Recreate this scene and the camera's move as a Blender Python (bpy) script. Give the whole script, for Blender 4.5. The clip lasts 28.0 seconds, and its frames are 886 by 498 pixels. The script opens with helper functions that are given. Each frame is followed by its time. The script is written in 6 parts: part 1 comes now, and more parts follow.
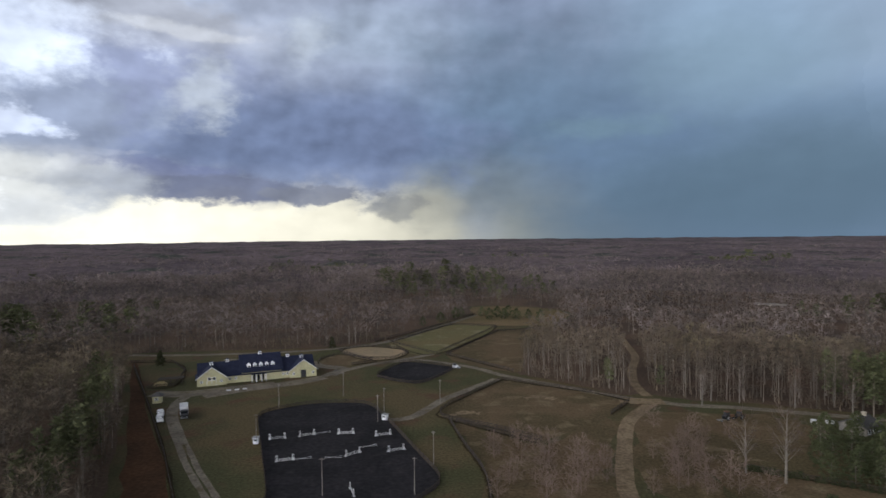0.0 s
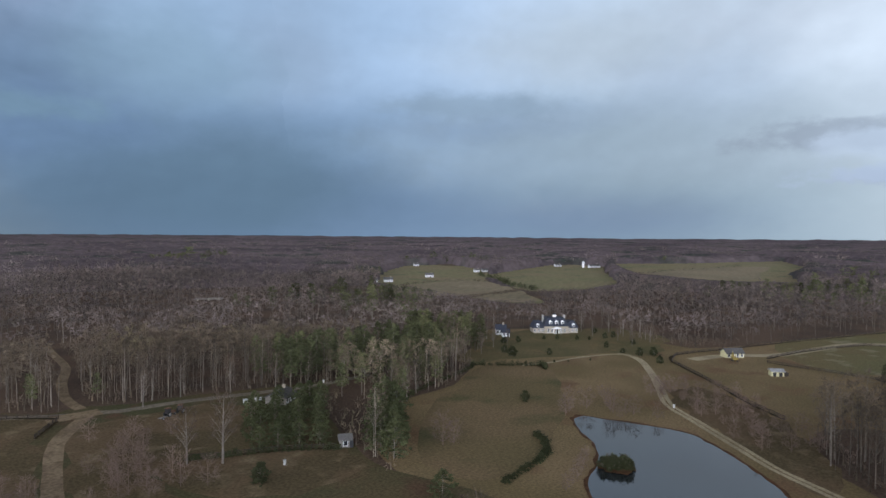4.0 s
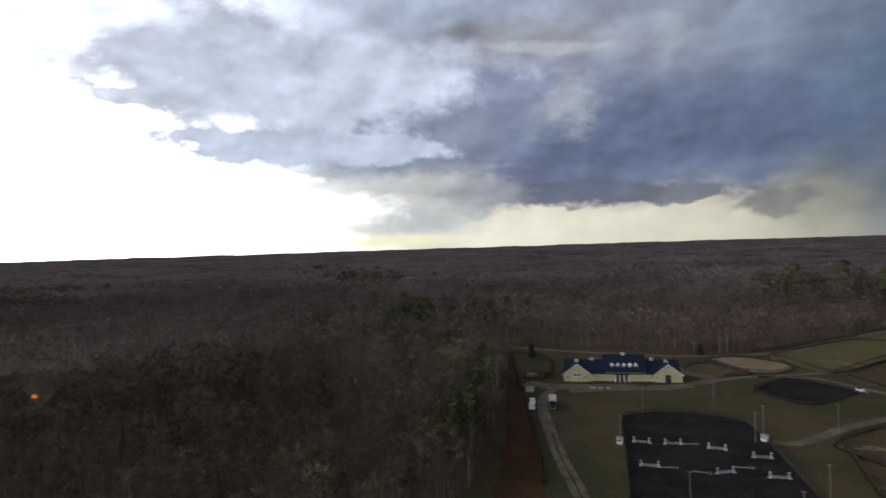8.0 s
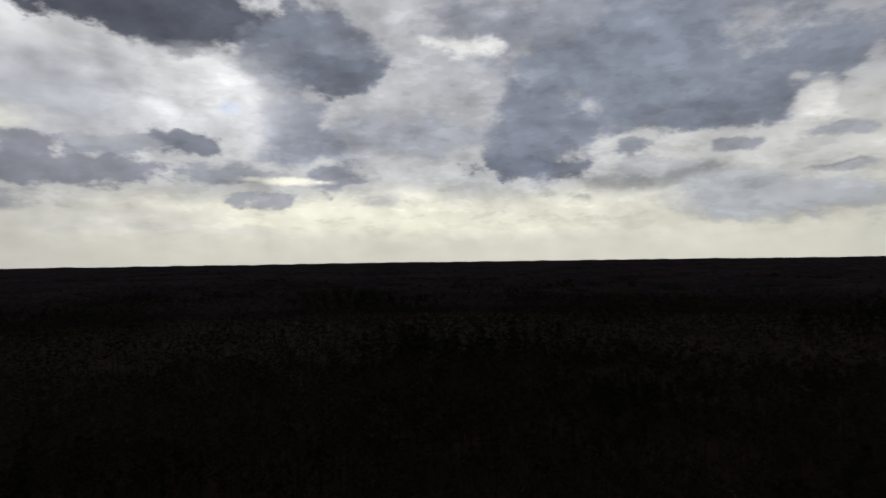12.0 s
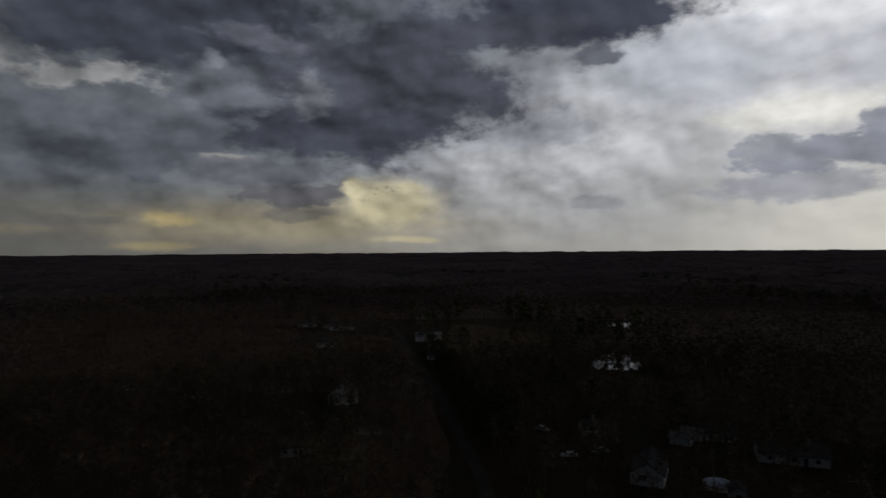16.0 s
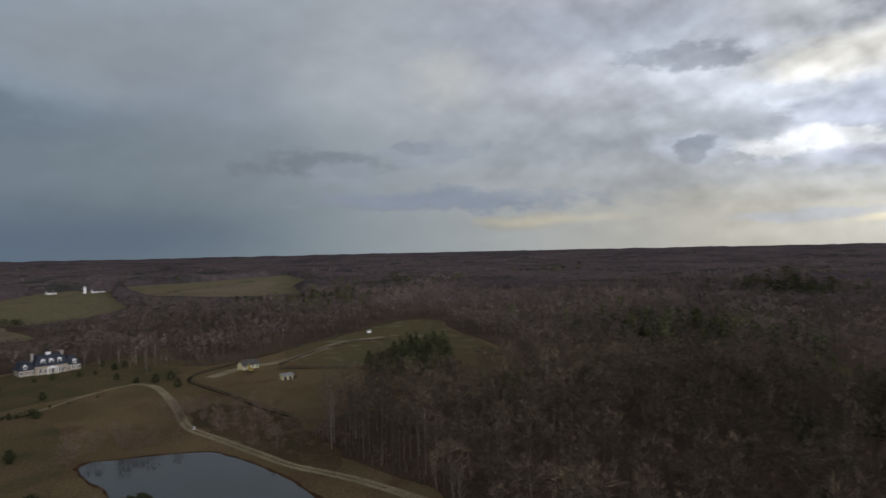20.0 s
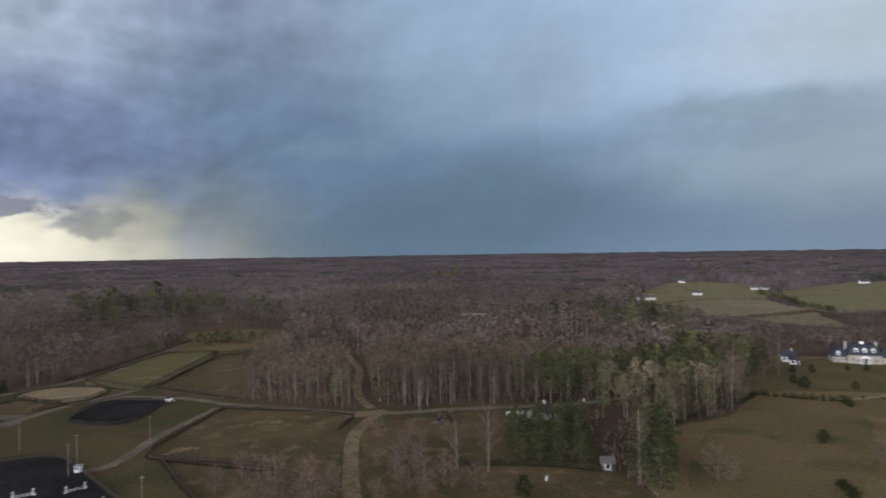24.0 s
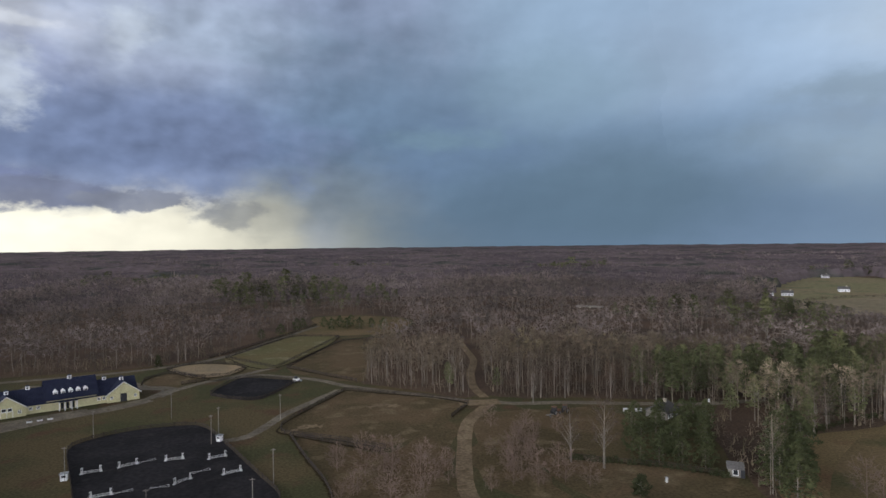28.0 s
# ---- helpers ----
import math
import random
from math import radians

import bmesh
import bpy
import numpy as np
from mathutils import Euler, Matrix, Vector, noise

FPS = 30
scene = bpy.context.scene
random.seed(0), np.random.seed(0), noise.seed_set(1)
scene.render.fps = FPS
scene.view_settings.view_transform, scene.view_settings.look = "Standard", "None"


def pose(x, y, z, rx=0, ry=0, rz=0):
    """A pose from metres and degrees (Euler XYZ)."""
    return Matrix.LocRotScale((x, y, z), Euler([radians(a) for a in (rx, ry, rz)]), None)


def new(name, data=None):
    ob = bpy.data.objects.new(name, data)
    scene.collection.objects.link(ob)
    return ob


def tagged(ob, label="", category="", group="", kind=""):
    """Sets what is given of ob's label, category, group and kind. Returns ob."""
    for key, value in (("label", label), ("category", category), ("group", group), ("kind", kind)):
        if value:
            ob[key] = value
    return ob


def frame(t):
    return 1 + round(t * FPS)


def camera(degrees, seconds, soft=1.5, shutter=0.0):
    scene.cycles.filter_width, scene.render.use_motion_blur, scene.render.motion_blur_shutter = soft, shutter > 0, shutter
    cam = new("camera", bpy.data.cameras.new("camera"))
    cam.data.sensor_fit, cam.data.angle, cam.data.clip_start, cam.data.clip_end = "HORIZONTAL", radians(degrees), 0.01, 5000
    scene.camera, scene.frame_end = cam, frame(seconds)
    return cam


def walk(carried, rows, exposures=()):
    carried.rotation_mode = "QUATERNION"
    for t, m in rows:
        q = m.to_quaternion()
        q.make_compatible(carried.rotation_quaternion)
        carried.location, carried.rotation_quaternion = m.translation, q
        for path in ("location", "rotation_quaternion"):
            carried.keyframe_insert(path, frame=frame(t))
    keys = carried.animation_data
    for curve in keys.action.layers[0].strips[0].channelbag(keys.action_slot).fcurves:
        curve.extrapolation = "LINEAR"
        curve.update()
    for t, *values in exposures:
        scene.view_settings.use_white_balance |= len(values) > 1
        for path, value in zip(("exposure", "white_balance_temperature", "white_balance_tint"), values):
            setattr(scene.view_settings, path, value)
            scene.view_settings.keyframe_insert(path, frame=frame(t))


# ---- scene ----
cam = camera(72.7, 28.0, soft=1.55, shutter=0.25)
EYE = (0.0, 0.0, 55.0)
PATH = [  # seconds, turn, tilt, lean
    (0.0, -0.00, -1.14, 0.58), (0.5, -4.99, -1.20, 0.34), (1.0, -12.99, -1.25, 0.09), (1.5, -19.21, -1.27, -0.06),
    (2.0, -25.67, -1.29, -0.19), (2.5, -33.02, -1.29, -0.33), (3.0, -44.30, -1.32, -0.40), (3.5, -49.80, -1.38, -0.45),
    (4.0, -49.80, -1.42, -0.45), (4.5, -46.24, -1.46, -0.41), (5.0, -39.31, -1.48, -0.09), (5.5, -27.28, -1.47, 0.43),
    (6.0, -13.59, -1.34, 0.83), (6.5, -1.28, -1.15, 1.18), (7.0, 10.49, -0.91, 1.56), (7.5, 22.95, -0.60, 1.69),
    (8.0, 33.43, -0.34, 1.74), (8.5, 43.56, -0.08, 1.76), (9.0, 54.58, 0.20, 1.78), (9.5, 66.07, 0.53, 1.68),
    (10.0, 77.02, 0.70, 1.71), (10.5, 87.87, 0.89, 1.47), (11.0, 98.33, 0.96, 1.31), (11.5, 108.94, 1.03, 1.05),
    (12.0, 119.10, 1.01, 0.91), (12.5, 128.46, 0.95, 0.85), (13.0, 137.20, 0.90, 0.76), (13.5, 145.20, 0.86, 0.67),
    (14.0, 153.00, 0.80, 0.58), (14.5, 161.41, 0.75, 0.50), (15.0, 170.84, 0.63, 0.42), (15.5, 180.83, 0.41, 0.50),
    (16.0, 190.52, 0.21, 0.50), (16.5, 200.69, 0.08, 0.55), (17.0, 210.60, -0.03, 0.52), (17.5, 219.81, -0.12, 0.65),
    (18.0, 229.58, -0.04, 0.95), (18.5, 239.68, 0.04, 1.02), (19.0, 248.88, 0.05, 1.11), (19.5, 257.62, 0.07, 1.13),
    (20.0, 266.25, 0.10, 1.09), (20.5, 274.93, 0.15, 1.09), (21.0, 283.74, 0.21, 1.18), (21.5, 291.90, 0.21, 1.11),
    (22.0, 299.80, 0.22, 1.10), (22.5, 307.20, 0.23, 1.10), (23.0, 314.60, 0.25, 1.10), (23.5, 322.63, 0.26, 1.11),
    (24.0, 334.31, 0.31, 0.91), (24.5, 343.48, 0.33, 0.90), (25.0, 351.46, 0.37, 0.80), (25.5, 353.68, 0.29, 0.71),
    (26.0, 352.44, 0.11, 0.67), (26.5, 349.32, -0.06, 0.72), (27.0, 346.62, -0.22, 0.65), (27.5, 345.51, -0.34, 0.65),
    (28.0, 345.11, -0.45, 0.65),
]
walk(cam, [(t, pose(*EYE, 90 + tilt, lean, turn)) for t, turn, tilt, lean in PATH],
     exposures=[(0.0, 0.04, 6420, 10), (2.5, 0.08, 6300, 10), (4.5, 0.16, 6100, 10), (5.0, 0.14, 6100, 10), (6.0, 0.02, 6400, 10), (7.0, -0.14, 6500, 10), (8.0, -0.47, 6550, 10),
                (9.0, -1.10, 6700, 10), (10.0, -2.18, 6850, 10), (11.0, -2.95, 6750, 10), (12.5, -3.55, 6600, 10), (14.5, -3.80, 6600, 10), (15.0, -3.75, 6600, 10),
                (16.0, -3.35, 6600, 11), (17.0, -2.65, 6650, 11), (18.0, -1.95, 6650, 11), (19.0, -1.18, 6650, 11), (20.0, -0.80, 6650, 11), (21.5, -0.35, 6600, 10),
                (23.5, 0.0, 6550, 10), (25.0, 0.05, 6450, 10), (28.0, 0.05, 6450, 10)])

# ---- world: a storm sky ----
SUN_TURN, SUN_RISE = 78.0, 24.0


def tone(r, g, b, stops=0.0):
    """Linear colour from 8-bit values, for a sky seen at that exposure."""
    k = 2.0 ** -stops
    return tuple((((c / 255 + 0.055) / 1.055) ** 2.4 if c > 10 else c / 255 / 12.92) * k for c in (r, g, b))


world = bpy.data.worlds.new("storm_sky")
scene.world = world
world.use_nodes = True
wt = world.node_tree
wt.nodes.clear()


def wnode(kind, inputs=()):
    n = wt.nodes.new(kind)
    for k, v in (inputs.items() if isinstance(inputs, dict) else enumerate(inputs)):
        if isinstance(v, bpy.types.NodeSocket):
            wt.links.new(v, n.inputs[k])
        elif v is not None:
            n.inputs[k].default_value = v
    return n


def wmath(op, *args):
    n = wnode("ShaderNodeMath", args)
    n.operation = op
    return n.outputs[0]


def wvec(op, *args):
    n = wt.nodes.new("ShaderNodeVectorMath")
    n.operation = op
    for i, v in enumerate(args):
        if isinstance(v, bpy.types.NodeSocket):
            wt.links.new(v, n.inputs[i])
        else:
            n.inputs[i].default_value = v
    return n


way = wnode("ShaderNodeTexCoord").outputs["Generated"]
axes = wnode("ShaderNodeSeparateXYZ", (way,)).outputs
turn_raw = wmath("DEGREES", wmath("ARCTAN2", wmath("MULTIPLY", axes[0], -1.0), axes[1]))
rise_raw = wmath("DEGREES", wmath("ARCSINE", axes[2]))
deck = wvec("MULTIPLY", way, (1.0, 1.0, 1.9)).outputs[0]  # clouds are wider than tall
billow = wnode("ShaderNodeTexNoise", {"Vector": deck, "Scale": 4.0, "Detail": 7.0, "Roughness": 0.5, "Distortion": 0.3})
wisps = wnode("ShaderNodeTexNoise", {"Vector": deck, "Scale": 13.0, "Detail": 7.0, "Roughness": 0.55, "Distortion": 0.2})
swing = wnode("ShaderNodeSeparateColor", (billow.outputs["Color"],)).outputs
small = wnode("ShaderNodeSeparateColor", (wisps.outputs["Color"],)).outputs


lumps = wvec("MULTIPLY", way, (1.0, 1.0, 1.5)).outputs[0]
bent = wvec("MULTIPLY_ADD", wisps.outputs["Color"], (0.03, 0.03, 0.03), lumps).outputs[0]
puffs = wnode("ShaderNodeTexVoronoi", {"Vector": bent})
puffs.feature, puffs.normalize = "SMOOTH_F1", True
for k, val in (("Scale", 11.0), ("Detail", 4.0), ("Roughness", 0.62), ("Smoothness", 0.45)):
    puffs.inputs[k].default_value = val
puff = puffs.outputs["Distance"]


def swayed(value, big, fine, i):
    a = wmath("MULTIPLY_ADD", swing[i], big, wmath("ADD", value, -0.5 * big - 0.5 * fine))
    return wmath("MULTIPLY_ADD", small[i], fine, a)


calm = wnode("ShaderNodeMapRange", {"Value": rise_raw, "From Min": 0.0, "From Max": 7.0, "To Min": 0.25, "To Max": 1.0}).outputs[0]
turn_s = swayed(turn_raw, 5.0, 1.5, 0)
rise_s = wmath("MULTIPLY_ADD", wmath("SUBTRACT", swayed(rise_raw, 3.0, 1.0, 1), rise_raw), calm, rise_raw)
spot = wnode("ShaderNodeCombineXYZ", (turn_s, rise_s, 0.0)).outputs[0]
around = wmath("FRACT", wmath("DIVIDE", wmath("SUBTRACT", turn_s, 325.0), 360.0))  # the ramps begin in the even storm cloud
# how far the cloud edges bulge in or out here
fray = wnode("ShaderNodeTexNoise", {"Vector": lumps, "Scale": 8.0, "Detail": 9.0, "Roughness": 0.57, "Lacunarity": 2.2}).outputs["Fac"]
ragged = wmath("MULTIPLY_ADD", wmath("SUBTRACT", puff, 0.36), 1.6, wmath("MULTIPLY", wmath("SUBTRACT", fray, 0.5), 4.5))
crumbs = wnode("ShaderNodeTexNoise", {"Vector": wvec("MULTIPLY", way, (1.0, 1.0, 2.0)).outputs[0], "Scale": 20.0, "Detail": 7.0, "Roughness": 0.6}).outputs["Fac"]
crumbled = wmath("MULTIPLY", wmath("SUBTRACT", crumbs, 0.5), 5.0)

bands = []
for _ in range(4):
    n = wnode("ShaderNodeValToRGB", (around,))
    n.color_ramp.interpolation = "B_SPLINE"
    bands.append(n)
columns = []


def sky_column(turn, stops, low, mid, high):
    """The sky at one bearing: near the ground, half way up, and high."""
    columns.append(((turn - 325) % 360 / 360.0, tone(*low), tone(*mid), tone(*high), (2.0 ** -stops / 8.0,) * 3))


sky_column(0, 0.00, (190, 188, 172), (101, 120, 149), (146, 160, 188))
sky_column(10, 0.00, (250, 246, 226), (103, 121, 160), (160, 171, 193))
sky_column(20, 0.00, (252, 248, 230), (109, 125, 165), (168, 178, 199))
sky_column(33, -0.70, (226, 224, 208), (128, 139, 162), (146, 158, 180))
sky_column(45, -0.70, (255, 255, 245), (158, 169, 185), (176, 186, 204))
sky_column(56, -2.30, (255, 255, 255), (250, 250, 250), (195, 200, 212))
sky_column(67, -2.75, (235, 235, 224), (235, 235, 228), (130, 135, 152))
sky_column(76, -2.90, (228, 230, 220), (250, 250, 242), (150, 155, 170))
sky_column(86, -2.90, (240, 239, 226), (215, 216, 218), (205, 208, 214))
sky_column(98, -3.10, (240, 239, 226), (225, 226, 226), (195, 198, 206))
sky_column(110, -3.10, (240, 239, 226), (204, 207, 212), (190, 193, 202))
sky_column(125, -3.15, (238, 237, 224), (218, 220, 222), (208, 211, 217))
sky_column(140, -3.62, (238, 237, 225), (212, 214, 217), (218, 220, 225))
sky_column(155, -3.85, (225, 224, 215), (208, 210, 214), (228, 230, 233))
sky_column(170, -3.85, (185, 185, 180), (205, 207, 210), (205, 208, 213))
sky_column(184, -3.30, (158, 157, 150), (172, 175, 180), (104, 110, 120))
sky_column(197, -2.75, (148, 146, 136), (130, 136, 144), (98, 104, 115))
sky_column(210, -2.45, (140, 138, 131), (124, 131, 141), (108, 114, 125))
sky_column(225, -2.15, (130, 132, 129), (126, 134, 142), (126, 133, 141))
sky_column(241, -1.25, (158, 156, 147), (143, 149, 157), (152, 158, 167))
sky_column(255, -1.05, (153, 157, 157), (148, 156, 164), (164, 170, 180))
sky_column(267, -0.90, (145, 154, 159), (149, 157, 165), (167, 174, 183))
sky_column(281, -0.72, (122, 136, 146), (143, 154, 163), (156, 167, 177))
sky_column(296, -0.50, (104, 121, 134), (129, 146, 160), (163, 177, 192))
sky_column(310, -0.42, (104, 124, 146), (124, 146, 170), (158, 177, 200))
sky_column(325, -0.35, (98, 118, 143), (114, 137, 164), (144, 167, 192))
sky_column(340, -0.15, (94, 114, 135), (109, 131, 156), (130, 153, 175))
sky_column(351, -0.05, (110, 124, 134), (98, 119, 150), (140, 150, 178))
columns.sort()
columns.append((1.0, *columns[0][1:]))
for i, n in enumerate(bands):
    stops = n.color_ramp.elements
    for k, c in enumerate(columns):
        e = stops[k] if k < 2 else stops.new(c[0])
        e.position, e.color = c[0], (*c[1 + i], 1.0)


def wmix(fac, a, b):
    n = wnode("ShaderNodeMix")
    n.data_type, n.clamp_factor = "RGBA", True
    for k, v in (("Factor", fac), ("A", a), ("B", b)):
        s = [i for i in n.inputs if i.name == k and (i.type == "RGBA") == (k != "Factor") and (k != "Factor" or i.type == "VALUE")][0]
        if isinstance(v, bpy.types.NodeSocket):
            wt.links.new(v, s)
        else:
            s.default_value = v if k == "Factor" else (*v, 1.0)
    return [o for o in n.outputs if o.type == "RGBA"][0]


def smooth(value, a, b):
    n = wnode("ShaderNodeMapRange", {"Value": value, "From Min": a, "From Max": b})
    n.interpolation_type = "SMOOTHSTEP"
    return n.outputs[0]


sky = wmix(smooth(rise_s, 2.5, 8.0), bands[0].outputs[0], bands[1].outputs[0])
sky = wmix(smooth(rise_s, 9.0, 17.0), sky, bands[2].outputs[0])
power = wmath("MULTIPLY", bands[3].outputs[0], 8.0)
scaled = wvec("SCALE", sky)
wt.links.new(power, scaled.inputs["Scale"])
sky = wmix(smooth(rise_raw, 23.0, 40.0), scaled.outputs[0], tone(94, 99, 110, 0.0))


def cloud(turn, rise, width, height, colour, edge=0.35, strength=1.0, rag=0.4):
    """One bank of cloud, or a gap in it, round a bearing and a height above the horizon, in degrees."""
    global sky
    d = wvec("SUBTRACT", spot, (turn, rise, 0.0)).outputs[0]
    d = wvec("WRAP", d, (180.0, 180.0, 1.0), (-180.0, -180.0, -1.0)).outputs[0]
    d = wvec("MULTIPLY", d, (2.0 / width, 2.0 / height, 0.0)).outputs[0]
    small_one = min(1.0, 3.0 / height)
    far = wmath("MULTIPLY_ADD", ragged, rag * (1.0 - 0.6 * small_one), wvec("LENGTH", d).outputs["Value"])
    far = wmath("MULTIPLY_ADD", crumbled, 0.65 * rag * small_one, far)
    mask = wmath("MULTIPLY", smooth(far, 1.0 + edge, 1.0 - edge), strength)
    sky = wmix(mask, sky, colour)


cloud(347.2, 10.1, 23.9, 10.1, tone(104, 128, 164, 0.00), 0.80, 0.70, 0.3)
cloud(325.2, 18.1, 27.0, 8.6, tone(152, 176, 203, 0.00), 0.80, 0.70, 0.3)
cloud(301.8, 10.7, 16.7, 2.9, tone(146, 165, 190, 0.00), 0.80, 0.50, 0.3)
cloud(306.8, 9.7, 16.0, 2.0, tone(124, 146, 174, 0.00), 0.70, 0.50, 0.5)
cloud(288.9, 14.8, 13.5, 8.4, tone(170, 186, 207, 0.00), 0.80, 0.60, 0.3)
cloud(328.4, 3.4, 31.9, 6.3, tone(98, 121, 150, 0.00), 0.80, 0.70, 0.2)
cloud(294.9, 1.7, 21.7, 3.9, tone(116, 133, 158, 0.00), 0.80, 0.60, 0.2)
cloud(356.3, 3.1, 4.3, 7.8, tone(146, 158, 178, 0.00), 0.80, 0.50, 0.2)
cloud(322.6, 4.9, 19.9, 11.9, tone(108, 127, 145, -0.15), 0.80, 0.30, 0.2)
cloud(324.4, 15.8, 10.0, 8.4, tone(135, 152, 172, -0.15), 0.80, 0.60, 0.3)
cloud(296.1, 17.0, 22.2, 6.4, tone(165, 175, 182, -0.15), 0.80, 0.60, 0.3)
cloud(272.6, 18.5, 24.7, 6.8, tone(175, 184, 196, -0.15), 0.80, 0.70, 0.4)
cloud(296.3, 7.8, 32.3, 7.9, tone(138, 152, 162, -0.15), 0.80, 0.60, 0.3)
cloud(308.1, 12.0, 13.8, 2.5, tone(126, 144, 160, -0.15), 0.60, 0.60, 0.4)
cloud(277.2, 8.0, 11.5, 2.3, tone(136, 146, 159, -0.15), 0.40, 0.70, 0.6)
cloud(267.3, 4.4, 16.4, 1.5, tone(140, 147, 162, -0.15), 0.40, 0.80, 0.8)
cloud(269.0, 9.6, 4.1, 1.0, tone(142, 151, 162, -0.15), 0.40, 0.80, 0.8)
cloud(258.7, 2.5, 7.5, 1.1, tone(197, 192, 176, -0.15), 0.80, 0.60, 0.5)
cloud(5.3, 18.5, 13.7, 5.7, tone(160, 175, 195, 0.00), 0.70, 0.60, 0.4)
cloud(350.5, 12.9, 22.6, 13.9, tone(104, 126, 148, 0.00), 0.70, 0.70, 0.3)
cloud(334.2, 14.3, 13.8, 7.6, tone(132, 157, 176, 0.00), 0.80, 0.60, 0.3)
cloud(344.4, 10.3, 9.9, 2.0, tone(122, 150, 166, 0.00), 0.80, 0.50, 0.6)
cloud(332.0, 4.0, 26.7, 10.3, tone(92, 115, 132, 0.00), 0.70, 0.70, 0.2)
cloud(356.4, 4.8, 13.8, 6.4, tone(112, 124, 132, 0.00), 0.70, 0.60, 0.3)
cloud(34.1, 3.4, 8.1, 4.9, tone(205, 211, 222, 0.00), 0.60, 0.70, 0.4)
cloud(34.4, 0.1, 5.5, 1.0, tone(250, 248, 232, 0.00), 0.60, 0.80, 0.4)
cloud(27.2, 12.9, 21.1, 10.3, tone(148, 158, 190, 0.00), 0.50, 0.85, 0.5)
cloud(13.8, 8.9, 28.8, 9.1, tone(116, 131, 163, 0.00), 0.45, 0.90, 0.5)
cloud(26.5, 5.5, 14.6, 3.3, tone(120, 130, 165, 0.00), 0.30, 0.85, 0.6)
cloud(20.0, 4.5, 14.6, 2.6, tone(118, 126, 150, 0.00), 0.22, 0.95, 0.5)
cloud(11.3, 4.2, 8.2, 1.7, tone(128, 134, 150, 0.00), 0.25, 0.90, 0.8)
cloud(34.1, 6.1, 9.6, 1.8, tone(215, 220, 228, 0.00), 0.50, 0.70, 0.7)
cloud(30.6, 7.5, 7.9, 0.6, tone(165, 172, 195, 0.00), 0.40, 0.70, 0.7)
cloud(21.5, 12.7, 5.1, 4.7, tone(198, 208, 221, 0.00), 0.60, 0.80, 0.9)
cloud(12.6, 18.0, 3.1, 5.2, tone(196, 207, 220, 0.00), 0.80, 0.60, 0.9)
cloud(25.0, 18.0, 19.2, 3.5, tone(190, 196, 208, 0.00), 0.60, 0.60, 0.5)
cloud(27.1, 18.8, 16.0, 2.5, tone(172, 178, 192, 0.00), 0.35, 0.85, 0.5)
cloud(22.8, 17.7, 8.6, 1.0, tone(208, 213, 222, 0.00), 0.50, 0.70, 0.7)
cloud(1.3, 2.6, 7.0, 3.2, tone(170, 170, 160, 0.00), 0.60, 0.60, 0.4)
cloud(4.2, 3.1, 4.8, 2.1, tone(136, 139, 142, 0.00), 0.45, 0.65, 1.0)
cloud(59.5, 18.2, 26.7, 8.7, tone(178, 186, 202, -0.35), 0.35, 0.90, 0.5)
cloud(36.7, 4.9, 14.9, 5.9, tone(205, 208, 206, -0.35), 0.60, 0.70, 0.5)
cloud(38.4, 2.5, 11.7, 2.7, tone(190, 195, 200, -0.35), 0.50, 0.60, 0.5)
cloud(36.9, 0.6, 10.2, 1.1, tone(252, 248, 212, -0.35), 0.60, 0.80, 0.5)
cloud(29.7, 4.7, 6.9, 3.2, tone(165, 172, 182, -0.35), 0.50, 0.70, 0.6)
cloud(37.6, 11.2, 26.2, 7.7, tone(134, 145, 167, -0.35), 0.30, 0.90, 0.5)
cloud(42.9, 11.5, 2.6, 1.3, tone(190, 198, 208, -0.35), 0.50, 0.80, 0.8)
cloud(69.4, 10.8, 11.6, 4.6, tone(228, 230, 228, -2.20), 0.60, 0.60, 0.6)
cloud(72.5, 14.8, 13.9, 6.0, tone(200, 203, 208, -2.20), 0.50, 0.80, 0.7)
cloud(74.0, 17.9, 9.7, 2.2, tone(185, 189, 196, -2.20), 0.40, 0.80, 0.9)
cloud(67.5, 20.4, 18.8, 5.6, tone(152, 158, 170, -2.20), 0.40, 0.85, 0.6)
cloud(67.1, 17.0, 8.4, 2.9, tone(155, 160, 170, -2.20), 0.40, 0.80, 0.7)
cloud(46.5, 14.8, 32.8, 8.7, tone(130, 137, 150, -1.80), 0.25, 0.97, 0.4)
cloud(60.6, 13.0, 7.4, 2.0, tone(134, 140, 152, -1.80), 0.25, 0.90, 0.8)
cloud(45.9, 9.5, 26.9, 3.4, tone(124, 131, 145, -1.80), 0.18, 0.97, 0.4)
cloud(62.6, 11.6, 6.1, 1.8, tone(255, 255, 250, -2.20), 0.40, 0.90, 0.8)
cloud(43.7, 3.7, 12.0, 2.7, tone(190, 193, 195, -2.20), 0.50, 0.60, 0.5)
cloud(51.0, 4.5, 13.0, 1.4, tone(215, 215, 210, -2.20), 0.50, 0.70, 0.7)
cloud(52.3, 6.5, 9.8, 1.7, tone(255, 255, 248, -2.20), 0.50, 0.80, 0.7)
cloud(107.4, 18.6, 8.8, 4.6, tone(190, 194, 206, -2.20), 0.50, 0.95, 0.7)
cloud(101.0, 18.0, 10.3, 7.2, tone(166, 172, 187, -2.20), 0.35, 0.95, 0.8)
cloud(99.8, 13.5, 7.8, 5.2, tone(170, 176, 190, -2.20), 0.35, 0.95, 0.8)
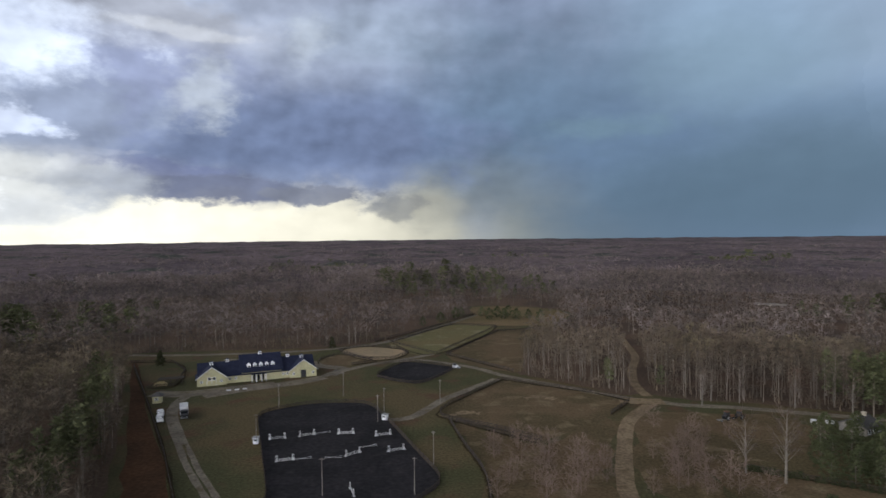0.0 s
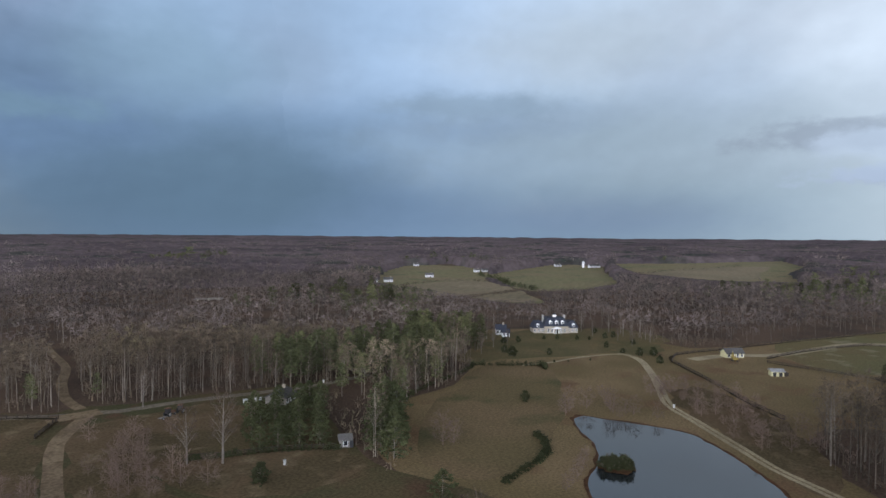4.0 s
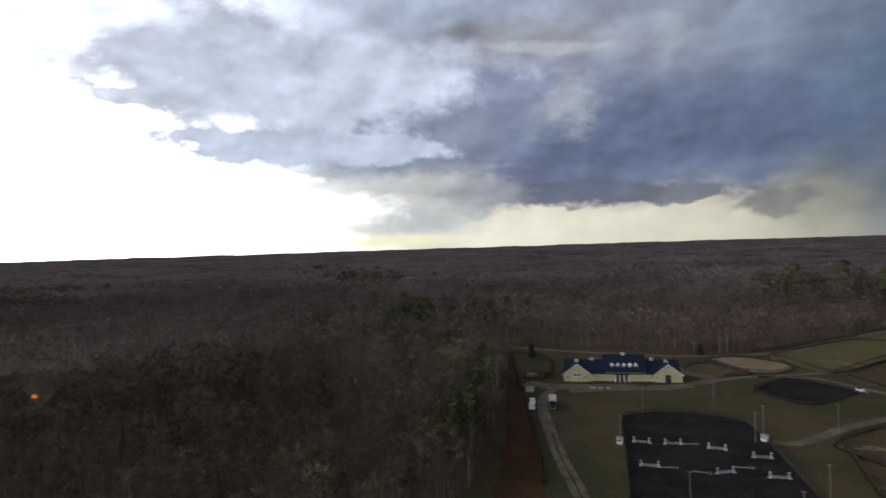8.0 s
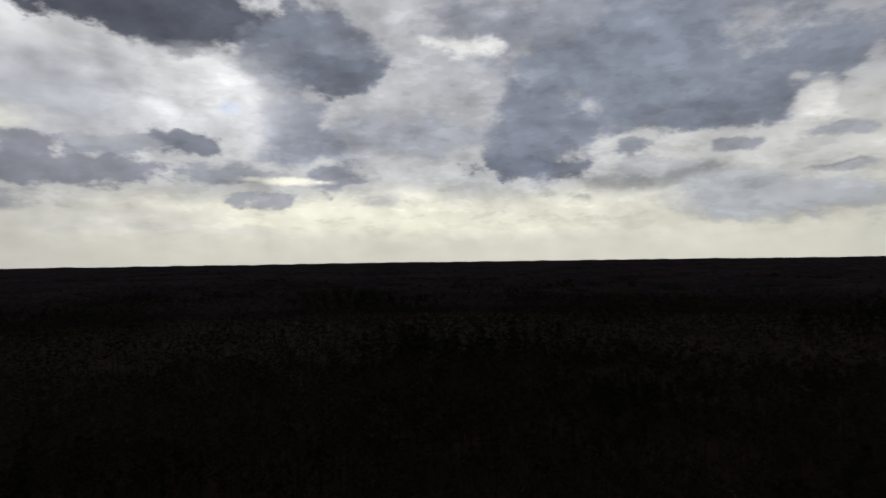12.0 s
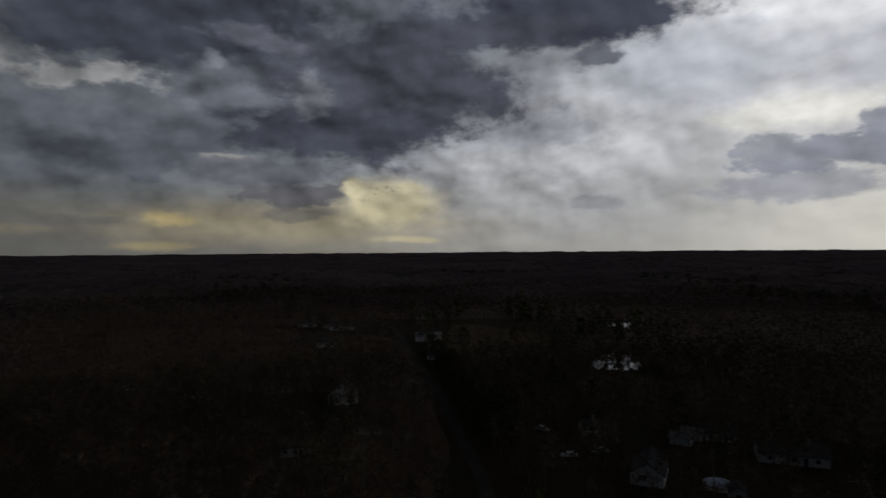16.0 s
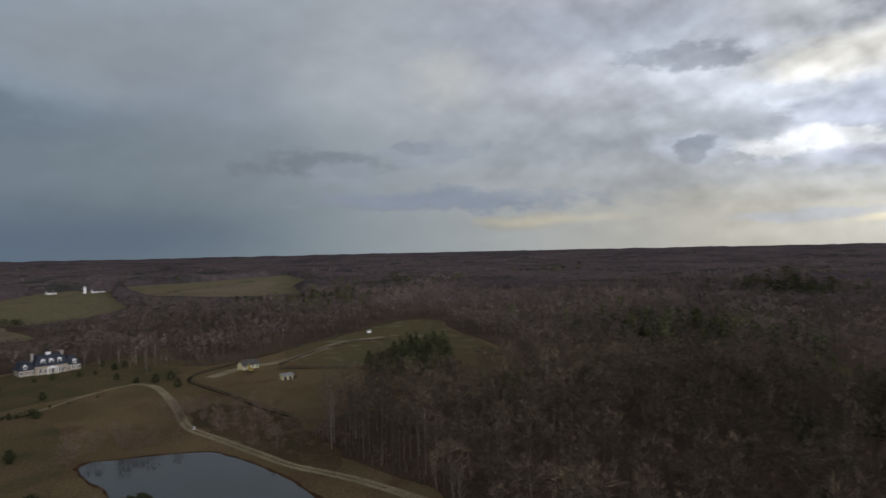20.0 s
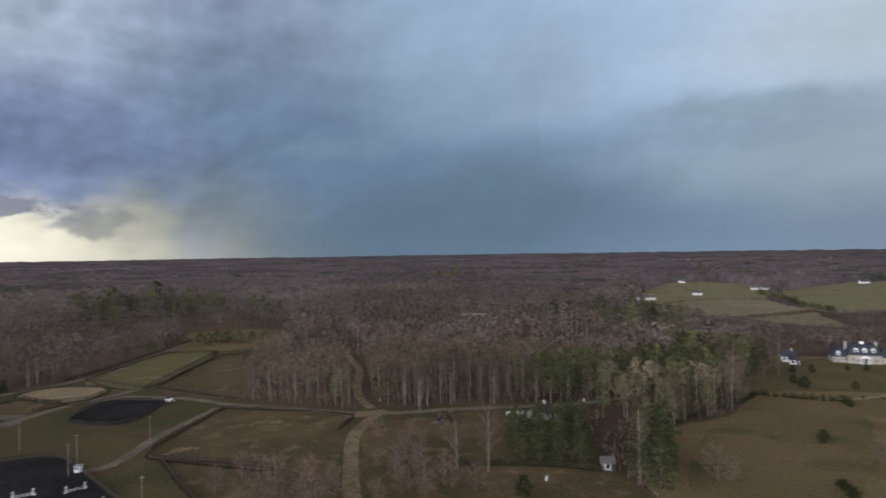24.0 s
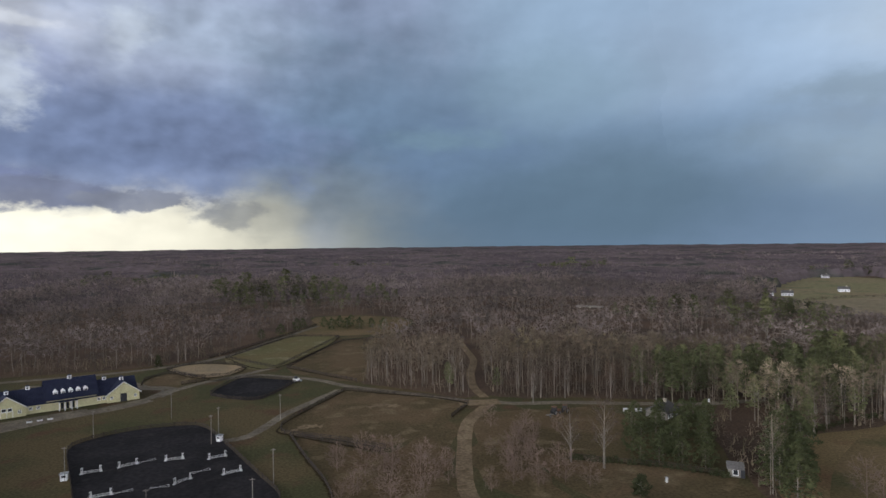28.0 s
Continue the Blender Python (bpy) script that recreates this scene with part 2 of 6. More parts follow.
cloud(93.1, 12.7, 11.9, 3.3, tone(184, 189, 201, -2.20), 0.35, 0.95, 0.8)
cloud(109.9, 10.1, 9.9, 4.8, tone(168, 173, 188, -2.20), 0.30, 0.95, 0.7)
cloud(107.6, 8.1, 5.6, 1.8, tone(158, 164, 180, -2.20), 0.30, 0.95, 0.9)
cloud(110.2, 14.4, 4.9, 2.6, tone(195, 198, 208, -2.20), 0.40, 0.95, 0.7)
cloud(85.9, 15.6, 7.4, 2.5, tone(174, 177, 187, -2.20), 0.30, 0.95, 0.8)
cloud(80.3, 15.3, 4.3, 2.0, tone(174, 177, 185, -2.20), 0.35, 0.90, 1.0)
cloud(100.8, 9.4, 2.5, 1.0, tone(178, 182, 194, -2.20), 0.25, 0.95, 0.9)
cloud(99.5, 6.8, 10.1, 2.0, tone(205, 208, 212, -2.20), 0.50, 0.95, 0.8)
cloud(89.3, 4.5, 16.8, 2.6, tone(214, 218, 221, -2.20), 0.50, 0.95, 0.6)
cloud(85.6, 6.7, 5.8, 0.7, tone(190, 193, 198, -2.20), 0.30, 0.95, 0.8)
cloud(122.5, 4.3, 41.1, 3.7, tone(240, 238, 220, -3.45), 0.60, 0.60, 0.5)
cloud(151.0, 14.0, 12.5, 6.1, tone(165, 169, 180, -3.45), 0.60, 0.70, 0.6)
cloud(141.1, 15.5, 9.3, 4.2, tone(226, 227, 229, -3.45), 0.60, 0.80, 0.6)
cloud(104.6, 21.3, 31.8, 4.6, tone(142, 148, 162, -3.25), 0.40, 0.80, 0.6)
cloud(99.8, 16.6, 22.0, 9.9, tone(136, 144, 160, -3.25), 0.30, 0.95, 0.7)
cloud(109.5, 11.1, 11.0, 8.2, tone(130, 137, 153, -3.25), 0.28, 0.95, 0.7)
cloud(111.1, 8.6, 9.0, 2.3, tone(120, 126, 143, -3.25), 0.25, 0.90, 1.0)
cloud(123.4, 11.7, 17.0, 4.1, tone(160, 165, 176, -3.45), 0.40, 0.80, 0.7)
cloud(93.4, 12.5, 12.3, 3.3, tone(128, 135, 150, -3.25), 0.30, 0.95, 0.7)
cloud(85.9, 16.3, 8.3, 3.8, tone(134, 141, 156, -3.25), 0.35, 0.90, 0.7)
cloud(86.8, 11.7, 3.1, 2.6, tone(240, 240, 238, -3.25), 0.50, 0.80, 0.7)
cloud(116.3, 19.7, 7.0, 1.9, tone(236, 237, 237, -3.45), 0.50, 0.85, 1.0)
cloud(142.9, 20.9, 20.7, 4.4, tone(86, 90, 102, -3.45), 0.25, 1.00, 0.6)
cloud(130.7, 19.0, 12.4, 6.2, tone(120, 126, 140, -3.45), 0.30, 0.95, 0.7)
cloud(128.7, 17.1, 8.4, 3.2, tone(110, 116, 130, -3.45), 0.25, 0.90, 0.7)
cloud(132.9, 11.6, 5.6, 7.6, tone(138, 144, 158, -3.45), 0.30, 0.90, 0.8)
cloud(129.3, 8.1, 4.7, 2.6, tone(134, 139, 151, -3.45), 0.25, 0.90, 0.7)
cloud(138.8, 7.9, 10.5, 1.8, tone(148, 153, 163, -3.45), 0.30, 0.90, 0.9)
cloud(135.0, 5.9, 7.5, 1.7, tone(150, 154, 163, -3.45), 0.28, 0.90, 0.9)
cloud(148.6, 9.5, 5.7, 1.0, tone(145, 150, 162, -3.45), 0.30, 0.90, 0.9)
cloud(153.3, 8.9, 3.7, 1.7, tone(140, 144, 156, -3.45), 0.25, 0.90, 0.9)
cloud(90.2, 5.0, 14.0, 3.3, tone(185, 190, 198, -3.25), 0.40, 0.80, 0.6)
cloud(100.9, 9.6, 3.4, 1.5, tone(150, 155, 166, -3.25), 0.30, 0.90, 0.9)
cloud(92.6, 9.3, 3.0, 1.2, tone(150, 154, 165, -3.25), 0.30, 0.90, 0.9)
cloud(85.7, 9.3, 5.6, 1.0, tone(165, 169, 178, -3.25), 0.30, 0.90, 0.9)
cloud(99.5, 7.8, 5.7, 1.5, tone(185, 188, 194, -3.25), 0.40, 0.80, 0.9)
cloud(85.4, 6.6, 6.0, 0.7, tone(180, 183, 190, -3.25), 0.40, 0.80, 0.8)
cloud(124.6, 5.6, 3.7, 1.1, tone(195, 197, 196, -3.45), 0.40, 0.80, 0.8)
cloud(143.5, 2.9, 17.8, 0.9, tone(206, 207, 201, -3.45), 0.50, 0.60, 0.7)
cloud(133.7, 7.6, 7.6, 0.8, tone(255, 253, 238, -3.45), 0.50, 0.80, 0.8)
cloud(138.6, 14.0, 1.4, 1.2, tone(190, 208, 240, -3.45), 0.50, 0.85, 0.7)
cloud(179.6, 5.5, 29.9, 9.0, tone(150, 152, 155, -3.45), 0.70, 0.80, 0.3)
cloud(175.3, 10.8, 11.7, 8.3, tone(185, 188, 192, -3.45), 0.70, 0.60, 0.5)
cloud(140.6, 14.1, 12.9, 6.6, tone(218, 220, 225, -3.45), 0.60, 0.50, 0.5)
cloud(159.2, 19.8, 11.4, 5.2, tone(225, 228, 232, -3.45), 0.60, 0.70, 0.6)
cloud(167.2, 15.9, 19.2, 5.5, tone(165, 170, 180, -3.45), 0.50, 0.80, 0.6)
cloud(159.3, 11.0, 11.3, 2.5, tone(222, 222, 214, -3.45), 0.60, 0.70, 0.5)
cloud(179.5, 21.1, 22.9, 5.4, tone(62, 66, 78, -3.45), 0.25, 1.00, 0.6)
cloud(176.3, 17.4, 5.3, 2.5, tone(92, 96, 106, -3.45), 0.30, 0.90, 0.7)
cloud(147.9, 20.5, 12.8, 2.6, tone(80, 84, 95, -3.45), 0.25, 1.00, 0.7)
cloud(182.7, 11.2, 14.4, 4.1, tone(130, 134, 142, -3.45), 0.40, 0.80, 0.6)
cloud(159.3, 5.3, 13.4, 1.9, tone(140, 143, 152, -3.45), 0.35, 0.80, 0.8)
cloud(153.3, 7.6, 19.4, 2.9, tone(130, 134, 145, -3.45), 0.22, 0.95, 0.7)
cloud(161.9, 8.5, 5.3, 2.1, tone(138, 142, 151, -3.45), 0.25, 0.90, 0.9)
cloud(153.2, 9.7, 3.7, 1.5, tone(130, 134, 145, -3.45), 0.25, 0.90, 0.9)
cloud(142.7, 10.5, 5.9, 1.8, tone(120, 125, 138, -3.45), 0.25, 0.95, 0.9)
cloud(148.0, 10.1, 5.5, 1.0, tone(158, 162, 170, -3.45), 0.30, 0.90, 0.9)
cloud(175.9, 4.5, 4.8, 1.3, tone(135, 138, 143, -3.45), 0.30, 0.90, 0.8)
cloud(147.2, 3.7, 12.6, 1.4, tone(192, 192, 187, -3.45), 0.50, 0.70, 0.7)
cloud(239.2, 16.3, 21.5, 8.3, tone(132, 138, 147, -2.35), 0.70, 0.70, 0.5)
cloud(231.2, 14.5, 10.3, 2.8, tone(165, 166, 166, -2.35), 0.70, 0.70, 0.6)
cloud(184.6, 15.8, 9.6, 5.8, tone(150, 154, 162, -2.75), 0.50, 0.70, 0.6)
cloud(204.4, 2.7, 29.1, 3.2, tone(168, 160, 134, -2.75), 0.70, 0.70, 0.3)
cloud(196.0, 4.6, 9.1, 3.6, tone(214, 205, 170, -2.75), 0.50, 0.85, 0.5)
cloud(186.8, 19.7, 17.9, 2.8, tone(82, 86, 98, -2.75), 0.25, 1.00, 0.6)
cloud(214.9, 19.6, 28.3, 7.1, tone(80, 85, 98, -2.35), 0.25, 1.00, 0.6)
cloud(196.4, 14.7, 25.9, 10.2, tone(84, 88, 100, -2.75), 0.25, 1.00, 0.6)
cloud(200.1, 10.9, 23.6, 4.1, tone(74, 78, 90, -2.75), 0.30, 0.95, 0.6)
cloud(210.1, 14.3, 10.2, 2.8, tone(122, 127, 138, -2.75), 0.40, 0.85, 0.8)
cloud(206.9, 19.0, 9.1, 1.7, tone(112, 116, 128, -2.75), 0.50, 0.70, 1.0)
cloud(202.7, 14.5, 3.2, 3.0, tone(130, 134, 143, -2.75), 0.50, 0.80, 0.8)
cloud(222.3, 14.3, 10.8, 2.0, tone(192, 195, 197, -2.35), 0.40, 0.85, 0.9)
cloud(211.7, 16.5, 1.8, 1.3, tone(140, 146, 156, -2.75), 0.60, 0.70, 0.9)
cloud(226.4, 13.4, 3.1, 2.0, tone(116, 122, 132, -2.35), 0.25, 0.90, 0.8)
cloud(232.7, 10.6, 12.4, 2.9, tone(126, 132, 142, -2.35), 0.30, 0.85, 0.8)
cloud(222.4, 10.5, 22.4, 4.6, tone(116, 122, 133, -2.35), 0.28, 0.92, 0.8)
cloud(233.6, 8.0, 12.7, 1.7, tone(150, 153, 156, -2.35), 0.40, 0.75, 1.0)
cloud(216.1, 8.5, 16.9, 3.5, tone(108, 114, 125, -2.35), 0.28, 0.92, 0.8)
cloud(209.7, 8.8, 4.3, 0.9, tone(162, 162, 160, -2.75), 0.40, 0.80, 1.0)
cloud(207.0, 7.6, 12.8, 2.8, tone(110, 113, 122, -2.75), 0.25, 0.92, 0.8)
cloud(202.7, 5.4, 10.0, 1.9, tone(104, 105, 111, -2.75), 0.25, 0.90, 1.0)
cloud(243.2, 8.4, 6.5, 2.7, tone(116, 123, 134, -2.35), 0.50, 0.70, 0.6)
cloud(228.9, 6.7, 12.6, 1.4, tone(116, 121, 132, -2.35), 0.40, 0.85, 0.9)
cloud(199.1, 5.4, 2.8, 1.6, tone(232, 224, 187, -2.75), 0.50, 0.80, 0.8)
cloud(215.1, 3.0, 3.7, 1.0, tone(215, 198, 145, -2.35), 0.80, 0.85, 0.7)
cloud(216.2, 0.6, 4.8, 0.6, tone(205, 190, 145, -2.35), 0.90, 0.60, 0.6)
cloud(228.5, 2.0, 5.8, 0.7, tone(170, 160, 130, -2.35), 0.90, 0.50, 0.6)
cloud(193.6, 1.3, 4.4, 0.5, tone(222, 210, 168, -2.75), 0.80, 0.60, 0.6)
cloud(235.0, 2.4, 10.7, 1.0, tone(113, 117, 123, -2.35), 0.40, 0.75, 0.8)
cloud(222.5, 2.7, 8.7, 0.9, tone(124, 125, 124, -2.35), 0.50, 0.70, 0.8)
cloud(204.4, 3.7, 7.4, 1.0, tone(120, 119, 116, -2.75), 0.40, 0.75, 0.9)
cloud(272.0, 16.8, 12.8, 8.9, tone(150, 158, 166, -1.20), 0.80, 0.60, 0.4)
cloud(251.0, 19.6, 26.8, 5.7, tone(140, 148, 162, -1.20), 0.70, 0.70, 0.5)
cloud(265.7, 15.8, 5.8, 3.6, tone(165, 168, 168, -1.20), 0.80, 0.60, 0.5)
cloud(233.4, 15.0, 10.0, 2.5, tone(190, 190, 184, -1.20), 0.60, 0.70, 0.6)
cloud(234.9, 19.5, 10.6, 4.7, tone(165, 169, 174, -1.20), 0.50, 0.60, 0.7)
cloud(243.6, 16.3, 10.2, 2.0, tone(130, 138, 150, -1.20), 0.40, 0.80, 0.9)
cloud(239.4, 9.9, 7.5, 3.1, tone(140, 147, 156, -1.20), 0.40, 0.70, 0.7)
cloud(243.2, 8.1, 2.9, 2.1, tone(122, 130, 142, -1.20), 0.30, 0.80, 0.8)
cloud(268.0, 9.0, 10.3, 2.1, tone(126, 136, 148, -1.20), 0.40, 0.75, 0.9)
cloud(275.6, 7.3, 5.9, 2.2, tone(128, 138, 150, -1.20), 0.50, 0.70, 0.6)
cloud(265.9, 4.6, 22.2, 1.9, tone(120, 130, 144, -1.20), 0.40, 0.85, 0.8)
cloud(250.2, 6.1, 16.7, 3.2, tone(140, 145, 150, -1.20), 0.60, 0.60, 0.6)
cloud(255.4, 2.6, 10.1, 0.7, tone(172, 168, 152, -1.20), 0.90, 0.55, 0.5)

# billows: tops and sunward sides of the clouds are lighter, bellies darker; rain evens the deck out towards the storm
sunward = (-0.6 * math.sin(radians(SUN_TURN)), 0.6 * math.cos(radians(SUN_TURN)), 0.8)
reliefs = []
for size, shift in ((6.0, 0.045), (15.0, 0.02)):
    pair = [wnode("ShaderNodeTexNoise", {"Vector": wvec("ADD", lumps, tuple(c * k for c in sunward)).outputs[0], "Scale": size, "Detail": 3.0, "Roughness": 0.45}).outputs["Fac"] for k in (0.0, shift)]
    reliefs.append(wmath("SUBTRACT", *pair))
relief = wmath("MULTIPLY_ADD", reliefs[0], 1.2, reliefs[1])


def towards(bearing, lo, hi):
    return smooth(wvec("DOT_PRODUCT", way, (-math.sin(radians(bearing)), math.cos(radians(bearing)), 0.0)).outputs["Value"], lo, hi)


# small torn scraps of cloud and bright rifts towards the sun
torn = wnode("ShaderNodeTexNoise", {"Vector": wvec("MULTIPLY", way, (1.0, 1.0, 3.0)).outputs[0], "Scale": 13.0, "Detail": 9.0, "Roughness": 0.6}).outputs["Fac"]
broken = wmath("MULTIPLY", towards(112, 0.6, 0.92), wmath("MULTIPLY", smooth(rise_raw, 0.8, 4.0), 0.4))
for lo, hi, gain in ((0.53, 0.6, 0.7), (0.45, 0.38, 1.3)):
    shaded = wvec("SCALE", sky)
    shaded.inputs["Scale"].default_value = gain
    sky = wmix(wmath("MULTIPLY", smooth(torn, lo, hi), broken), sky, shaded.outputs[0])
even = towards(305, 0.45, 0.9)
heavy = towards(205, 0.75, 0.97)
lift = wmath("MULTIPLY_ADD", wmath("SUBTRACT", swing[2], 0.5), 0.25, 1.0)
lift = wmath("MULTIPLY_ADD", wmath("SUBTRACT", small[2], 0.5), 0.12, lift)
lift = wmath("MULTIPLY_ADD", wmath("SUBTRACT", 0.36, puff), wmath("MULTIPLY_ADD", heavy, 0.5, 0.4), lift)
lift = wmath("MULTIPLY_ADD", relief, wmath("MULTIPLY_ADD", heavy, -0.9, -0.8), lift)
lift = wmath("MULTIPLY_ADD", wmath("SUBTRACT", lift, 1.0), wmath("MULTIPLY", calm, wmath("MULTIPLY_ADD", even, -0.8, 1.0)), 1.0)
lit = wvec("SCALE", sky)
wt.links.new(lift, lit.inputs["Scale"])
clear = wnode("ShaderNodeTexSky")
clear.sky_type, clear.sun_disc = "NISHITA", False
clear.sun_elevation, clear.sun_rotation = radians(SUN_RISE), radians(-SUN_TURN)
back_clouds = wnode("ShaderNodeBackground", (lit.outputs[0], 1.0))
back_clear = wnode("ShaderNodeBackground", (clear.outputs[0], 0.1))
blue = wmath("MULTIPLY", smooth(wvec("DISTANCE", spot, (138.0, 14.0, 0.0)).outputs["Value"], 1.8, 0.8), 0.15)
both = wnode("ShaderNodeMixShader", (blue, back_clouds.outputs[0], back_clear.outputs[0]))
wt.links.new(both.outputs[0], wnode("ShaderNodeOutputWorld").inputs["Surface"])

sun = new("sun", bpy.data.lights.new("sun", "SUN"))
sun.data.energy, sun.data.angle, sun.data.color = 0.35, radians(14), (1.0, 0.93, 0.82)
sun.matrix_world = pose(0, 0, 400, 90 - SUN_RISE, 0, SUN_TURN + 180)

# ---- materials ----


def material(name, base, other=None, rough=0.9, scales=(0.3, 6.0), metal=0.0, bump=0.0, mix=(0.4, 0.62), third=None, per_object=0.0, spec=0.25, per_tree=False):
    """A rough surface with two scales of variation: patches, and a fine grain."""
    m = bpy.data.materials.new(name)
    m.use_nodes = True
    t = m.node_tree
    b = t.nodes["Principled BSDF"]
    b.inputs["Roughness"].default_value, b.inputs["Metallic"].default_value = rough, metal
    b.inputs["Specular IOR Level"].default_value = spec
    geo = t.nodes.new("ShaderNodeNewGeometry")

    def noise_at(scale, detail):
        n = t.nodes.new("ShaderNodeTexNoise")
        n.inputs["Scale"].default_value, n.inputs["Detail"].default_value = scale, detail
        t.links.new(geo.outputs["Position"], n.inputs["Vector"])
        return n.outputs["Fac"]

    def ramp(fac, a, z, lo, hi):
        r = t.nodes.new("ShaderNodeMapRange")
        for k, v in (("From Min", lo), ("From Max", hi), ("To Min", a), ("To Max", z)):
            r.inputs[k].default_value = v
        t.links.new(fac, r.inputs["Value"])
        return r.outputs[0]

    def blend(fac, a, z, mode="MIX"):
        n = t.nodes.new("ShaderNodeMixRGB")
        n.blend_type = mode
        for k, v in ((0, fac), (1, a), (2, z)):
            if isinstance(v, bpy.types.NodeSocket):
                t.links.new(v, n.inputs[k])
            else:
                n.inputs[k].default_value = v if k == 0 else (*v, 1.0)
        return n.outputs[0]

    other = other or tuple(c * 0.78 for c in base)
    patches = noise_at(scales[0], 6.0)
    col = blend(ramp(patches, 0.0, 1.0, *mix), base, other)
    if third:
        col = blend(ramp(noise_at(scales[0] * 2.7, 5.0), 0.0, 1.0, 0.55, 0.68), col, third)
    fine = noise_at(scales[1], 4.0)
    grey = t.nodes.new("ShaderNodeCombineColor")
    shade = ramp(fine, 0.72, 1.28, 0.3, 0.7)
    for i in range(3):
        t.links.new(shade, grey.inputs[i])
    col = blend(1.0, col, grey.outputs[0], "MULTIPLY")
    if per_object:
        info = t.nodes.new("ShaderNodeObjectInfo")
        g2 = t.nodes.new("ShaderNodeCombineColor")
        v = ramp(info.outputs["Random"], 1.0 - per_object, 1.0 + per_object, 0.0, 1.0)
        for i in range(3):
            t.links.new(v, g2.inputs[i])
        col = blend(1.0, col, g2.outputs[0], "MULTIPLY")
    if per_tree:
        own = t.nodes.new("ShaderNodeAttribute")
        own.attribute_name = "tone"
        g3 = t.nodes.new("ShaderNodeCombineColor")
        for i in range(3):
            t.links.new(own.outputs["Fac"], g3.inputs[i])
        col = blend(1.0, col, g3.outputs[0], "MULTIPLY")
    t.links.new(col, b.inputs["Base Color"])
    if bump:
        n = t.nodes.new("ShaderNodeBump")
        n.inputs["Strength"].default_value, n.inputs["Distance"].default_value = min(1.0, bump), 0.3
        t.links.new(fine, n.inputs["Height"])
        t.links.new(n.outputs[0], b.inputs["Normal"])
    return m


LITTER = material("leaf_litter", (0.1, 0.068, 0.047), (0.07, 0.05, 0.037), scales=(0.03, 1.2), spec=0.03)
# distant woods carry aerial haze in their base colour: bluish and lightened
CANOPY = material("haze_tinted_canopy", (0.122, 0.097, 0.098), (0.082, 0.066, 0.071), scales=(0.0035, 0.07), third=(0.05, 0.056, 0.046), spec=0.0)
GRASS = material("winter_grass", (0.09, 0.069, 0.036), (0.06, 0.058, 0.028), scales=(0.028, 1.5), third=(0.086, 0.054, 0.032), mix=(0.42, 0.57), spec=0.03)
MEADOW_GRASS = material("dry_meadow_grass", (0.178, 0.127, 0.068), (0.13, 0.098, 0.048), scales=(0.022, 1.5), third=(0.132, 0.083, 0.046), mix=(0.42, 0.6), spec=0.03)
PALE_STONE = material("pale_stone", (0.40, 0.39, 0.36), (0.33, 0.32, 0.30), scales=(0.7, 4.0))
# winter grass darkened in its colour to match the dim southern yards
YARD_GRASS = material("darkened_yard_grass", (0.042, 0.031, 0.015), (0.028, 0.025, 0.011), scales=(0.03, 1.2), third=(0.045, 0.03, 0.018), spec=0.03)
OLIVE = material("olive_meadow", (0.12, 0.092, 0.046), (0.145, 0.103, 0.056), scales=(0.022, 1.3), third=(0.085, 0.076, 0.036), mix=(0.42, 0.56), spec=0.03)
LAWN = material("shaded_lawn", (0.118, 0.093, 0.047), (0.092, 0.08, 0.038), scales=(0.04, 1.2), third=(0.14, 0.1, 0.05), mix=(0.4, 0.6), spec=0.03)
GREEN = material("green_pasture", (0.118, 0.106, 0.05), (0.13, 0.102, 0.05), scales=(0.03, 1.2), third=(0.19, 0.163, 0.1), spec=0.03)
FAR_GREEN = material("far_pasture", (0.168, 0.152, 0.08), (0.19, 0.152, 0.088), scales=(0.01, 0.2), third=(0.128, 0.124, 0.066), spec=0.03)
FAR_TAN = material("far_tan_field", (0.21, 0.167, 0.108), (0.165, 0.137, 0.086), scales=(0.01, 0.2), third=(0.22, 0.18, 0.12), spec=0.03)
BROWN = material("brown_pasture", (0.11, 0.077, 0.044), (0.082, 0.062, 0.033), scales=(0.05, 1.4), third=(0.15, 0.115, 0.068), mix=(0.43, 0.57), spec=0.03)
DIRT = material("bare_brown_dirt", (0.082, 0.042, 0.022), (0.058, 0.032, 0.018), scales=(0.08, 1.0), spec=0.03)
VERGE = material("dark_dead_grass", (0.04, 0.03, 0.016), (0.028, 0.022, 0.012), scales=(0.2, 1.5), spec=0.03)
SAND = material("tan_sand", (0.25, 0.18, 0.10), (0.19, 0.142, 0.082), scales=(0.08, 1.0))
GRAVEL = material("pale_gravel", (0.17, 0.142, 0.108), (0.115, 0.096, 0.072), scales=(0.12, 1.2), third=(0.10, 0.082, 0.05), spec=0.08)
PALE_TRACK = material("pale_worn_track", (0.30, 0.245, 0.15), (0.22, 0.175, 0.105), scales=(0.1, 1.5))
TAN_ROAD = material("tan_dirt_road", (0.20, 0.147, 0.09), (0.145, 0.105, 0.066), scales=(0.1, 1.2), third=(0.12, 0.088, 0.05), spec=0.05)
ASPHALT = material("grey_asphalt", (0.042, 0.04, 0.039), (0.03, 0.029, 0.029), scales=(0.1, 2.0), spec=0.1, rough=0.9)
FOOTING = material("dark_arena_footing", (0.026, 0.0235, 0.0245), (0.019, 0.0175, 0.018), scales=(0.08, 0.9), third=(0.03, 0.027, 0.027), mix=(0.42, 0.58), spec=0.03)
BARK = material("pale_bark", (0.18, 0.152, 0.125), (0.11, 0.094, 0.078), scales=(0.09, 2.0))
WOOD_BARK = material("woodland_bark", (0.12, 0.102, 0.082), (0.066, 0.055, 0.045), scales=(0.05, 2.0), per_tree=True, spec=0.08)
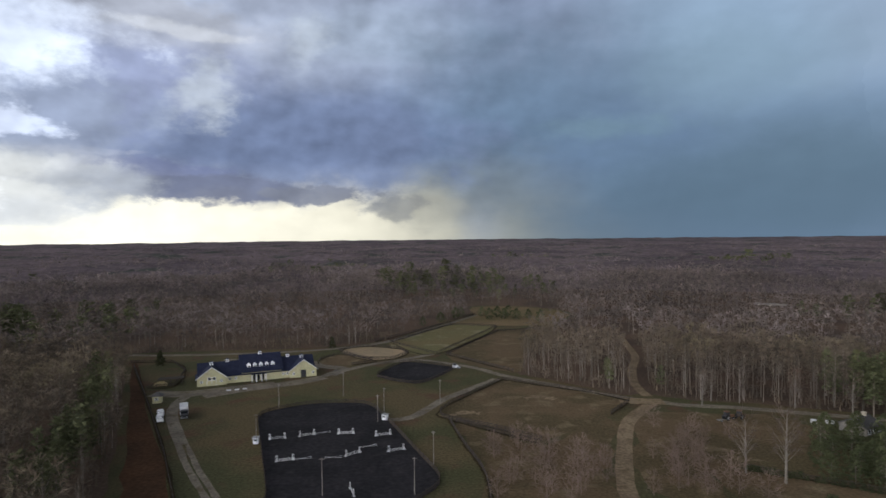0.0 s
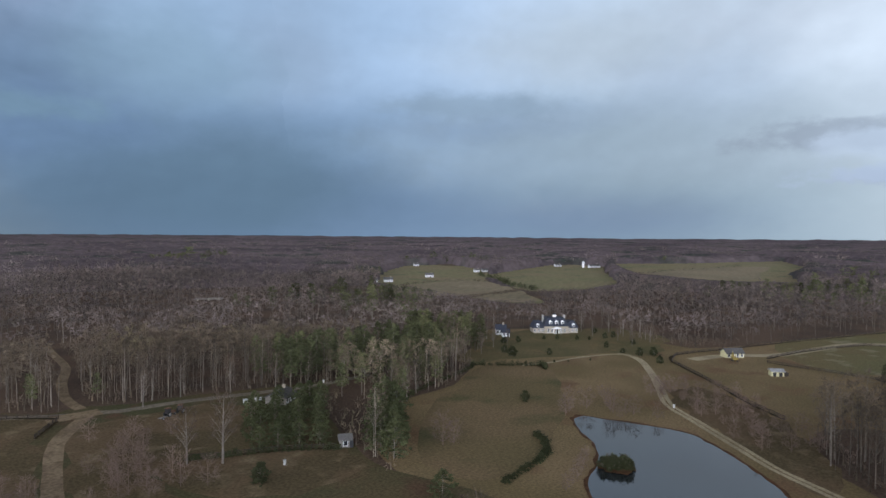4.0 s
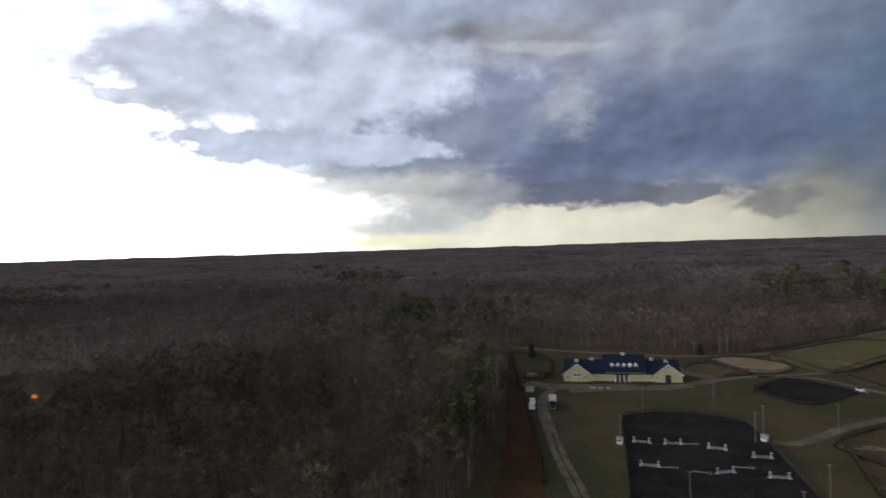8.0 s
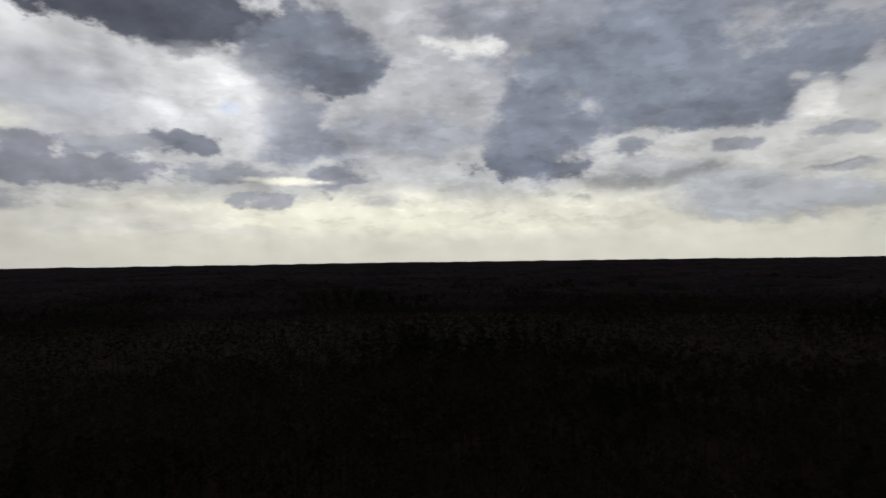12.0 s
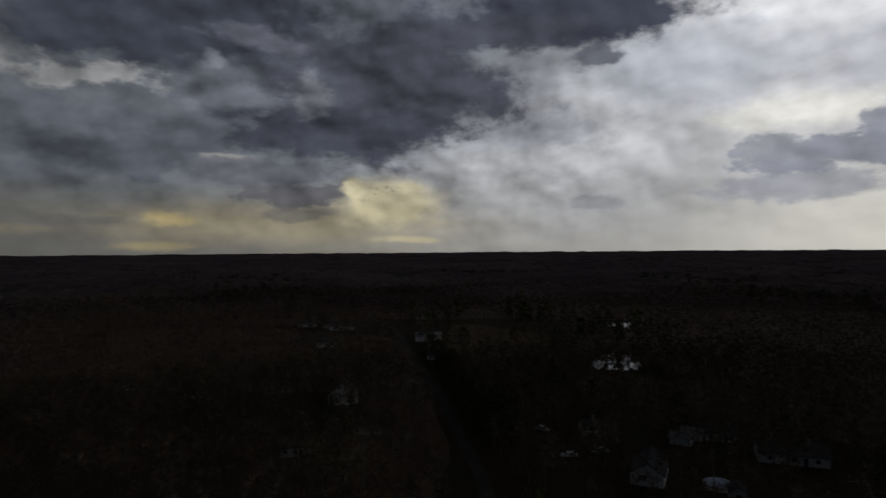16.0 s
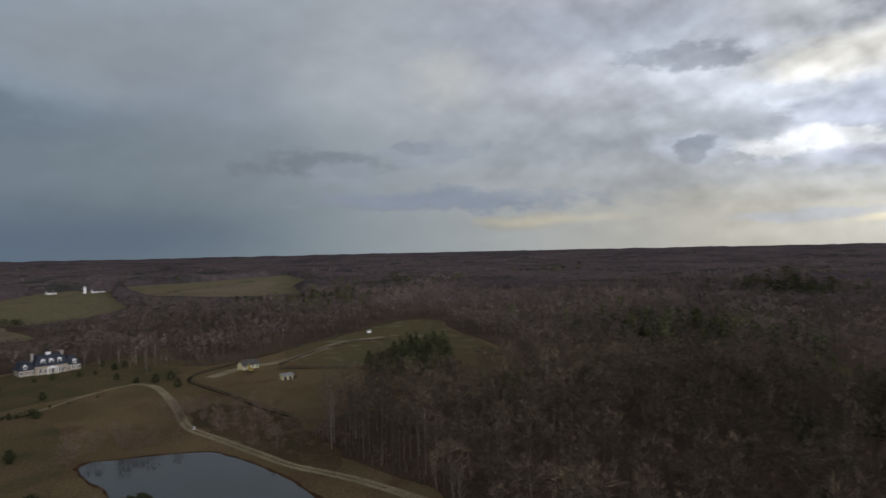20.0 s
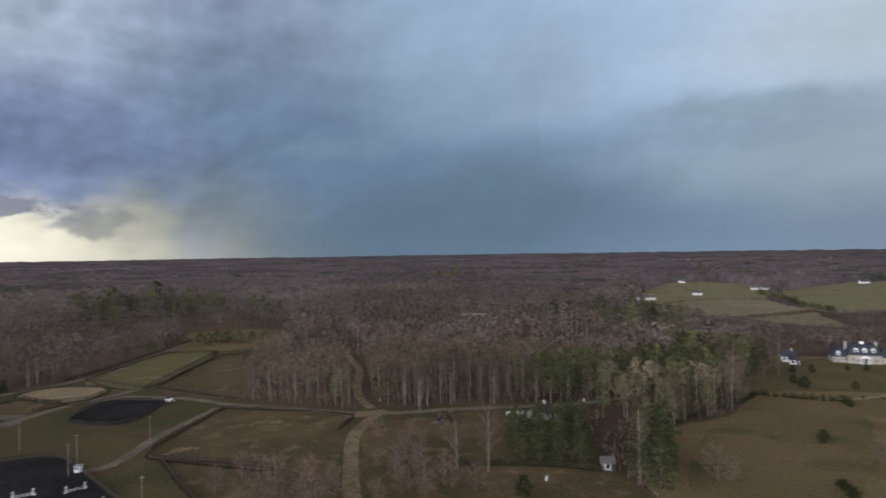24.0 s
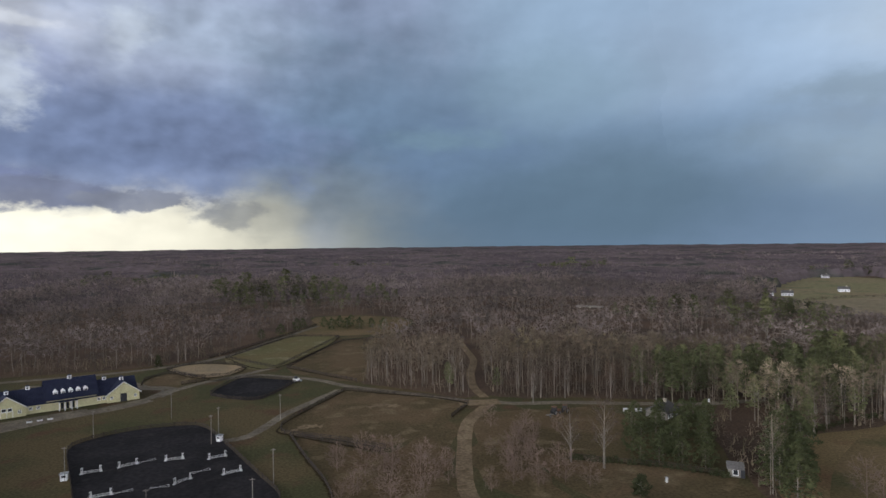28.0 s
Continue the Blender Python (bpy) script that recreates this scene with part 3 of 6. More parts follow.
EDGE_BARK = material("pale_edge_bark", (0.16, 0.136, 0.112), (0.085, 0.072, 0.06), scales=(0.12, 2.0), mix=(0.36, 0.6), per_tree=True, spec=0.05)
EDGE_TWIG = material("edge_twigs", (0.088, 0.068, 0.05), (0.06, 0.046, 0.034), scales=(0.016, 0.3), third=(0.084, 0.068, 0.04), mix=(0.34, 0.66), per_tree=True, spec=0.05)
WOOD_TWIG = material("woodland_twigs", (0.104, 0.081, 0.058), (0.070, 0.053, 0.038), scales=(0.016, 0.3), third=(0.098, 0.08, 0.048), mix=(0.34, 0.66), per_tree=True, spec=0.1)
# woodland twigs with distance haze mixed into the colour, lighter and greyer
FAR_TWIG = material("haze_tinted_far_twigs", (0.117, 0.094, 0.085), (0.082, 0.065, 0.058), scales=(0.012, 0.2), third=(0.132, 0.104, 0.086), mix=(0.34, 0.66), per_tree=True, spec=0.05)
WOOD_NEEDLE = material("woodland_needles", (0.07, 0.07, 0.034), (0.05, 0.053, 0.026), scales=(0.03, 0.8), per_tree=True, spec=0.05)
TWIG = material("bare_twigs", (0.098, 0.073, 0.056), (0.06, 0.044, 0.034), scales=(0.016, 0.13), third=(0.1, 0.064, 0.045), mix=(0.34, 0.66), spec=0.05)
SAPLING_TWIG = material("pinkish_sapling_twigs", (0.165, 0.118, 0.094), (0.12, 0.086, 0.068), scales=(0.05, 0.4), spec=0.05)
NEEDLE = material("pine_needles", (0.067, 0.071, 0.033), (0.046, 0.053, 0.024), scales=(0.12, 0.8), spec=0.05)
CEDAR = material("dark_cedar", (0.05, 0.052, 0.026), (0.036, 0.04, 0.02), scales=(0.3, 1.5), spec=0.03)
WHITE = material("white_paint", (0.78, 0.78, 0.77), (0.70, 0.70, 0.69), scales=(0.8, 5.0), rough=0.55)
CREAM = material("pale_yellow_siding", (0.48, 0.44, 0.26), (0.42, 0.385, 0.23), scales=(0.4, 5.0), rough=0.7)
NAVY = material("dark_navy_roof", (0.016, 0.018, 0.036), (0.021, 0.024, 0.042), scales=(0.4, 4.0), rough=0.9, spec=0.1)
SLATE = material("grey_slate_roof", (0.042, 0.046, 0.062), (0.032, 0.035, 0.048), scales=(0.4, 3.0), rough=0.8, spec=0.15)
SHINGLE = material("grey_brown_shingles", (0.09, 0.082, 0.078), (0.07, 0.066, 0.064), scales=(0.4, 3.0), per_object=0.3)
STONE = material("tan_stone", (0.36, 0.31, 0.24), (0.28, 0.24, 0.19), scales=(0.7, 4.0))
SIDING = material("white_siding", (0.62, 0.62, 0.62), (0.54, 0.54, 0.54), scales=(0.5, 4.0), rough=0.6, per_object=0.15)
FENCE = material("dark_brown_fence", (0.045, 0.034, 0.026), (0.034, 0.026, 0.02), scales=(0.6, 5.0))
POLE = material("grey_wood_pole", (0.19, 0.17, 0.15), (0.14, 0.125, 0.11), scales=(0.7, 4.0))
GLASS = material("dark_window_glass", (0.02, 0.022, 0.026), (0.016, 0.018, 0.02), rough=0.12, spec=0.6)
RUBBER = material("black_rubber", (0.02, 0.02, 0.02), rough=0.8)
STEEL = material("grey_steel", (0.35, 0.36, 0.37), rough=0.45, metal=0.7)
YELLOW = material("yellow_machine_paint", (0.26, 0.19, 0.05), rough=0.5)
ORANGE = material("rusty_brown_paint", (0.14, 0.065, 0.03), rough=0.6)
DARK = material("black_metal", (0.03, 0.03, 0.033), rough=0.45)
JUMP_WHITE = material("scuffed_white_paint", (0.50, 0.50, 0.49), (0.36, 0.355, 0.34), scales=(1.2, 5.0), rough=0.6)
CARS = material("car_paint", (0.5, 0.51, 0.52), rough=0.3, per_object=0.4, spec=0.5)
BLUE_TARP = material("pale_blue_cover", (0.22, 0.32, 0.5), rough=0.5)
HAY = material("hay", (0.36, 0.28, 0.14), rough=0.95)
BROWN_METAL = material("weathered_metal_roof", (0.30, 0.30, 0.30), (0.24, 0.235, 0.23), scales=(0.4, 3.0), rough=0.5, metal=0.3)
WATER = material("pond_water", (0.012, 0.016, 0.018), (0.016, 0.018, 0.018), scales=(0.05, 0.4), rough=0.06, spec=0.5, bump=0.004)

# ---- small tools ----


def part(name, bm, mat, parent, label=""):
    me = bpy.data.meshes.new(name)
    bm.to_mesh(me)
    bm.free()
    me.materials.append(mat)
    ob = new(name, me)
    ob.parent = parent
    return tagged(ob, label)


def share(name, me, parent, m):
    """One more object on a mesh that is there already."""
    ob = new(name, me)
    ob.parent = parent
    ob.matrix_basis = m
    return ob


def thing(name, x, y, turn, label, category, group="", z=0.0):
    ob = new(name)
    ob.matrix_basis = pose(x, y, z, 0, 0, turn)
    return tagged(ob, label, category, group)


def box(bm, c, s, turn=0.0, bevel=0.0, tilt=(0.0, 0.0)):
    """Adds a box with its centre at c and its full size s."""
    m = pose(*c, tilt[0], tilt[1], turn) @ Matrix.Diagonal((*s, 1))
    vs = bmesh.ops.create_cube(bm, size=1.0, matrix=m)["verts"]
    if bevel:
        es = list({e for v in vs for e in v.link_edges})
        bmesh.ops.bevel(bm, geom=es, offset=bevel, segments=1, affect="EDGES")
    return bm


def boxes(*specs, **kw):
    bm = bmesh.new()
    for c, s, *rest in specs:
        box(bm, c, s, *rest, **kw)
    return bm


def tube(bm, a, b, r1, r2, sides=8):
    a, b = Vector(a), Vector(b)
    m = Matrix.Translation((a + b) / 2) @ (b - a).to_track_quat("Z", "Y").to_matrix().to_4x4()
    bmesh.ops.create_cone(bm, cap_ends=True, segments=sides, radius1=r1, radius2=r2, depth=(b - a).length, matrix=m)
    return bm


def solid(bm, outline, depth, m):
    """A flat outline (x, z) pushed back along y, placed by m."""
    front = [bm.verts.new(m @ Vector((x, 0, z))) for x, z in outline]
    back = [bm.verts.new(m @ Vector((x, depth, z))) for x, z in outline]
    bm.faces.new(front)
    bm.faces.new(back[::-1])
    n = len(outline)
    for i in range(n):
        bm.faces.new((front[i], back[i], back[(i + 1) % n], front[(i + 1) % n]))
    bmesh.ops.recalc_face_normals(bm, faces=bm.faces)
    return bm


def curve_through(pts, closed, step=4):
    """A smooth line through the corners of a plan."""
    p = [np.array(q, float) for q in pts]
    n, out = len(p), []
    for i in range(n if closed else n - 1):
        a, b, c, d = (p[(i + k) % n] if closed else p[min(max(i + k, 0), n - 1)] for k in (-1, 0, 1, 2))
        for t in np.linspace(0, 1, step, endpoint=False):
            out.append(0.5 * (2 * b + (c - a) * t + (2 * a - 5 * b + 4 * c - d) * t * t + (3 * b - a - 3 * c + d) * t ** 3))
    if not closed:
        out.append(p[-1])
    return out


def sheet(name, pts, z, mat, label, category="field", rough=0.8, step=4, smooth_line=True):
    """A piece of ground with an uneven edge."""
    line = curve_through(pts, True, step) if smooth_line else [np.array(q, float) for q in pts]
    bm = bmesh.new()
    vs = [bm.verts.new((x + random.uniform(-rough, rough), y + random.uniform(-rough, rough), z)) for x, y in line]
    f = bm.faces.new(vs)
    f.normal_update()
    if f.normal.z < 0:
        f.normal_flip()
    bmesh.ops.triangulate(bm, faces=[f])
    return tagged(part(name, bm, mat, None), label, category, kind="structure")


def strip(name, pts, width, z, mat, label, category="road", rough=0.12, ob_parent=None, step=6):
    line = curve_through(pts, False, step)
    bm = bmesh.new()
    rows = []
    for i, p in enumerate(line):
        d = line[min(i + 1, len(line) - 1)] - line[max(i - 1, 0)]
        d = d / max(1e-6, math.hypot(*d))
        w = width / 2 + random.uniform(-rough, rough)
        rows.append([bm.verts.new((p[0] - d[1] * s * w, p[1] + d[0] * s * w, z)) for s in (1, -1)])
    for a, b in zip(rows, rows[1:]):
        bm.faces.new((a[0], a[1], b[1], b[0]))
    bmesh.ops.recalc_face_normals(bm, faces=bm.faces)
    for f in bm.faces:
        if f.normal.z < 0:
            f.normal_flip()
    ob = part(name, bm, mat, ob_parent)
    return tagged(ob, label, category, kind="structure") if ob_parent is None else ob


def inside(x, y, poly):
    """Which of the points lie within a plan outline."""
    hit = np.zeros(len(x), bool)
    for (x1, y1), (x2, y2) in zip(poly, poly[1:] + poly[:1]):
        c = (y1 > y) != (y2 > y)
        with np.errstate(divide="ignore", invalid="ignore"):
            hit ^= c & (x < (x2 - x1) * (y - y1) / (y2 - y1 + 1e-12) + x1)
    return hit


def near_line(x, y, pts, reach):
    best = np.full(len(x), 1e9)
    for (x1, y1), (x2, y2) in zip(pts, pts[1:]):
        l2 = (x2 - x1) ** 2 + (y2 - y1) ** 2
        t = np.clip(((x - x1) * (x2 - x1) + (y - y1) * (y2 - y1)) / l2, 0, 1)
        best = np.minimum(best, np.hypot(x - x1 - t * (x2 - x1), y - y1 - t * (y2 - y1)))
    return best < reach


# ---- the plan: clearings in the woods, in metres ----
FARM = [(-60, 60), (-72, 122), (-86, 154), (-107, 198), (-139, 260), (-152, 290), (-64, 301), (-32, 320), (-10, 366), (18, 425), (22, 474), (63, 470),
        (90, 432), (75, 378), (61, 344), (47, 318), (36, 268), (30, 242), (34, 235), (49, 220), (62, 206), (69, 208), (83, 198), (101, 194),
        (137, 178), (141, 172), (120, 150), (104, 118), (98, 100), (90, 60)]
MEADOW = [(70, 50), (84, 62), (99, 98), (110, 118), (138, 134), (148, 138), (169, 138), (190, 147), (201, 153), (206, 168), (231, 176), (262, 200), (285, 202),
          (316, 165), (312, 125), (304, 98), (320, 84), (350, 70), (409, 40), (470, 10), (474, -26), (421, -32), (340, -52),
          (309, -50), (300, -58), (232, -34), (214, 0), (205, 22), (192, 28), (170, 22), (150, 6), (134, -8), (100, -10), (70, 0)]
FAR_A = [(458, 486), (600, 620), (748, 720), (855, 707), (780, 590), (715, 513), (590, 430), (500, 330), (428, 253), (405, 280), (426, 347), (452, 420)]
FAR_B = [(592, 412), (648, 480), (800, 520), (953, 560), (1010, 540), (985, 461), (800, 370), (650, 285), (560, 284), (506, 312), (545, 372)]
FAR_C = [(1113, 502), (1231, 412), (1529, 289), (1250, 200), (1012, 182), (808, 131), (770, 219), (829, 338), (960, 420)]
SOUTH_FIELD = [(78, -350), (72, -390), (71, -448), (29, -420), (0, -380), (8, -328), (35, -302), (58, -320)]
VILLAGE = [(20, -120), (30, -170), (62, -262), (100, -370), (195, -405), (200, -430), (100, -480), (-70, -480), (-75, -430), (-20, -400),
           (-10, -330), (-50, -300), (-60, -270), (-12, -270), (-14, -230), (-70, -200), (-80, -170), (-60, -120)]
HILL = [(345, 68), (409, 38), (470, 8), (472, -24), (421, -30), (345, -48), (320, -44), (330, -10), (300, 16), (290, 40)]
GLADE = [(-255, 98), (-250, 108), (-262, 118), (-292, 124), (-304, 114), (-292, 100), (-270, 96)]
OPEN = [GLADE, FARM, MEADOW, FAR_A, FAR_B, FAR_C, SOUTH_FIELD]
NORTH_LANE = [(69, 204), (70, 220), (76, 243), (86, 270), (91, 298), (96, 330)]
SOUTH_ROAD = [(15, -110), (16, -137), (25, -167), (35, -199), (51, -248), (69, -295), (95, -368), (120, -430), (170, -520)]

# ---- ground to the horizon ----


def land(x, y):
    """Height of the land: level round the farm, low hills far off."""
    r = np.hypot(x, y)
    s = np.clip((r - 1300) / 3500, 0, 1)
    a = np.arctan2(x, y)
    hills = 4.0 * np.sin(a * 3 + 1.0) + 2.5 * np.sin(a * 7 + r * 0.002) + 1.6 * np.sin(a * 17 + r * 0.004)
    south = 14.0 * np.clip(np.cos(a + math.radians(200)), 0, 1)
    return s * s * (3 - 2 * s) * (19.0 + south) + np.clip((r - 900) / 2500, 0, 1) * hills * np.clip((4950 - r) / 900, 0.3, 1)


def polar(name, radii, sectors, height, mat, start_cap=True):
    a = np.linspace(0, 2 * np.pi, sectors, endpoint=False)
    R, A = np.meshgrid(radii, a, indexing="ij")
    x, y = (R * np.sin(A)).ravel(), (R * np.cos(A)).ravel()
    v = np.stack([x, y, height(x, y)], 1)
    i, j = np.meshgrid(np.arange(len(radii) - 1), np.arange(sectors), indexing="ij")
    k = (j + 1) % sectors
    f = np.stack([i * sectors + j, (i + 1) * sectors + j, (i + 1) * sectors + k, i * sectors + k], -1).reshape(-1, 4)
    return mesh_object(name, v, f[:, ::-1], mat)


def mesh_object(name, v, f, *mats, slots=None):
    """A mesh object straight from arrays of corners and faces."""
    me = bpy.data.meshes.new(name)
    n, k = f.shape
    me.vertices.add(len(v))
    me.vertices.foreach_set("co", v.astype(np.float32).ravel())
    me.loops.add(n * k)
    me.loops.foreach_set("vertex_index", f.astype(np.int32).ravel())
    me.polygons.add(n)
    me.polygons.foreach_set("loop_start", np.arange(0, n * k, k, dtype=np.int32))
    for m in mats:
        me.materials.append(m)
    if slots is not None:
        me.polygons.foreach_set("material_index", slots.astype(np.int32))
    me.update(calc_edges=True)
    return new(name, me)


ground = polar("ground", np.concatenate([[0.001], np.geomspace(30, 4960, 60)]), 144, lambda x, y: land(x, y), LITTER)
tagged(ground, "brown leaf-littered ground under the woods", "ground", kind="structure")

rng = np.random.default_rng(7)


def open_land(x, y):
    o = np.zeros(len(x), bool)
    for poly in OPEN:
        o |= inside(x, y, poly)
    return o | near_line(x, y, NORTH_LANE, 5.0) | near_line(x, y, SOUTH_ROAD, 8.0)


def stand(x, y):
    """How tall the woods grow here, stand by stand."""
    near = 0.15 * np.sin(x * 0.031 + 2.0 * np.sin(y * 0.017 + 1.0)) * np.sin(y * 0.027 + 1.7 * np.sin(x * 0.013)) + 0.1 * np.sin(x * 0.009 + y * 0.011)
    ridge = np.sin(x * 0.0125 + 1.6 * np.sin(y * 0.008 + 0.5)) * np.sin(y * 0.0145 + 1.3 * np.sin(x * 0.009 + 2.0)) + 0.5 * np.sin(x * 0.022 - y * 0.017)
    return 1.0 + near + 0.24 * ridge * np.clip((np.hypot(x, y) - 330) / 200, 0, 1)


def patchwork(x, y):
    """Lighter and darker patches: kinds of tree, and ridge-and-valley shade put into tone."""
    a = np.sin(x * 0.021 + 2.2 * np.sin(y * 0.012 + 0.4)) * np.sin(y * 0.024 + 1.9 * np.sin(x * 0.010 + 1.1))
    return 1.0 + 0.26 * a + 0.2 * np.sin(x * 0.0047 + 1.5 * np.sin(y * 0.0061)) * np.sin(y * 0.0052 + 0.7)


def low_growth(x, y):
    """The height that woods reach where they stand in a dip before an open hillside."""
    top = np.full(len(x), 99.0)
    for k in (1.5, 1.42, 1.35, 1.29, 1.24, 1.19, 1.14, 1.09, 1.045):
        o = np.zeros(len(x), bool)
        for poly in (FAR_A, FAR_B, FAR_C, HILL):
            o |= inside(x * k, y * k, poly)
        top = np.where(o, 55.0 * (1 - 1 / k), top)
    return top


def canopy_height(x, y):
    z = land(x, y)
    r = np.hypot(x, y)
    clumps = 1.6 * np.sin(x * 0.05 + 2 * np.sin(y * 0.021)) * np.sin(y * 0.047 + 2 * np.sin(x * 0.019))
    top = np.minimum(11.5 * stand(x, y) + clumps + rng.normal(0, 0.9, len(x)) * np.clip(1.3 - r / 4000, 0.25, 1), low_growth(x, y))
    return np.where(open_land(x, y) | (r < 640), z - 2.0, z + top * np.clip(0.55 + (r - 640) / 900, 0.55, 1.0))


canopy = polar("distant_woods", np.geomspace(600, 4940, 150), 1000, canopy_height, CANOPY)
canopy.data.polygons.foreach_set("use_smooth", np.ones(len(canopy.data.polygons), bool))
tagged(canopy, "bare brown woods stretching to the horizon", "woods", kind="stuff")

# ---- fields, roads and water ----
sheet("ground_farm", FARM, 0.05, GRASS, "winter grass round the riding farm", "grass")
sheet("ground_meadow", MEADOW, 0.035, MEADOW_GRASS, "dry winter meadow round the pond", "meadow")
sheet("ground_village", VILLAGE, 0.03, YARD_GRASS, "grass yards among village houses, with the dimness put into their colour", "grass")
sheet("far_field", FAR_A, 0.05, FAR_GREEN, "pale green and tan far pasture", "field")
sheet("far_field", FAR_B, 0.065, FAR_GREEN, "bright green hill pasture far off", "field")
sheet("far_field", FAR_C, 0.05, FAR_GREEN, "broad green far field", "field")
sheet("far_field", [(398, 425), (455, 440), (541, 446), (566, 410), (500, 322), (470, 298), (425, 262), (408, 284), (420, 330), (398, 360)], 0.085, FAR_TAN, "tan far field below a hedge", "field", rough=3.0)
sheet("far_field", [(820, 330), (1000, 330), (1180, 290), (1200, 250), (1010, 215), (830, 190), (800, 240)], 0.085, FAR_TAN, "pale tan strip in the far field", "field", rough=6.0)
sheet("knoll_pasture", [(-4, 384), (10, 405), (20, 425), (24, 470), (62, 466), (88, 432), (74, 385), (60, 370), (30, 372)], 0.1, OLIVE, "pale olive grass on the knoll behind the farm", "field", rough=2.0)
sheet("south_field", SOUTH_FIELD, 0.08, BROWN, "dim brown field beyond the village", "field")
sheet("paddock_ground", [(-1, 187), (3, 197), (22, 228), (36, 218.5), (51, 208), (60, 197.5), (51, 183.5), (26, 161), (14, 171), (0, 181)], 0.09, BROWN,
      "worn brown paddock grass", "paddock")
sheet("paddock_ground", [(-28, 313), (5, 374), (31, 364), (-4, 281)], 0.09, GREEN, "green paddock grass with pale patches", "paddock")
sheet("paddock_ground", [(0, 280), (31, 346), (62, 354), (48, 318), (36, 268), (28, 243)], 0.09, BROWN, "brown worn paddock grass", "paddock")
sheet("paddock_ground", [(-54, 262), (-55, 272), (-48, 282), (-32, 268), (-33, 263), (-40, 259)], 0.09, BROWN, "small brown paddock", "paddock")
sheet("sand_paddock", [(-50, 291), (-41, 301), (-24, 295), (-18, 284), (-24, 272), (-37, 272)], 0.1, SAND, "tan sand turnout ring", "paddock")
sheet("meadow_patch", [(145, 128), (170, 134), (202, 150), (219, 129), (190, 105), (168, 92), (140, 80), (112, 76), (106, 96)], 0.09, OLIVE,
      "mown olive-green meadow", "meadow", rough=1.5)
sheet("mansion_lawn", [(205, 156), (233, 140), (264, 119), (268, 106), (300, 108), (332, 123), (335, 151), (318, 166), (298, 185), (262, 196), (238, 180)], 0.085, LAWN,
      "shaded greenish lawn round the mansion", "grass", rough=3.5)
sheet("hill_pasture", HILL, 0.09, GREEN,
      "greenish hill pasture", "field", rough=1.5)
sheet("dirt_strip", [(-53, 114), (-64, 114), (-69, 126), (-83, 155), (-104, 198), (-136, 261), (-133, 261), (-106, 211), (-74, 155), (-58.5, 127)], 0.09, DIRT,
      "reddish-brown dirt strip beside the woods", "ground")
sheet("dirt_bank", [(150, 20), (165, 36), (180, 50), (196, 66), (214, 76), (226, 66), (210, 46), (190, 30), (168, 18)], 0.09, BROWN,
      "brown brushy slope above the pond road", "ground", rough=2.0)
sheet("rough_ground", [(50, 120), (44, 140), (52, 166), (62, 184), (78, 186), (100, 178), (104, 168), (90, 150), (72, 142), (60, 136), (60, 120)], 0.07, BROWN, "reddish-brown rough grass by the road", "ground", rough=2.0)
sheet("rough_ground", [(10, 120), (10, 140), (6, 158), (3, 176), (14, 167), (27, 157), (50, 182), (44, 158), (36, 138), (34, 120)], 0.07, BROWN, "brown rough grass with saplings", "ground", rough=1.5)
sheet("dirt_patch", [(62, 139), (80, 136), (92, 128), (99, 119), (96, 106), (76, 104), (62, 118)], 0.09, BROWN, "brown lawn by the hedge", "ground", rough=1.5)

POND = [(121, 60), (133, 63.5), (145, 70), (152, 77), (160, 84), (166, 84.5), (168, 77), (170.5, 65), (171, 55), (166, 47), (158, 38), (150, 30.5),
        (141, 24), (130, 18), (112, 22), (106, 44)]
c = np.mean(POND, 0)
sheet("pond_bank", [tuple(c + (np.array(p) - c) * 1.05) for p in POND], 0.1, DIRT, "muddy rim of the pond", "ground", rough=0.5)
sheet("water_pond", POND, 0.14, WATER, "still grey farm pond", "water", rough=0.3)
ISLAND = (134.5, 59.5)
sheet("pond_islet", [(ISLAND[0] + 4.6 * math.cos(a), ISLAND[1] + 4.2 * math.sin(a)) for a in np.linspace(0, 6, 9)], 0.3, DIRT, "small brushy islet", "island")

ARENA = [(-56.5, 181), (-56.5, 189), (-50, 195.5), (-42, 199), (-30, 199.3), (-24.5, 196.3), (-20.5, 188.6), (-14, 171.5), (-7, 152.5), (-2, 139.3),
         (-1.3, 133.7), (-2.3, 130), (-5, 126), (-12, 116), (-35, 116), (-38.2, 127), (-41.5, 137), (-48, 156)]
RING = [(-27, 240), (-23, 233), (-18, 228.3), (-8, 226), (3.8, 249), (2.7, 253.5), (-14.5, 264), (-19.5, 261)]
sheet("arena", ARENA, 0.13, FOOTING, "large dark-footed riding arena", "arena", rough=0.1)
sheet("small_arena", RING, 0.13, FOOTING, "small dark-footed riding ring", "arena", rough=0.1)

WEST_DRIVE = [(-36, 104), (-50, 127), (-61, 144), (-77, 171.5), (-86, 188.5), (-90, 202), (-89, 212), (-79, 219), (-64.5, 226), (-50, 236.5), (-41, 249),
              (-32, 259.5), (-17, 271), (-5, 282)]
EAST_DRIVE = [(-28, 262), (-12, 268), (3, 259), (14.5, 249), (24.5, 235), (43, 218.5), (53, 208.5), (64, 200)]
strip("road_west_drive", WEST_DRIVE, 3.6, 0.12, GRAVEL, "pale gravel farm drive past the barn")
strip("road_yard", [(-104, 214), (-92, 213), (-80, 219), (-64, 226.5)], 8.0, 0.115, GRAVEL, "pale gravel barn yard")
strip("road_yard_front", [(-84, 209), (-72, 218), (-56, 227), (-47, 236)], 4.6, 0.112, GRAVEL, "grey gravel before the barn")
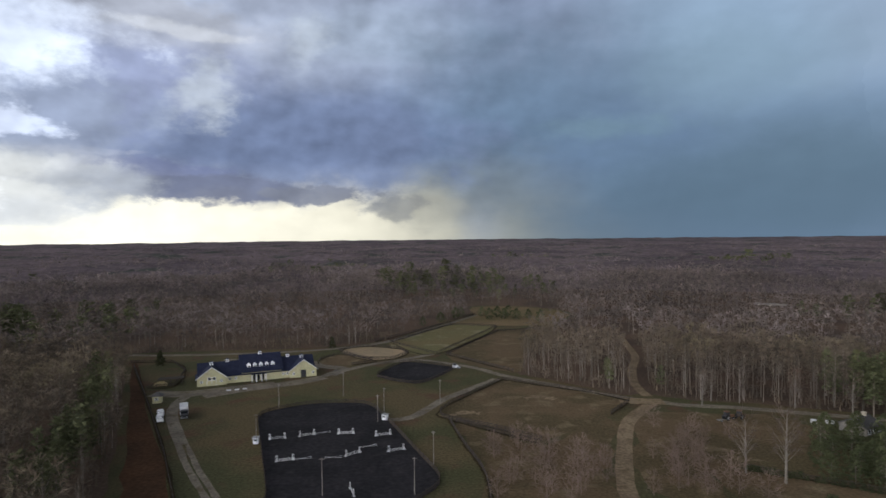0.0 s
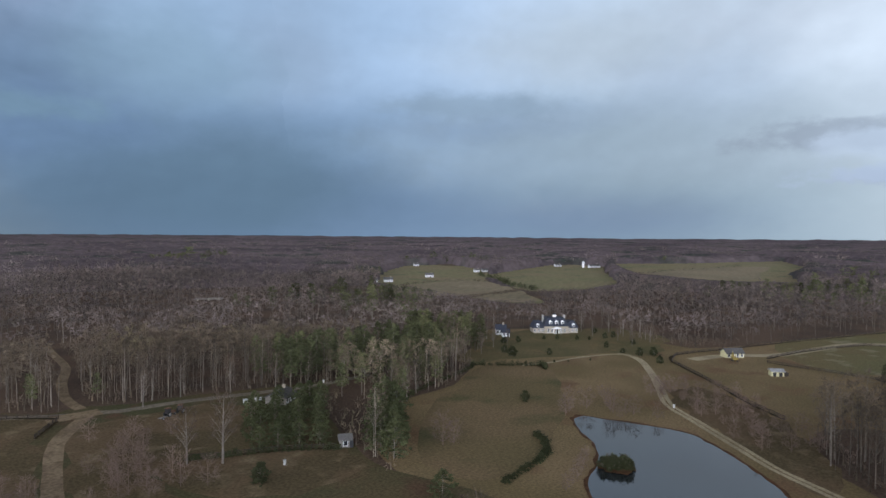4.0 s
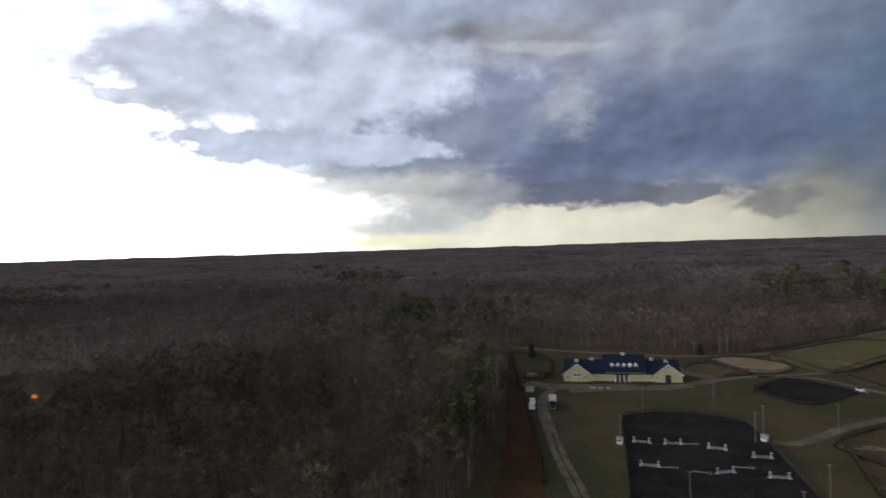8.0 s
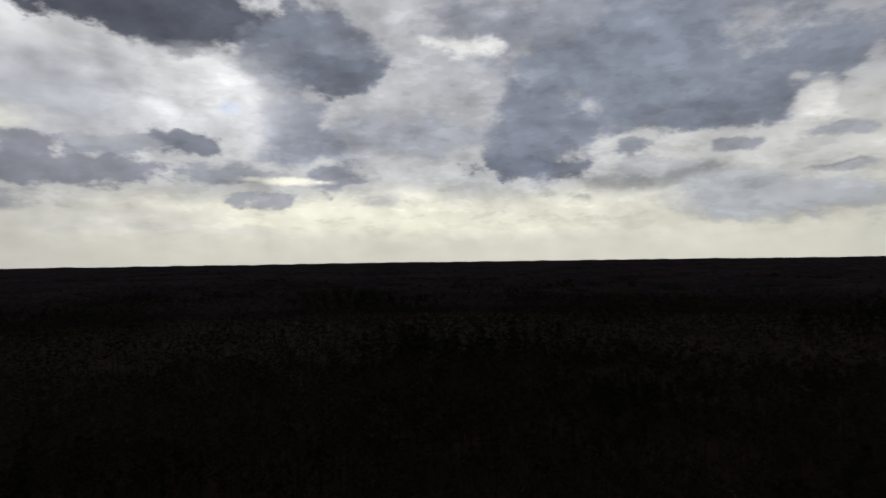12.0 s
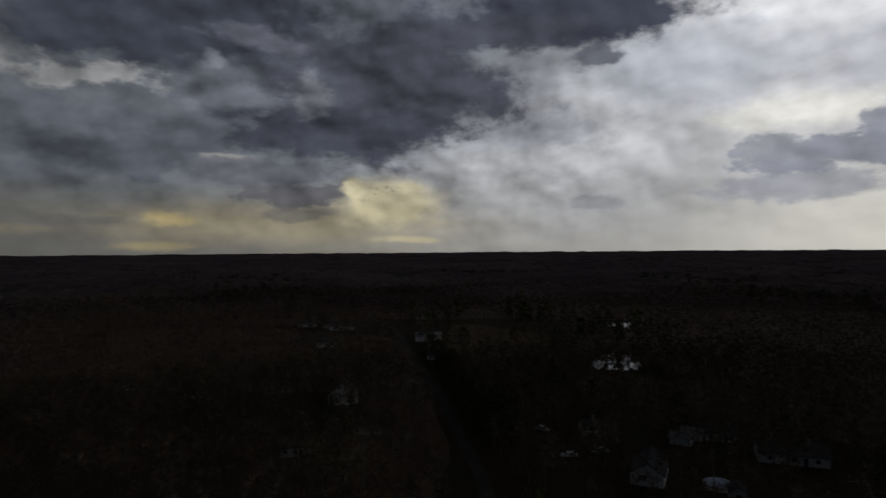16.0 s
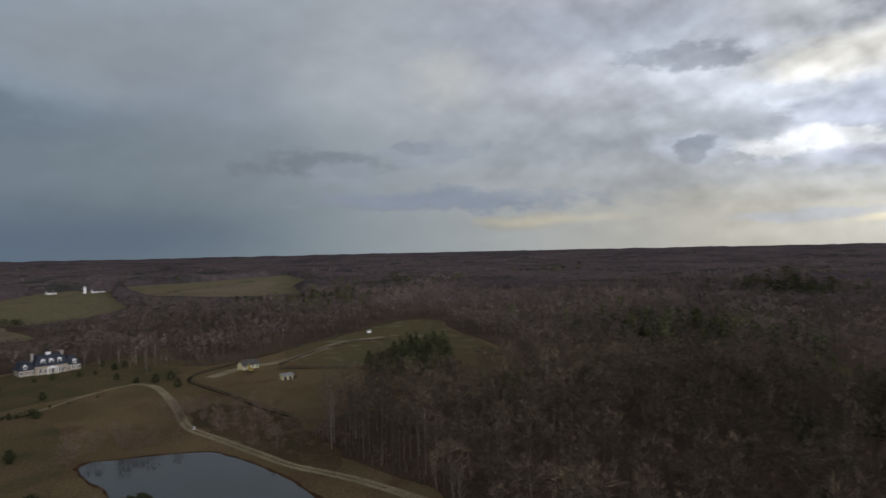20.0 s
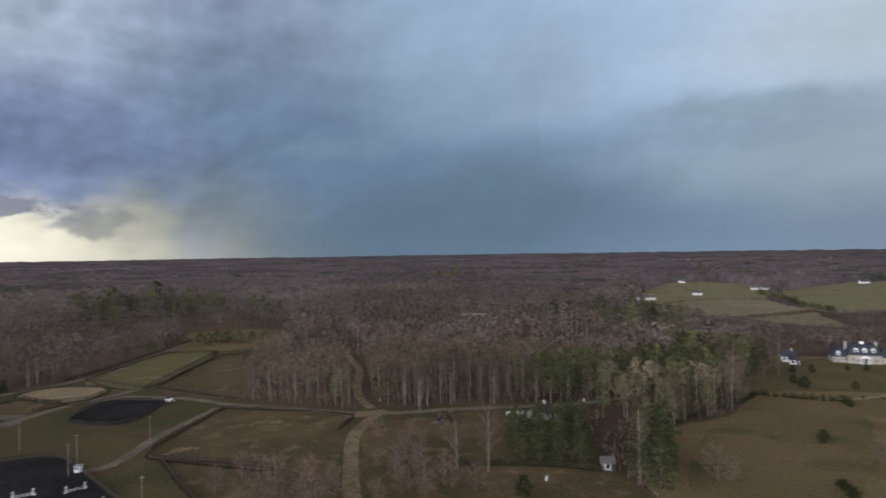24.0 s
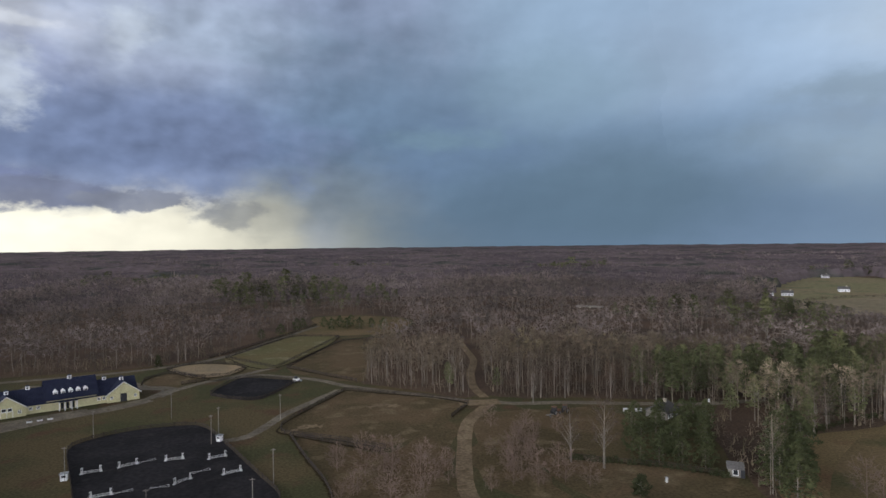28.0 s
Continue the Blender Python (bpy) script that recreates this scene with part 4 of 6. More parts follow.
strip("road_barn_end", [(-46, 240), (-43, 252), (-54, 258), (-64, 268), (-100, 272)], 6.0, 0.11, GRAVEL, "pale gravel lane behind the barn")
strip("road_east_drive", EAST_DRIVE, 3.6, 0.12, GRAVEL, "pale gravel lane between paddocks")
strip("road_middle", [(20, 231), (8.5, 215), (0, 203), (-5, 192.5), (-11, 182), (-20, 180)], 3.4, 0.11, GRAVEL, "grey worn lane to the arena")
strip("road_back", [(-150, 286), (-120, 285), (-67, 293), (-31, 315), (-6, 363), (22, 420)], 4.5, 0.11, GRAVEL, "pale lane along the wood edge")
strip("road_east", [(60, 198), (70, 196.5), (78, 192.5), (92, 189.5), (112, 182), (131, 175), (142, 173), (160, 172)], 4.0, 0.12, GRAVEL, "pale gravel road along the woods")
strip("road_south_branch", [(70, 200), (65, 192), (54, 176), (46.2, 154), (40.6, 135), (38.5, 124), (37, 100)], 4.1, 0.115, TAN_ROAD, "tan dirt road through the fields")
strip("road_north_lane", NORTH_LANE, 3.4, 0.12, TAN_ROAD, "tan dirt lane entering the woods")
strip("road_pond", [(264, 117), (265, 113), (257, 103), (234, 89), (215, 79), (196, 69), (184, 57), (168, 40.5), (158.5, 30.7), (152, 21), (147, 13.5), (140, 5), (128, -8)],
      3.2, 0.165, PALE_TRACK, "tan farm track beside the pond")
strip("grass_strip", [(215, 79), (196, 69), (184, 57), (168, 40.5), (158.5, 30.7), (152, 21), (147, 13.5), (140, 5)], 0.5, 0.18, MEADOW_GRASS, "grass between wheel ruts", "grass", rough=0.15)
strip("grass_strip", [(-36, 104), (-50, 127), (-61, 144), (-70, 160)], 0.6, 0.15, GRASS, "grass between wheel ruts", "grass", rough=0.2)
strip("road_meadow_track", [(264, 117), (258, 121), (244, 127), (226, 131), (214, 137)], 1.8, 0.15, PALE_TRACK, "faint worn track across the top of the meadow")
strip("road_hill_track", [(275, 87), (295, 78), (312, 61), (345, 48), (371, 37), (388, 14)], 6.0, 0.12, PALE_TRACK, "worn pale track over the hill pasture")
strip("road_village", SOUTH_ROAD, 3.6, 0.1, ASPHALT, "dim asphalt country road")
strip("road_fork_apron", [(58, 199), (64, 198), (72, 197)], 7.0, 0.125, TAN_ROAD, "widened tan dirt at the fork")
bare = strip("dirt_patch", [(2, 184), (6, 187), (11, 186)], 2.6, 0.12, TAN_ROAD, "bare sandy patch in the paddock", "ground", rough=1.2)
strip("dirt_patch", [(27, 203), (33, 205), (37, 201)], 3.0, 0.12, TAN_ROAD, "bare sandy patch in the paddock", "ground", rough=1.6)

# ---- trees ----


def frame_of(d):
    u = np.cross(d, (0.31, 0.87, 0.2))
    u /= np.linalg.norm(u)
    return u, np.cross(d, u)


def spike(V, F, a, b, r, sides=3):
    """A tapering branch."""
    d = (b - a) / np.linalg.norm(b - a)
    u, w = frame_of(d)
    k = len(V)
    for i in range(sides):
        t = 2 * math.pi * i / sides
        V.append(a + r * (math.cos(t) * u + math.sin(t) * w))
    V.append(b)
    for i in range(sides):
        F.append((k + i, k + (i + 1) % sides, k + sides))


def stem(V, F, a, b, r1, r2, sides=5):
    d = (b - a) / np.linalg.norm(b - a)
    u, w = frame_of(d)
    k = len(V)
    for p, r in ((a, r1), (b, r2)):
        for i in range(sides):
            t = 2 * math.pi * i / sides
            V.append(p + r * (math.cos(t) * u + math.sin(t) * w))
    for i in range(sides):
        j = (i + 1) % sides
        F.append((k + i, k + j, k + sides + j))
        F.append((k + i, k + sides + j, k + sides + i))


def sliver(V, F, a, b, w, g):
    """One fine twig."""
    d = b - a
    s = np.cross(d, g.normal(size=3))
    s *= w / (2 * np.linalg.norm(s) + 1e-9)
    k = len(V)
    V.extend((a + s, a - s, b))
    F.append((k, k + 1, k + 2))


def bare_tree(seed, h, limbs, twigs, crown_from=0.35, spread=0.24, twig_w=0.15, twig_l=1.5, sides=4, r=0.2):
    """A leafless tree with a rounded crown: (wood corners, wood faces, twig corners, twig faces)."""
    g = np.random.default_rng(seed)
    V, F, TV, TF = [], [], [], []
    lean = g.normal(0, 0.025, 2) * h
    top = np.array((lean[0], lean[1], h * 0.9))
    fork = np.array((lean[0] * 0.4, lean[1] * 0.4, h * 0.5))
    stem(V, F, np.array((0.0, 0.0, -0.2)), fork, r, r * 0.6, sides)
    stem(V, F, fork, top, r * 0.6, 0.03, sides)
    middle = np.array((lean[0] * 0.7, lean[1] * 0.7, h * (1 + crown_from) / 2))
    axes3 = np.array((spread * h * g.uniform(0.85, 1.15), spread * h * g.uniform(0.85, 1.15), h * (1 - crown_from) / 2))
    for i in range(limbs):
        u = -0.75 + 1.7 * (i + g.random()) / limbs
        u = min(u, 0.98)
        az = i * 2.4 + g.normal(0, 0.35)
        out = np.array((math.cos(az) * math.sqrt(1 - u * u), math.sin(az) * math.sqrt(1 - u * u), u))
        tip = middle + axes3 * out * g.uniform(0.72, 1.05)
        reach = math.hypot(tip[0] - middle[0], tip[1] - middle[1])
        zb = min(max(tip[2] - reach * g.uniform(0.9, 1.6), h * crown_from * 0.75), h * 0.86)
        base = np.array((0, 0, 0)) + (fork * zb / (h * 0.5) if zb < h * 0.5 else fork + (top - fork) * (zb - h * 0.5) / (h * 0.4))
        spike(V, F, base, tip, r * 0.34 * (1.15 - zb / h))
        for _ in range(twigs):
            p = base + (tip - base) * g.uniform(0.4, 1.0) + g.normal(0, 0.25, 3)
            d = out * 0.7 + g.normal(0, 0.6, 3) + (0, 0, 0.35)
            sliver(TV, TF, p, p + d * twig_l * g.uniform(0.5, 1.0), twig_w, g)
    return np.array(V), np.array(F), np.array(TV), np.array(TF)


def crown_tree(seed, h, clumps, per, crown_from=0.3, spread=0.3, w=0.13, l=1.5, r=0.15):
    """A leafless tree with a broad crown of billowing clumps of twigs."""
    g = np.random.default_rng(seed)
    V, F, TV, TF = [], [], [], []
    lean = g.normal(0, 0.02, 2) * h
    fork = np.array((lean[0], lean[1], h * (crown_from + 0.12)))
    stem(V, F, np.array((0.0, 0.0, -0.2)), fork, r, r * 0.7, 4)
    spike(V, F, fork, np.array((lean[0] * 1.6, lean[1] * 1.6, h * 0.95)), r * 0.6)
    middle = np.array((lean[0], lean[1], h * (1 + crown_from) / 2))
    axes3 = np.array((spread * h * g.uniform(0.85, 1.2), spread * h * g.uniform(0.85, 1.2), h * (1 - crown_from) / 2))
    for i in range(clumps):
        u = min(-0.55 + 1.5 * (i + g.random()) / clumps, 0.97)
        az = i * 2.4 + g.normal(0, 0.4)
        out = np.array((math.cos(az) * math.sqrt(1 - u * u), math.sin(az) * math.sqrt(1 - u * u), u))
        c = middle + axes3 * out * g.uniform(0.55, 0.85)
        spike(V, F, fork + (0, 0, max(0.0, (c[2] - fork[2]) * 0.35)), c, r * 0.3)
        size = g.uniform(0.75, 1.25) * l
        for _ in range(per):
            d = out * 0.55 + g.normal(0, 0.62, 3) + (0, 0, 0.25)
            d /= np.linalg.norm(d)
            sliver(TV, TF, c + d * size * g.uniform(0.1, 0.75), c + d * size * g.uniform(0.95, 1.5), w, g)
    return np.array(V), np.array(F), np.array(TV), np.array(TF)


def puff_tree(seed, h, n, crown_from, spread, w, l):
    """A leafless tree seen from afar: a stem and a rounded haze of twigs."""
    g = np.random.default_rng(seed)
    V, F, TV, TF = [], [], [], []
    spike(V, F, np.array((0.0, 0.0, -0.2)), np.array((0.0, 0.0, h * 0.9)), 0.22)
    for i in range(n):
        u = min(-0.8 + 1.78 * (i + g.random()) / n, 0.98)
        az = i * 2.4 + g.normal(0, 0.4)
        out = np.array((math.cos(az) * math.sqrt(1 - u * u), math.sin(az) * math.sqrt(1 - u * u), u))
        p = np.array((0, 0, h * (1 + crown_from) / 2)) + out * (spread * h, spread * h, h * (1 - crown_from) / 2) * g.uniform(0.35, 0.85)
        sliver(TV, TF, p, p + (out * 0.7 + g.normal(0, 0.45, 3) + (0, 0, 0.3)) * l * g.uniform(0.6, 1.1), w, g)
    return np.array(V), np.array(F), np.array(TV), np.array(TF)


def needle_tree(seed, h, clumps, per, from_q=0.3, width=0.19, leaf=0.75, sides=5, cone=0.6):
    """A pine: stem, short branches, and tufts of needles round their ends."""
    g = np.random.default_rng(seed)
    V, F, TV, TF = [], [], [], []
    stem(V, F, np.array((0, 0, -0.2)), np.array((0.1, 0, h * 0.95)), 0.02 * h * 0.8, 0.04, sides)
    for i in range(clumps):
        q = from_q + (0.99 - from_q) * (i + g.random()) / clumps
        s = (q - from_q) / (1 - from_q)
        out = width * h * (cone * (1 - s) + (1 - cone) * math.sin(math.pi * min(1, s * 0.85 + 0.15))) * g.uniform(0.45, 1.2)
        az = i * 2.4 + g.normal(0, 0.6)
        c = np.array((math.cos(az) * out, math.sin(az) * out, q * h + g.normal(0, 0.25)))
        if sides > 3:
            spike(V, F, np.array((0.05, 0, q * h - 0.3)), c, 0.05)
        for _ in range(per):
            p = c + g.normal(0, 1, 3) * (0.55, 0.55, 0.3) * leaf * 1.3
            k = len(TV)
            TV.extend(p + g.normal(0, 1, (3, 3)) * leaf * (0.75, 0.75, 0.5))
            TF.append((k, k + 1, k + 2))
    return np.array(V), np.array(F), np.array(TV), np.array(TF)


def woods(name, kinds, x, y, size, wood, leaf, label, z=None, turn=None):
    """Many trees as one stretch of woods."""
    g = np.random.default_rng(len(x) + len(name))
    pick, turn = g.integers(0, len(kinds), len(x)), g.uniform(0, 6.283, len(x))
    z = np.zeros(len(x)) if z is None else z
    vs, fs, sl, tones, n = [], [], [], [], 0
    for i, (wv, wf, tv, tf) in enumerate(kinds):
        v = np.concatenate([wv, tv]) if len(tv) else wv
        f = np.concatenate([wf, tf + len(wv)])
        s = np.concatenate([np.zeros(len(wf)), np.ones(len(tf))])
        m = pick == i
        k = int(m.sum())
        if not k:
            continue
        ca, sa = np.cos(turn[m])[:, None], np.sin(turn[m])[:, None]
        stout = np.maximum(size[m], 0.75)[:, None] * g.uniform(0.85, 1.2, k)[:, None]
        out = np.empty((k, len(v), 3))
        out[:, :, 0] = (v[None, :, 0] * ca - v[None, :, 1] * sa) * stout + x[m][:, None]
        out[:, :, 1] = (v[None, :, 0] * sa + v[None, :, 1] * ca) * stout + y[m][:, None]
        out[:, :, 2] = v[None, :, 2] * size[m][:, None] + z[m][:, None]
        vs.append(out.reshape(-1, 3))
        fs.append((f[None] + (np.arange(k) * len(v))[:, None, None]).reshape(-1, 3) + n)
        sl.append(np.tile(s, k))
        tones.append(np.repeat((g.normal(1.0, 0.25, k).clip(0.5, 1.5) * patchwork(x[m], y[m])), len(v)))
        n += k * len(v)
    ob = mesh_object(name, np.concatenate(vs), np.concatenate(fs), wood, leaf, slots=np.concatenate(sl))
    ob.data.attributes.new("tone", "FLOAT", "POINT").data.foreach_set("value", np.concatenate(tones).astype(np.float32))
    return tagged(ob, label, "woods", kind="stuff")


def jittered(r0, r1, spacing, seed):
    g = np.random.default_rng(seed)
    n = int(2 * r1 / spacing)
    a = (np.arange(n) + 0.5) * spacing - r1
    X, Y = np.meshgrid(a, a)
    x, y = (X + g.uniform(-0.48, 0.48, X.shape) * spacing).ravel(), (Y + g.uniform(-0.48, 0.48, X.shape) * spacing).ravel()
    r = np.hypot(x, y)
    m = (r >= r0) & (r < r1)
    return x[m], y[m]


PINE_WOODS = [[(-75, 118), (-89, 153), (-110, 198), (-126, 226), (-133, 222), (-118, 194), (-98, 150), (-84, 116)],
              [(120, 178), (140, 176), (165, 150), (185, 150), (200, 158), (215, 190), (170, 215), (130, 205)],
              [(214, 168), (238, 172), (262, 205), (240, 218), (205, 200)],
              [(280, 20), (249, 8), (253, -6), (262, -26), (292, -22), (345, -24), (349, -6), (310, 10)],
              ]


def in_pines(x, y):
    m = np.zeros(len(x), bool)
    for p in PINE_WOODS:
        m |= inside(x, y, p)
    return m


NEAR_BARE = [crown_tree(s, 14.5, 15, 20, crown_from=0.16 + 0.04 * s, spread=0.26 + 0.02 * (s % 4), w=0.18, l=1.35 + 0.1 * (s % 3)) for s in range(8)]
EDGE_BARE = [bare_tree(20 + s, 15.0, 18, 13, crown_from=0.28 + 0.04 * s, spread=0.16 + 0.02 * (s % 4), twig_w=0.085, twig_l=1.0, r=0.15) for s in range(6)]
SOUTH_BARE = [crown_tree(30 + s, 14.5, 12, 14, crown_from=0.24 + 0.04 * s, spread=0.27 + 0.02 * (s % 4), w=0.25, l=1.5) for s in range(6)]
MID_BARE = [crown_tree(40 + s, 14.0, 7, 8, crown_from=0.1 + 0.05 * s, spread=0.32, w=0.42, l=1.9) for s in range(6)]
MID_DIM = [crown_tree(46 + s, 14.0, 4, 6, crown_from=0.15 + 0.05 * s, spread=0.33, w=0.55, l=2.3) for s in range(4)]
FAR_BARE = [puff_tree(60 + s, 14.0, 13, 0.3, 0.5, 1.3, 2.8) for s in range(5)]
OUTER_BARE = [puff_tree(50 + s, 14.0, 18, 0.2, 0.42, 0.8, 2.2) for s in range(5)]
NEAR_PINE = [needle_tree(80 + s, 14.0, 34, 9, leaf=0.62) for s in range(6)]
MID_PINE = [needle_tree(90 + s, 14.0, 18, 7, leaf=0.95, sides=3) for s in range(4)]
FAR_PINE = [needle_tree(96 + s, 14.0, 9, 4, leaf=1.9, sides=3) for s in range(4)]
SLIM_BARE = [bare_tree(120 + s, 14.0, 11, 7, crown_from=0.34 + 0.04 * s, spread=0.12 + 0.015 * (s % 3), twig_w=0.085, twig_l=1.0, sides=3, r=0.085) for s in range(5)]
BRUSH = [puff_tree(70 + s, 3.2, 22, 0.0, 0.55, 0.16, 1.0) for s in range(4)]

x, y = jittered(80, 290, 6.9, 1)
keep = ~open_land(x, y) & ~(inside(x, y, VILLAGE) & (rng.random(len(x)) < 0.3)) & (low_growth(x, y) > 9.0)
keep &= ~inside(x, y, [(98, 112), (112, 104), (140, 134), (128, 150), (105, 150)])
x, y = x[keep], y[keep]
pines = in_pines(x, y)
green = (np.sin(x * 0.043 + 1.9) * np.sin(y * 0.051 + 0.6) + rng.normal(0, 0.35, len(x)) > np.where((x > 0) & (y < 60), 0.72, 0.9)) & ~pines
bare_mask = ~(pines | green) | (pines & (rng.random(len(x)) < np.where(x < 0, 0.04, 0.15)))
size = np.minimum(rng.normal(1.0, 0.16, len(x)).clip(0.6, 1.4) * stand(x, y), low_growth(x, y) / 14.5)
size = np.where(near_line(x, y, [(-262.5, 106.4), (-200, 81)], 3.0), size * 0.3, size)  # a gap in the crowns before the bonfire
for name, sx, sy in (("woods_ne", 1, 1), ("woods_nw", -1, 1), ("woods_se", 1, -1), ("woods_sw", -1, -1)):
    m = bare_mask & (x * sx >= 0) & (y * sy >= 0)
    rim = open_land(x * 0.94, y * 0.94) | open_land(x * 0.975, y * 0.975)  # slender trunks show where the woods meet the fields
    woods(name, NEAR_BARE if sy > 0 or sx > 0 else SOUTH_BARE, x[m & ~rim], y[m & ~rim], size[m & ~rim], WOOD_BARK, WOOD_TWIG, "bare grey-brown winter woods with rounded crowns")
    if (m & rim).any():
        woods("woods_edge", EDGE_BARE, x[m & rim], y[m & rim], size[m & rim], EDGE_BARK, EDGE_TWIG, "slender bare trees along the edge of the woods")
woods("woods_small_pines", NEAR_PINE, x[green], y[green], size[green] * 0.7, WOOD_BARK, WOOD_NEEDLE, "scattered small pines in the bare woods")
px, py = jittered(80, 380, 5.0, 5)
m = in_pines(px, py)
woods("pine_woods", NEAR_PINE, px[m], py[m], rng.normal(0.9, 0.16, int(m.sum())).clip(0.5, 1.2) * np.where(px[m] > 240, 0.62, np.where(px[m] < 0, 0.95, 1.05)), WOOD_BARK, WOOD_NEEDLE, "dark green pine stand")
x, y = jittered(90, 300, 4.3, 31)
keep = ~open_land(x, y) & (y > -60) & (open_land(x * 0.93, y * 0.93) | open_land(x * 0.97, y * 0.97)) & (low_growth(x, y) > 9.0) & ~inside(x, y, [(98, 112), (112, 104), (140, 134), (128, 150), (105, 150)])
keep &= ~in_pines(x, y) | (rng.random(len(x)) < 0.2)
x, y = x[keep], y[keep]
woods("woods_slim_edge", SLIM_BARE, x, y, rng.normal(0.95, 0.15, len(x)).clip(0.6, 1.25) * stand(x, y), EDGE_BARK, EDGE_TWIG, "thin pale-trunked trees along the edge of the woods")
x, y = jittered(100, 340, 4.0, 9)
keep = ~open_land(x, y) & (open_land(x * 0.965, y * 0.965) | open_land(x + 5, y) | open_land(x - 5, y) | open_land(x * 0.985, y * 0.985) | open_land(x * 0.94, y * 0.94) | (rng.random(len(x)) < 0.1))
x, y = x[keep], y[keep]
woods("woods_brush", BRUSH, x, y, rng.normal(1.15, 0.35, len(x)).clip(0.4, 2.0), WOOD_TWIG, WOOD_TWIG, "low bare brush along the wood edge")

x, y = jittered(290, 800, 9.9, 2)
keep = ~open_land(x, y) & ~(inside(x, y, VILLAGE) & (rng.random(len(x)) < 0.3)) & ~in_pines(x, y)
x, y = x[keep], y[keep]
patch = np.sin(x * 0.011 + 1.3) * np.sin(y * 0.013 + 0.4) + rng.normal(0, 0.3, len(x)) > 0.98
size = np.minimum(rng.normal(1.0, 0.17, len(x)).clip(0.6, 1.5) * stand(x, y) * 1.03, low_growth(x, y) / 14.5)
patch &= size > 0.5
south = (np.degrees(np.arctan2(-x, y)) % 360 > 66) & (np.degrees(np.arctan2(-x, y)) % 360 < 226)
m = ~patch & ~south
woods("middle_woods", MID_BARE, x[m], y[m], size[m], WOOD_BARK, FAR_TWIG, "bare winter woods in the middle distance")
# bearings 66 to 226 use fewer, wider twigs without the haze tint
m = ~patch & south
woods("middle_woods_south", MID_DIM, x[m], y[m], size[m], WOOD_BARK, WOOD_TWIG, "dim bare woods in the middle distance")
woods("middle_pines", MID_PINE, x[patch], y[patch], size[patch], WOOD_BARK, WOOD_NEEDLE, "green pine patches in the bare woods")
x, y = jittered(800, 1300, 14.0, 13)
keep = ~open_land(x, y)
x, y = x[keep], y[keep]
size = np.minimum(rng.normal(1.0, 0.17, len(x)) * stand(x, y), low_growth(x, y) / 14.5)
patch = (np.sin(x * 0.009 + 0.3) * np.sin(y * 0.010 + 1.2) + rng.normal(0, 0.2, len(x)) > 0.93) & (size > 0.5)
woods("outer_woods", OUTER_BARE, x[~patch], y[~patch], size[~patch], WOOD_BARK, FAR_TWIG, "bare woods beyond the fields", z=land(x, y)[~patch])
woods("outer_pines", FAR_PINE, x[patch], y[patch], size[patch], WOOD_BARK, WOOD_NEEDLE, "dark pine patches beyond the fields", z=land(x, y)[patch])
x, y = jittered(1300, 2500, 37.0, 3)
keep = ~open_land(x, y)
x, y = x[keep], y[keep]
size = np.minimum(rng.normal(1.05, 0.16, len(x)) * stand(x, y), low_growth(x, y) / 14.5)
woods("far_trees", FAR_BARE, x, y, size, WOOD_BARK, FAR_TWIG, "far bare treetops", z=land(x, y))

# ---- buildings ----


def gable_block(bm, half, length, eave, ridge, m):
    return solid(bm, [(-half, 0), (half, 0), (half, eave), (0, ridge), (-half, eave)], length, m)


def gable_roof(bm, half, length, eave, ridge, m, over=0.4, th=0.22):
    drop = (ridge - eave) / half * over
    pts = [(-half - over, eave - drop), (0, ridge), (half + over, eave - drop), (half + over, eave - drop + th), (0, ridge + th), (-half - over, eave - drop + th)]
    return solid(bm, pts, length + 2 * over, m @ Matrix.Translation((0, -over, 0)))


def window(parent, x, y, z, w, h, turn=0.0, frame_mat=None, bars=True):
    """A sash window on a wall that faces -y before the turn."""
    bm = bmesh.new()
    outer = [(-w / 2 - 0.12, -h / 2), (w / 2 + 0.12, -h / 2), (w / 2 + 0.12, h / 2 + 0.11), (-w / 2 - 0.12, h / 2 + 0.11)]
    inner = [(-w / 2, -h / 2), (w / 2, -h / 2), (w / 2, h / 2), (-w / 2, h / 2)]
    ring = [[bm.verts.new((x0, y0, z0)) for x0, z0 in pts] for y0 in (-0.09, 0.01) for pts in (outer, inner)]
    for i in range(1, 4):  # one frame: two jambs and a head
        j = (i + 1) % 4
        for a, b in ((0, 1), (1, 3), (3, 2), (2, 0)):
            bm.faces.new((ring[a][i], ring[a][j], ring[b][j], ring[b][i]))
    bmesh.ops.recalc_face_normals(bm, faces=bm.faces)
    f = part("window", bm, frame_mat or WHITE, parent)
    part("sill", boxes(((0, -0.06, -h / 2 - 0.06), (w + 0.3, 0.16, 0.12))), frame_mat or WHITE, f)
    if bars:
        part("glazing_bar", boxes(((0, -0.035, 0), (0.06, 0.05, h))), frame_mat or WHITE, f)
        part("glazing_bar", boxes(((0, -0.03, 0), (w, 0.04, 0.06))), frame_mat or WHITE, f)
    f.matrix_basis = pose(x, y, z, 0, 0, turn)
    part("pane", boxes(((0, -0.01, 0), (w, 0.02, h))), GLASS, f)
    return f


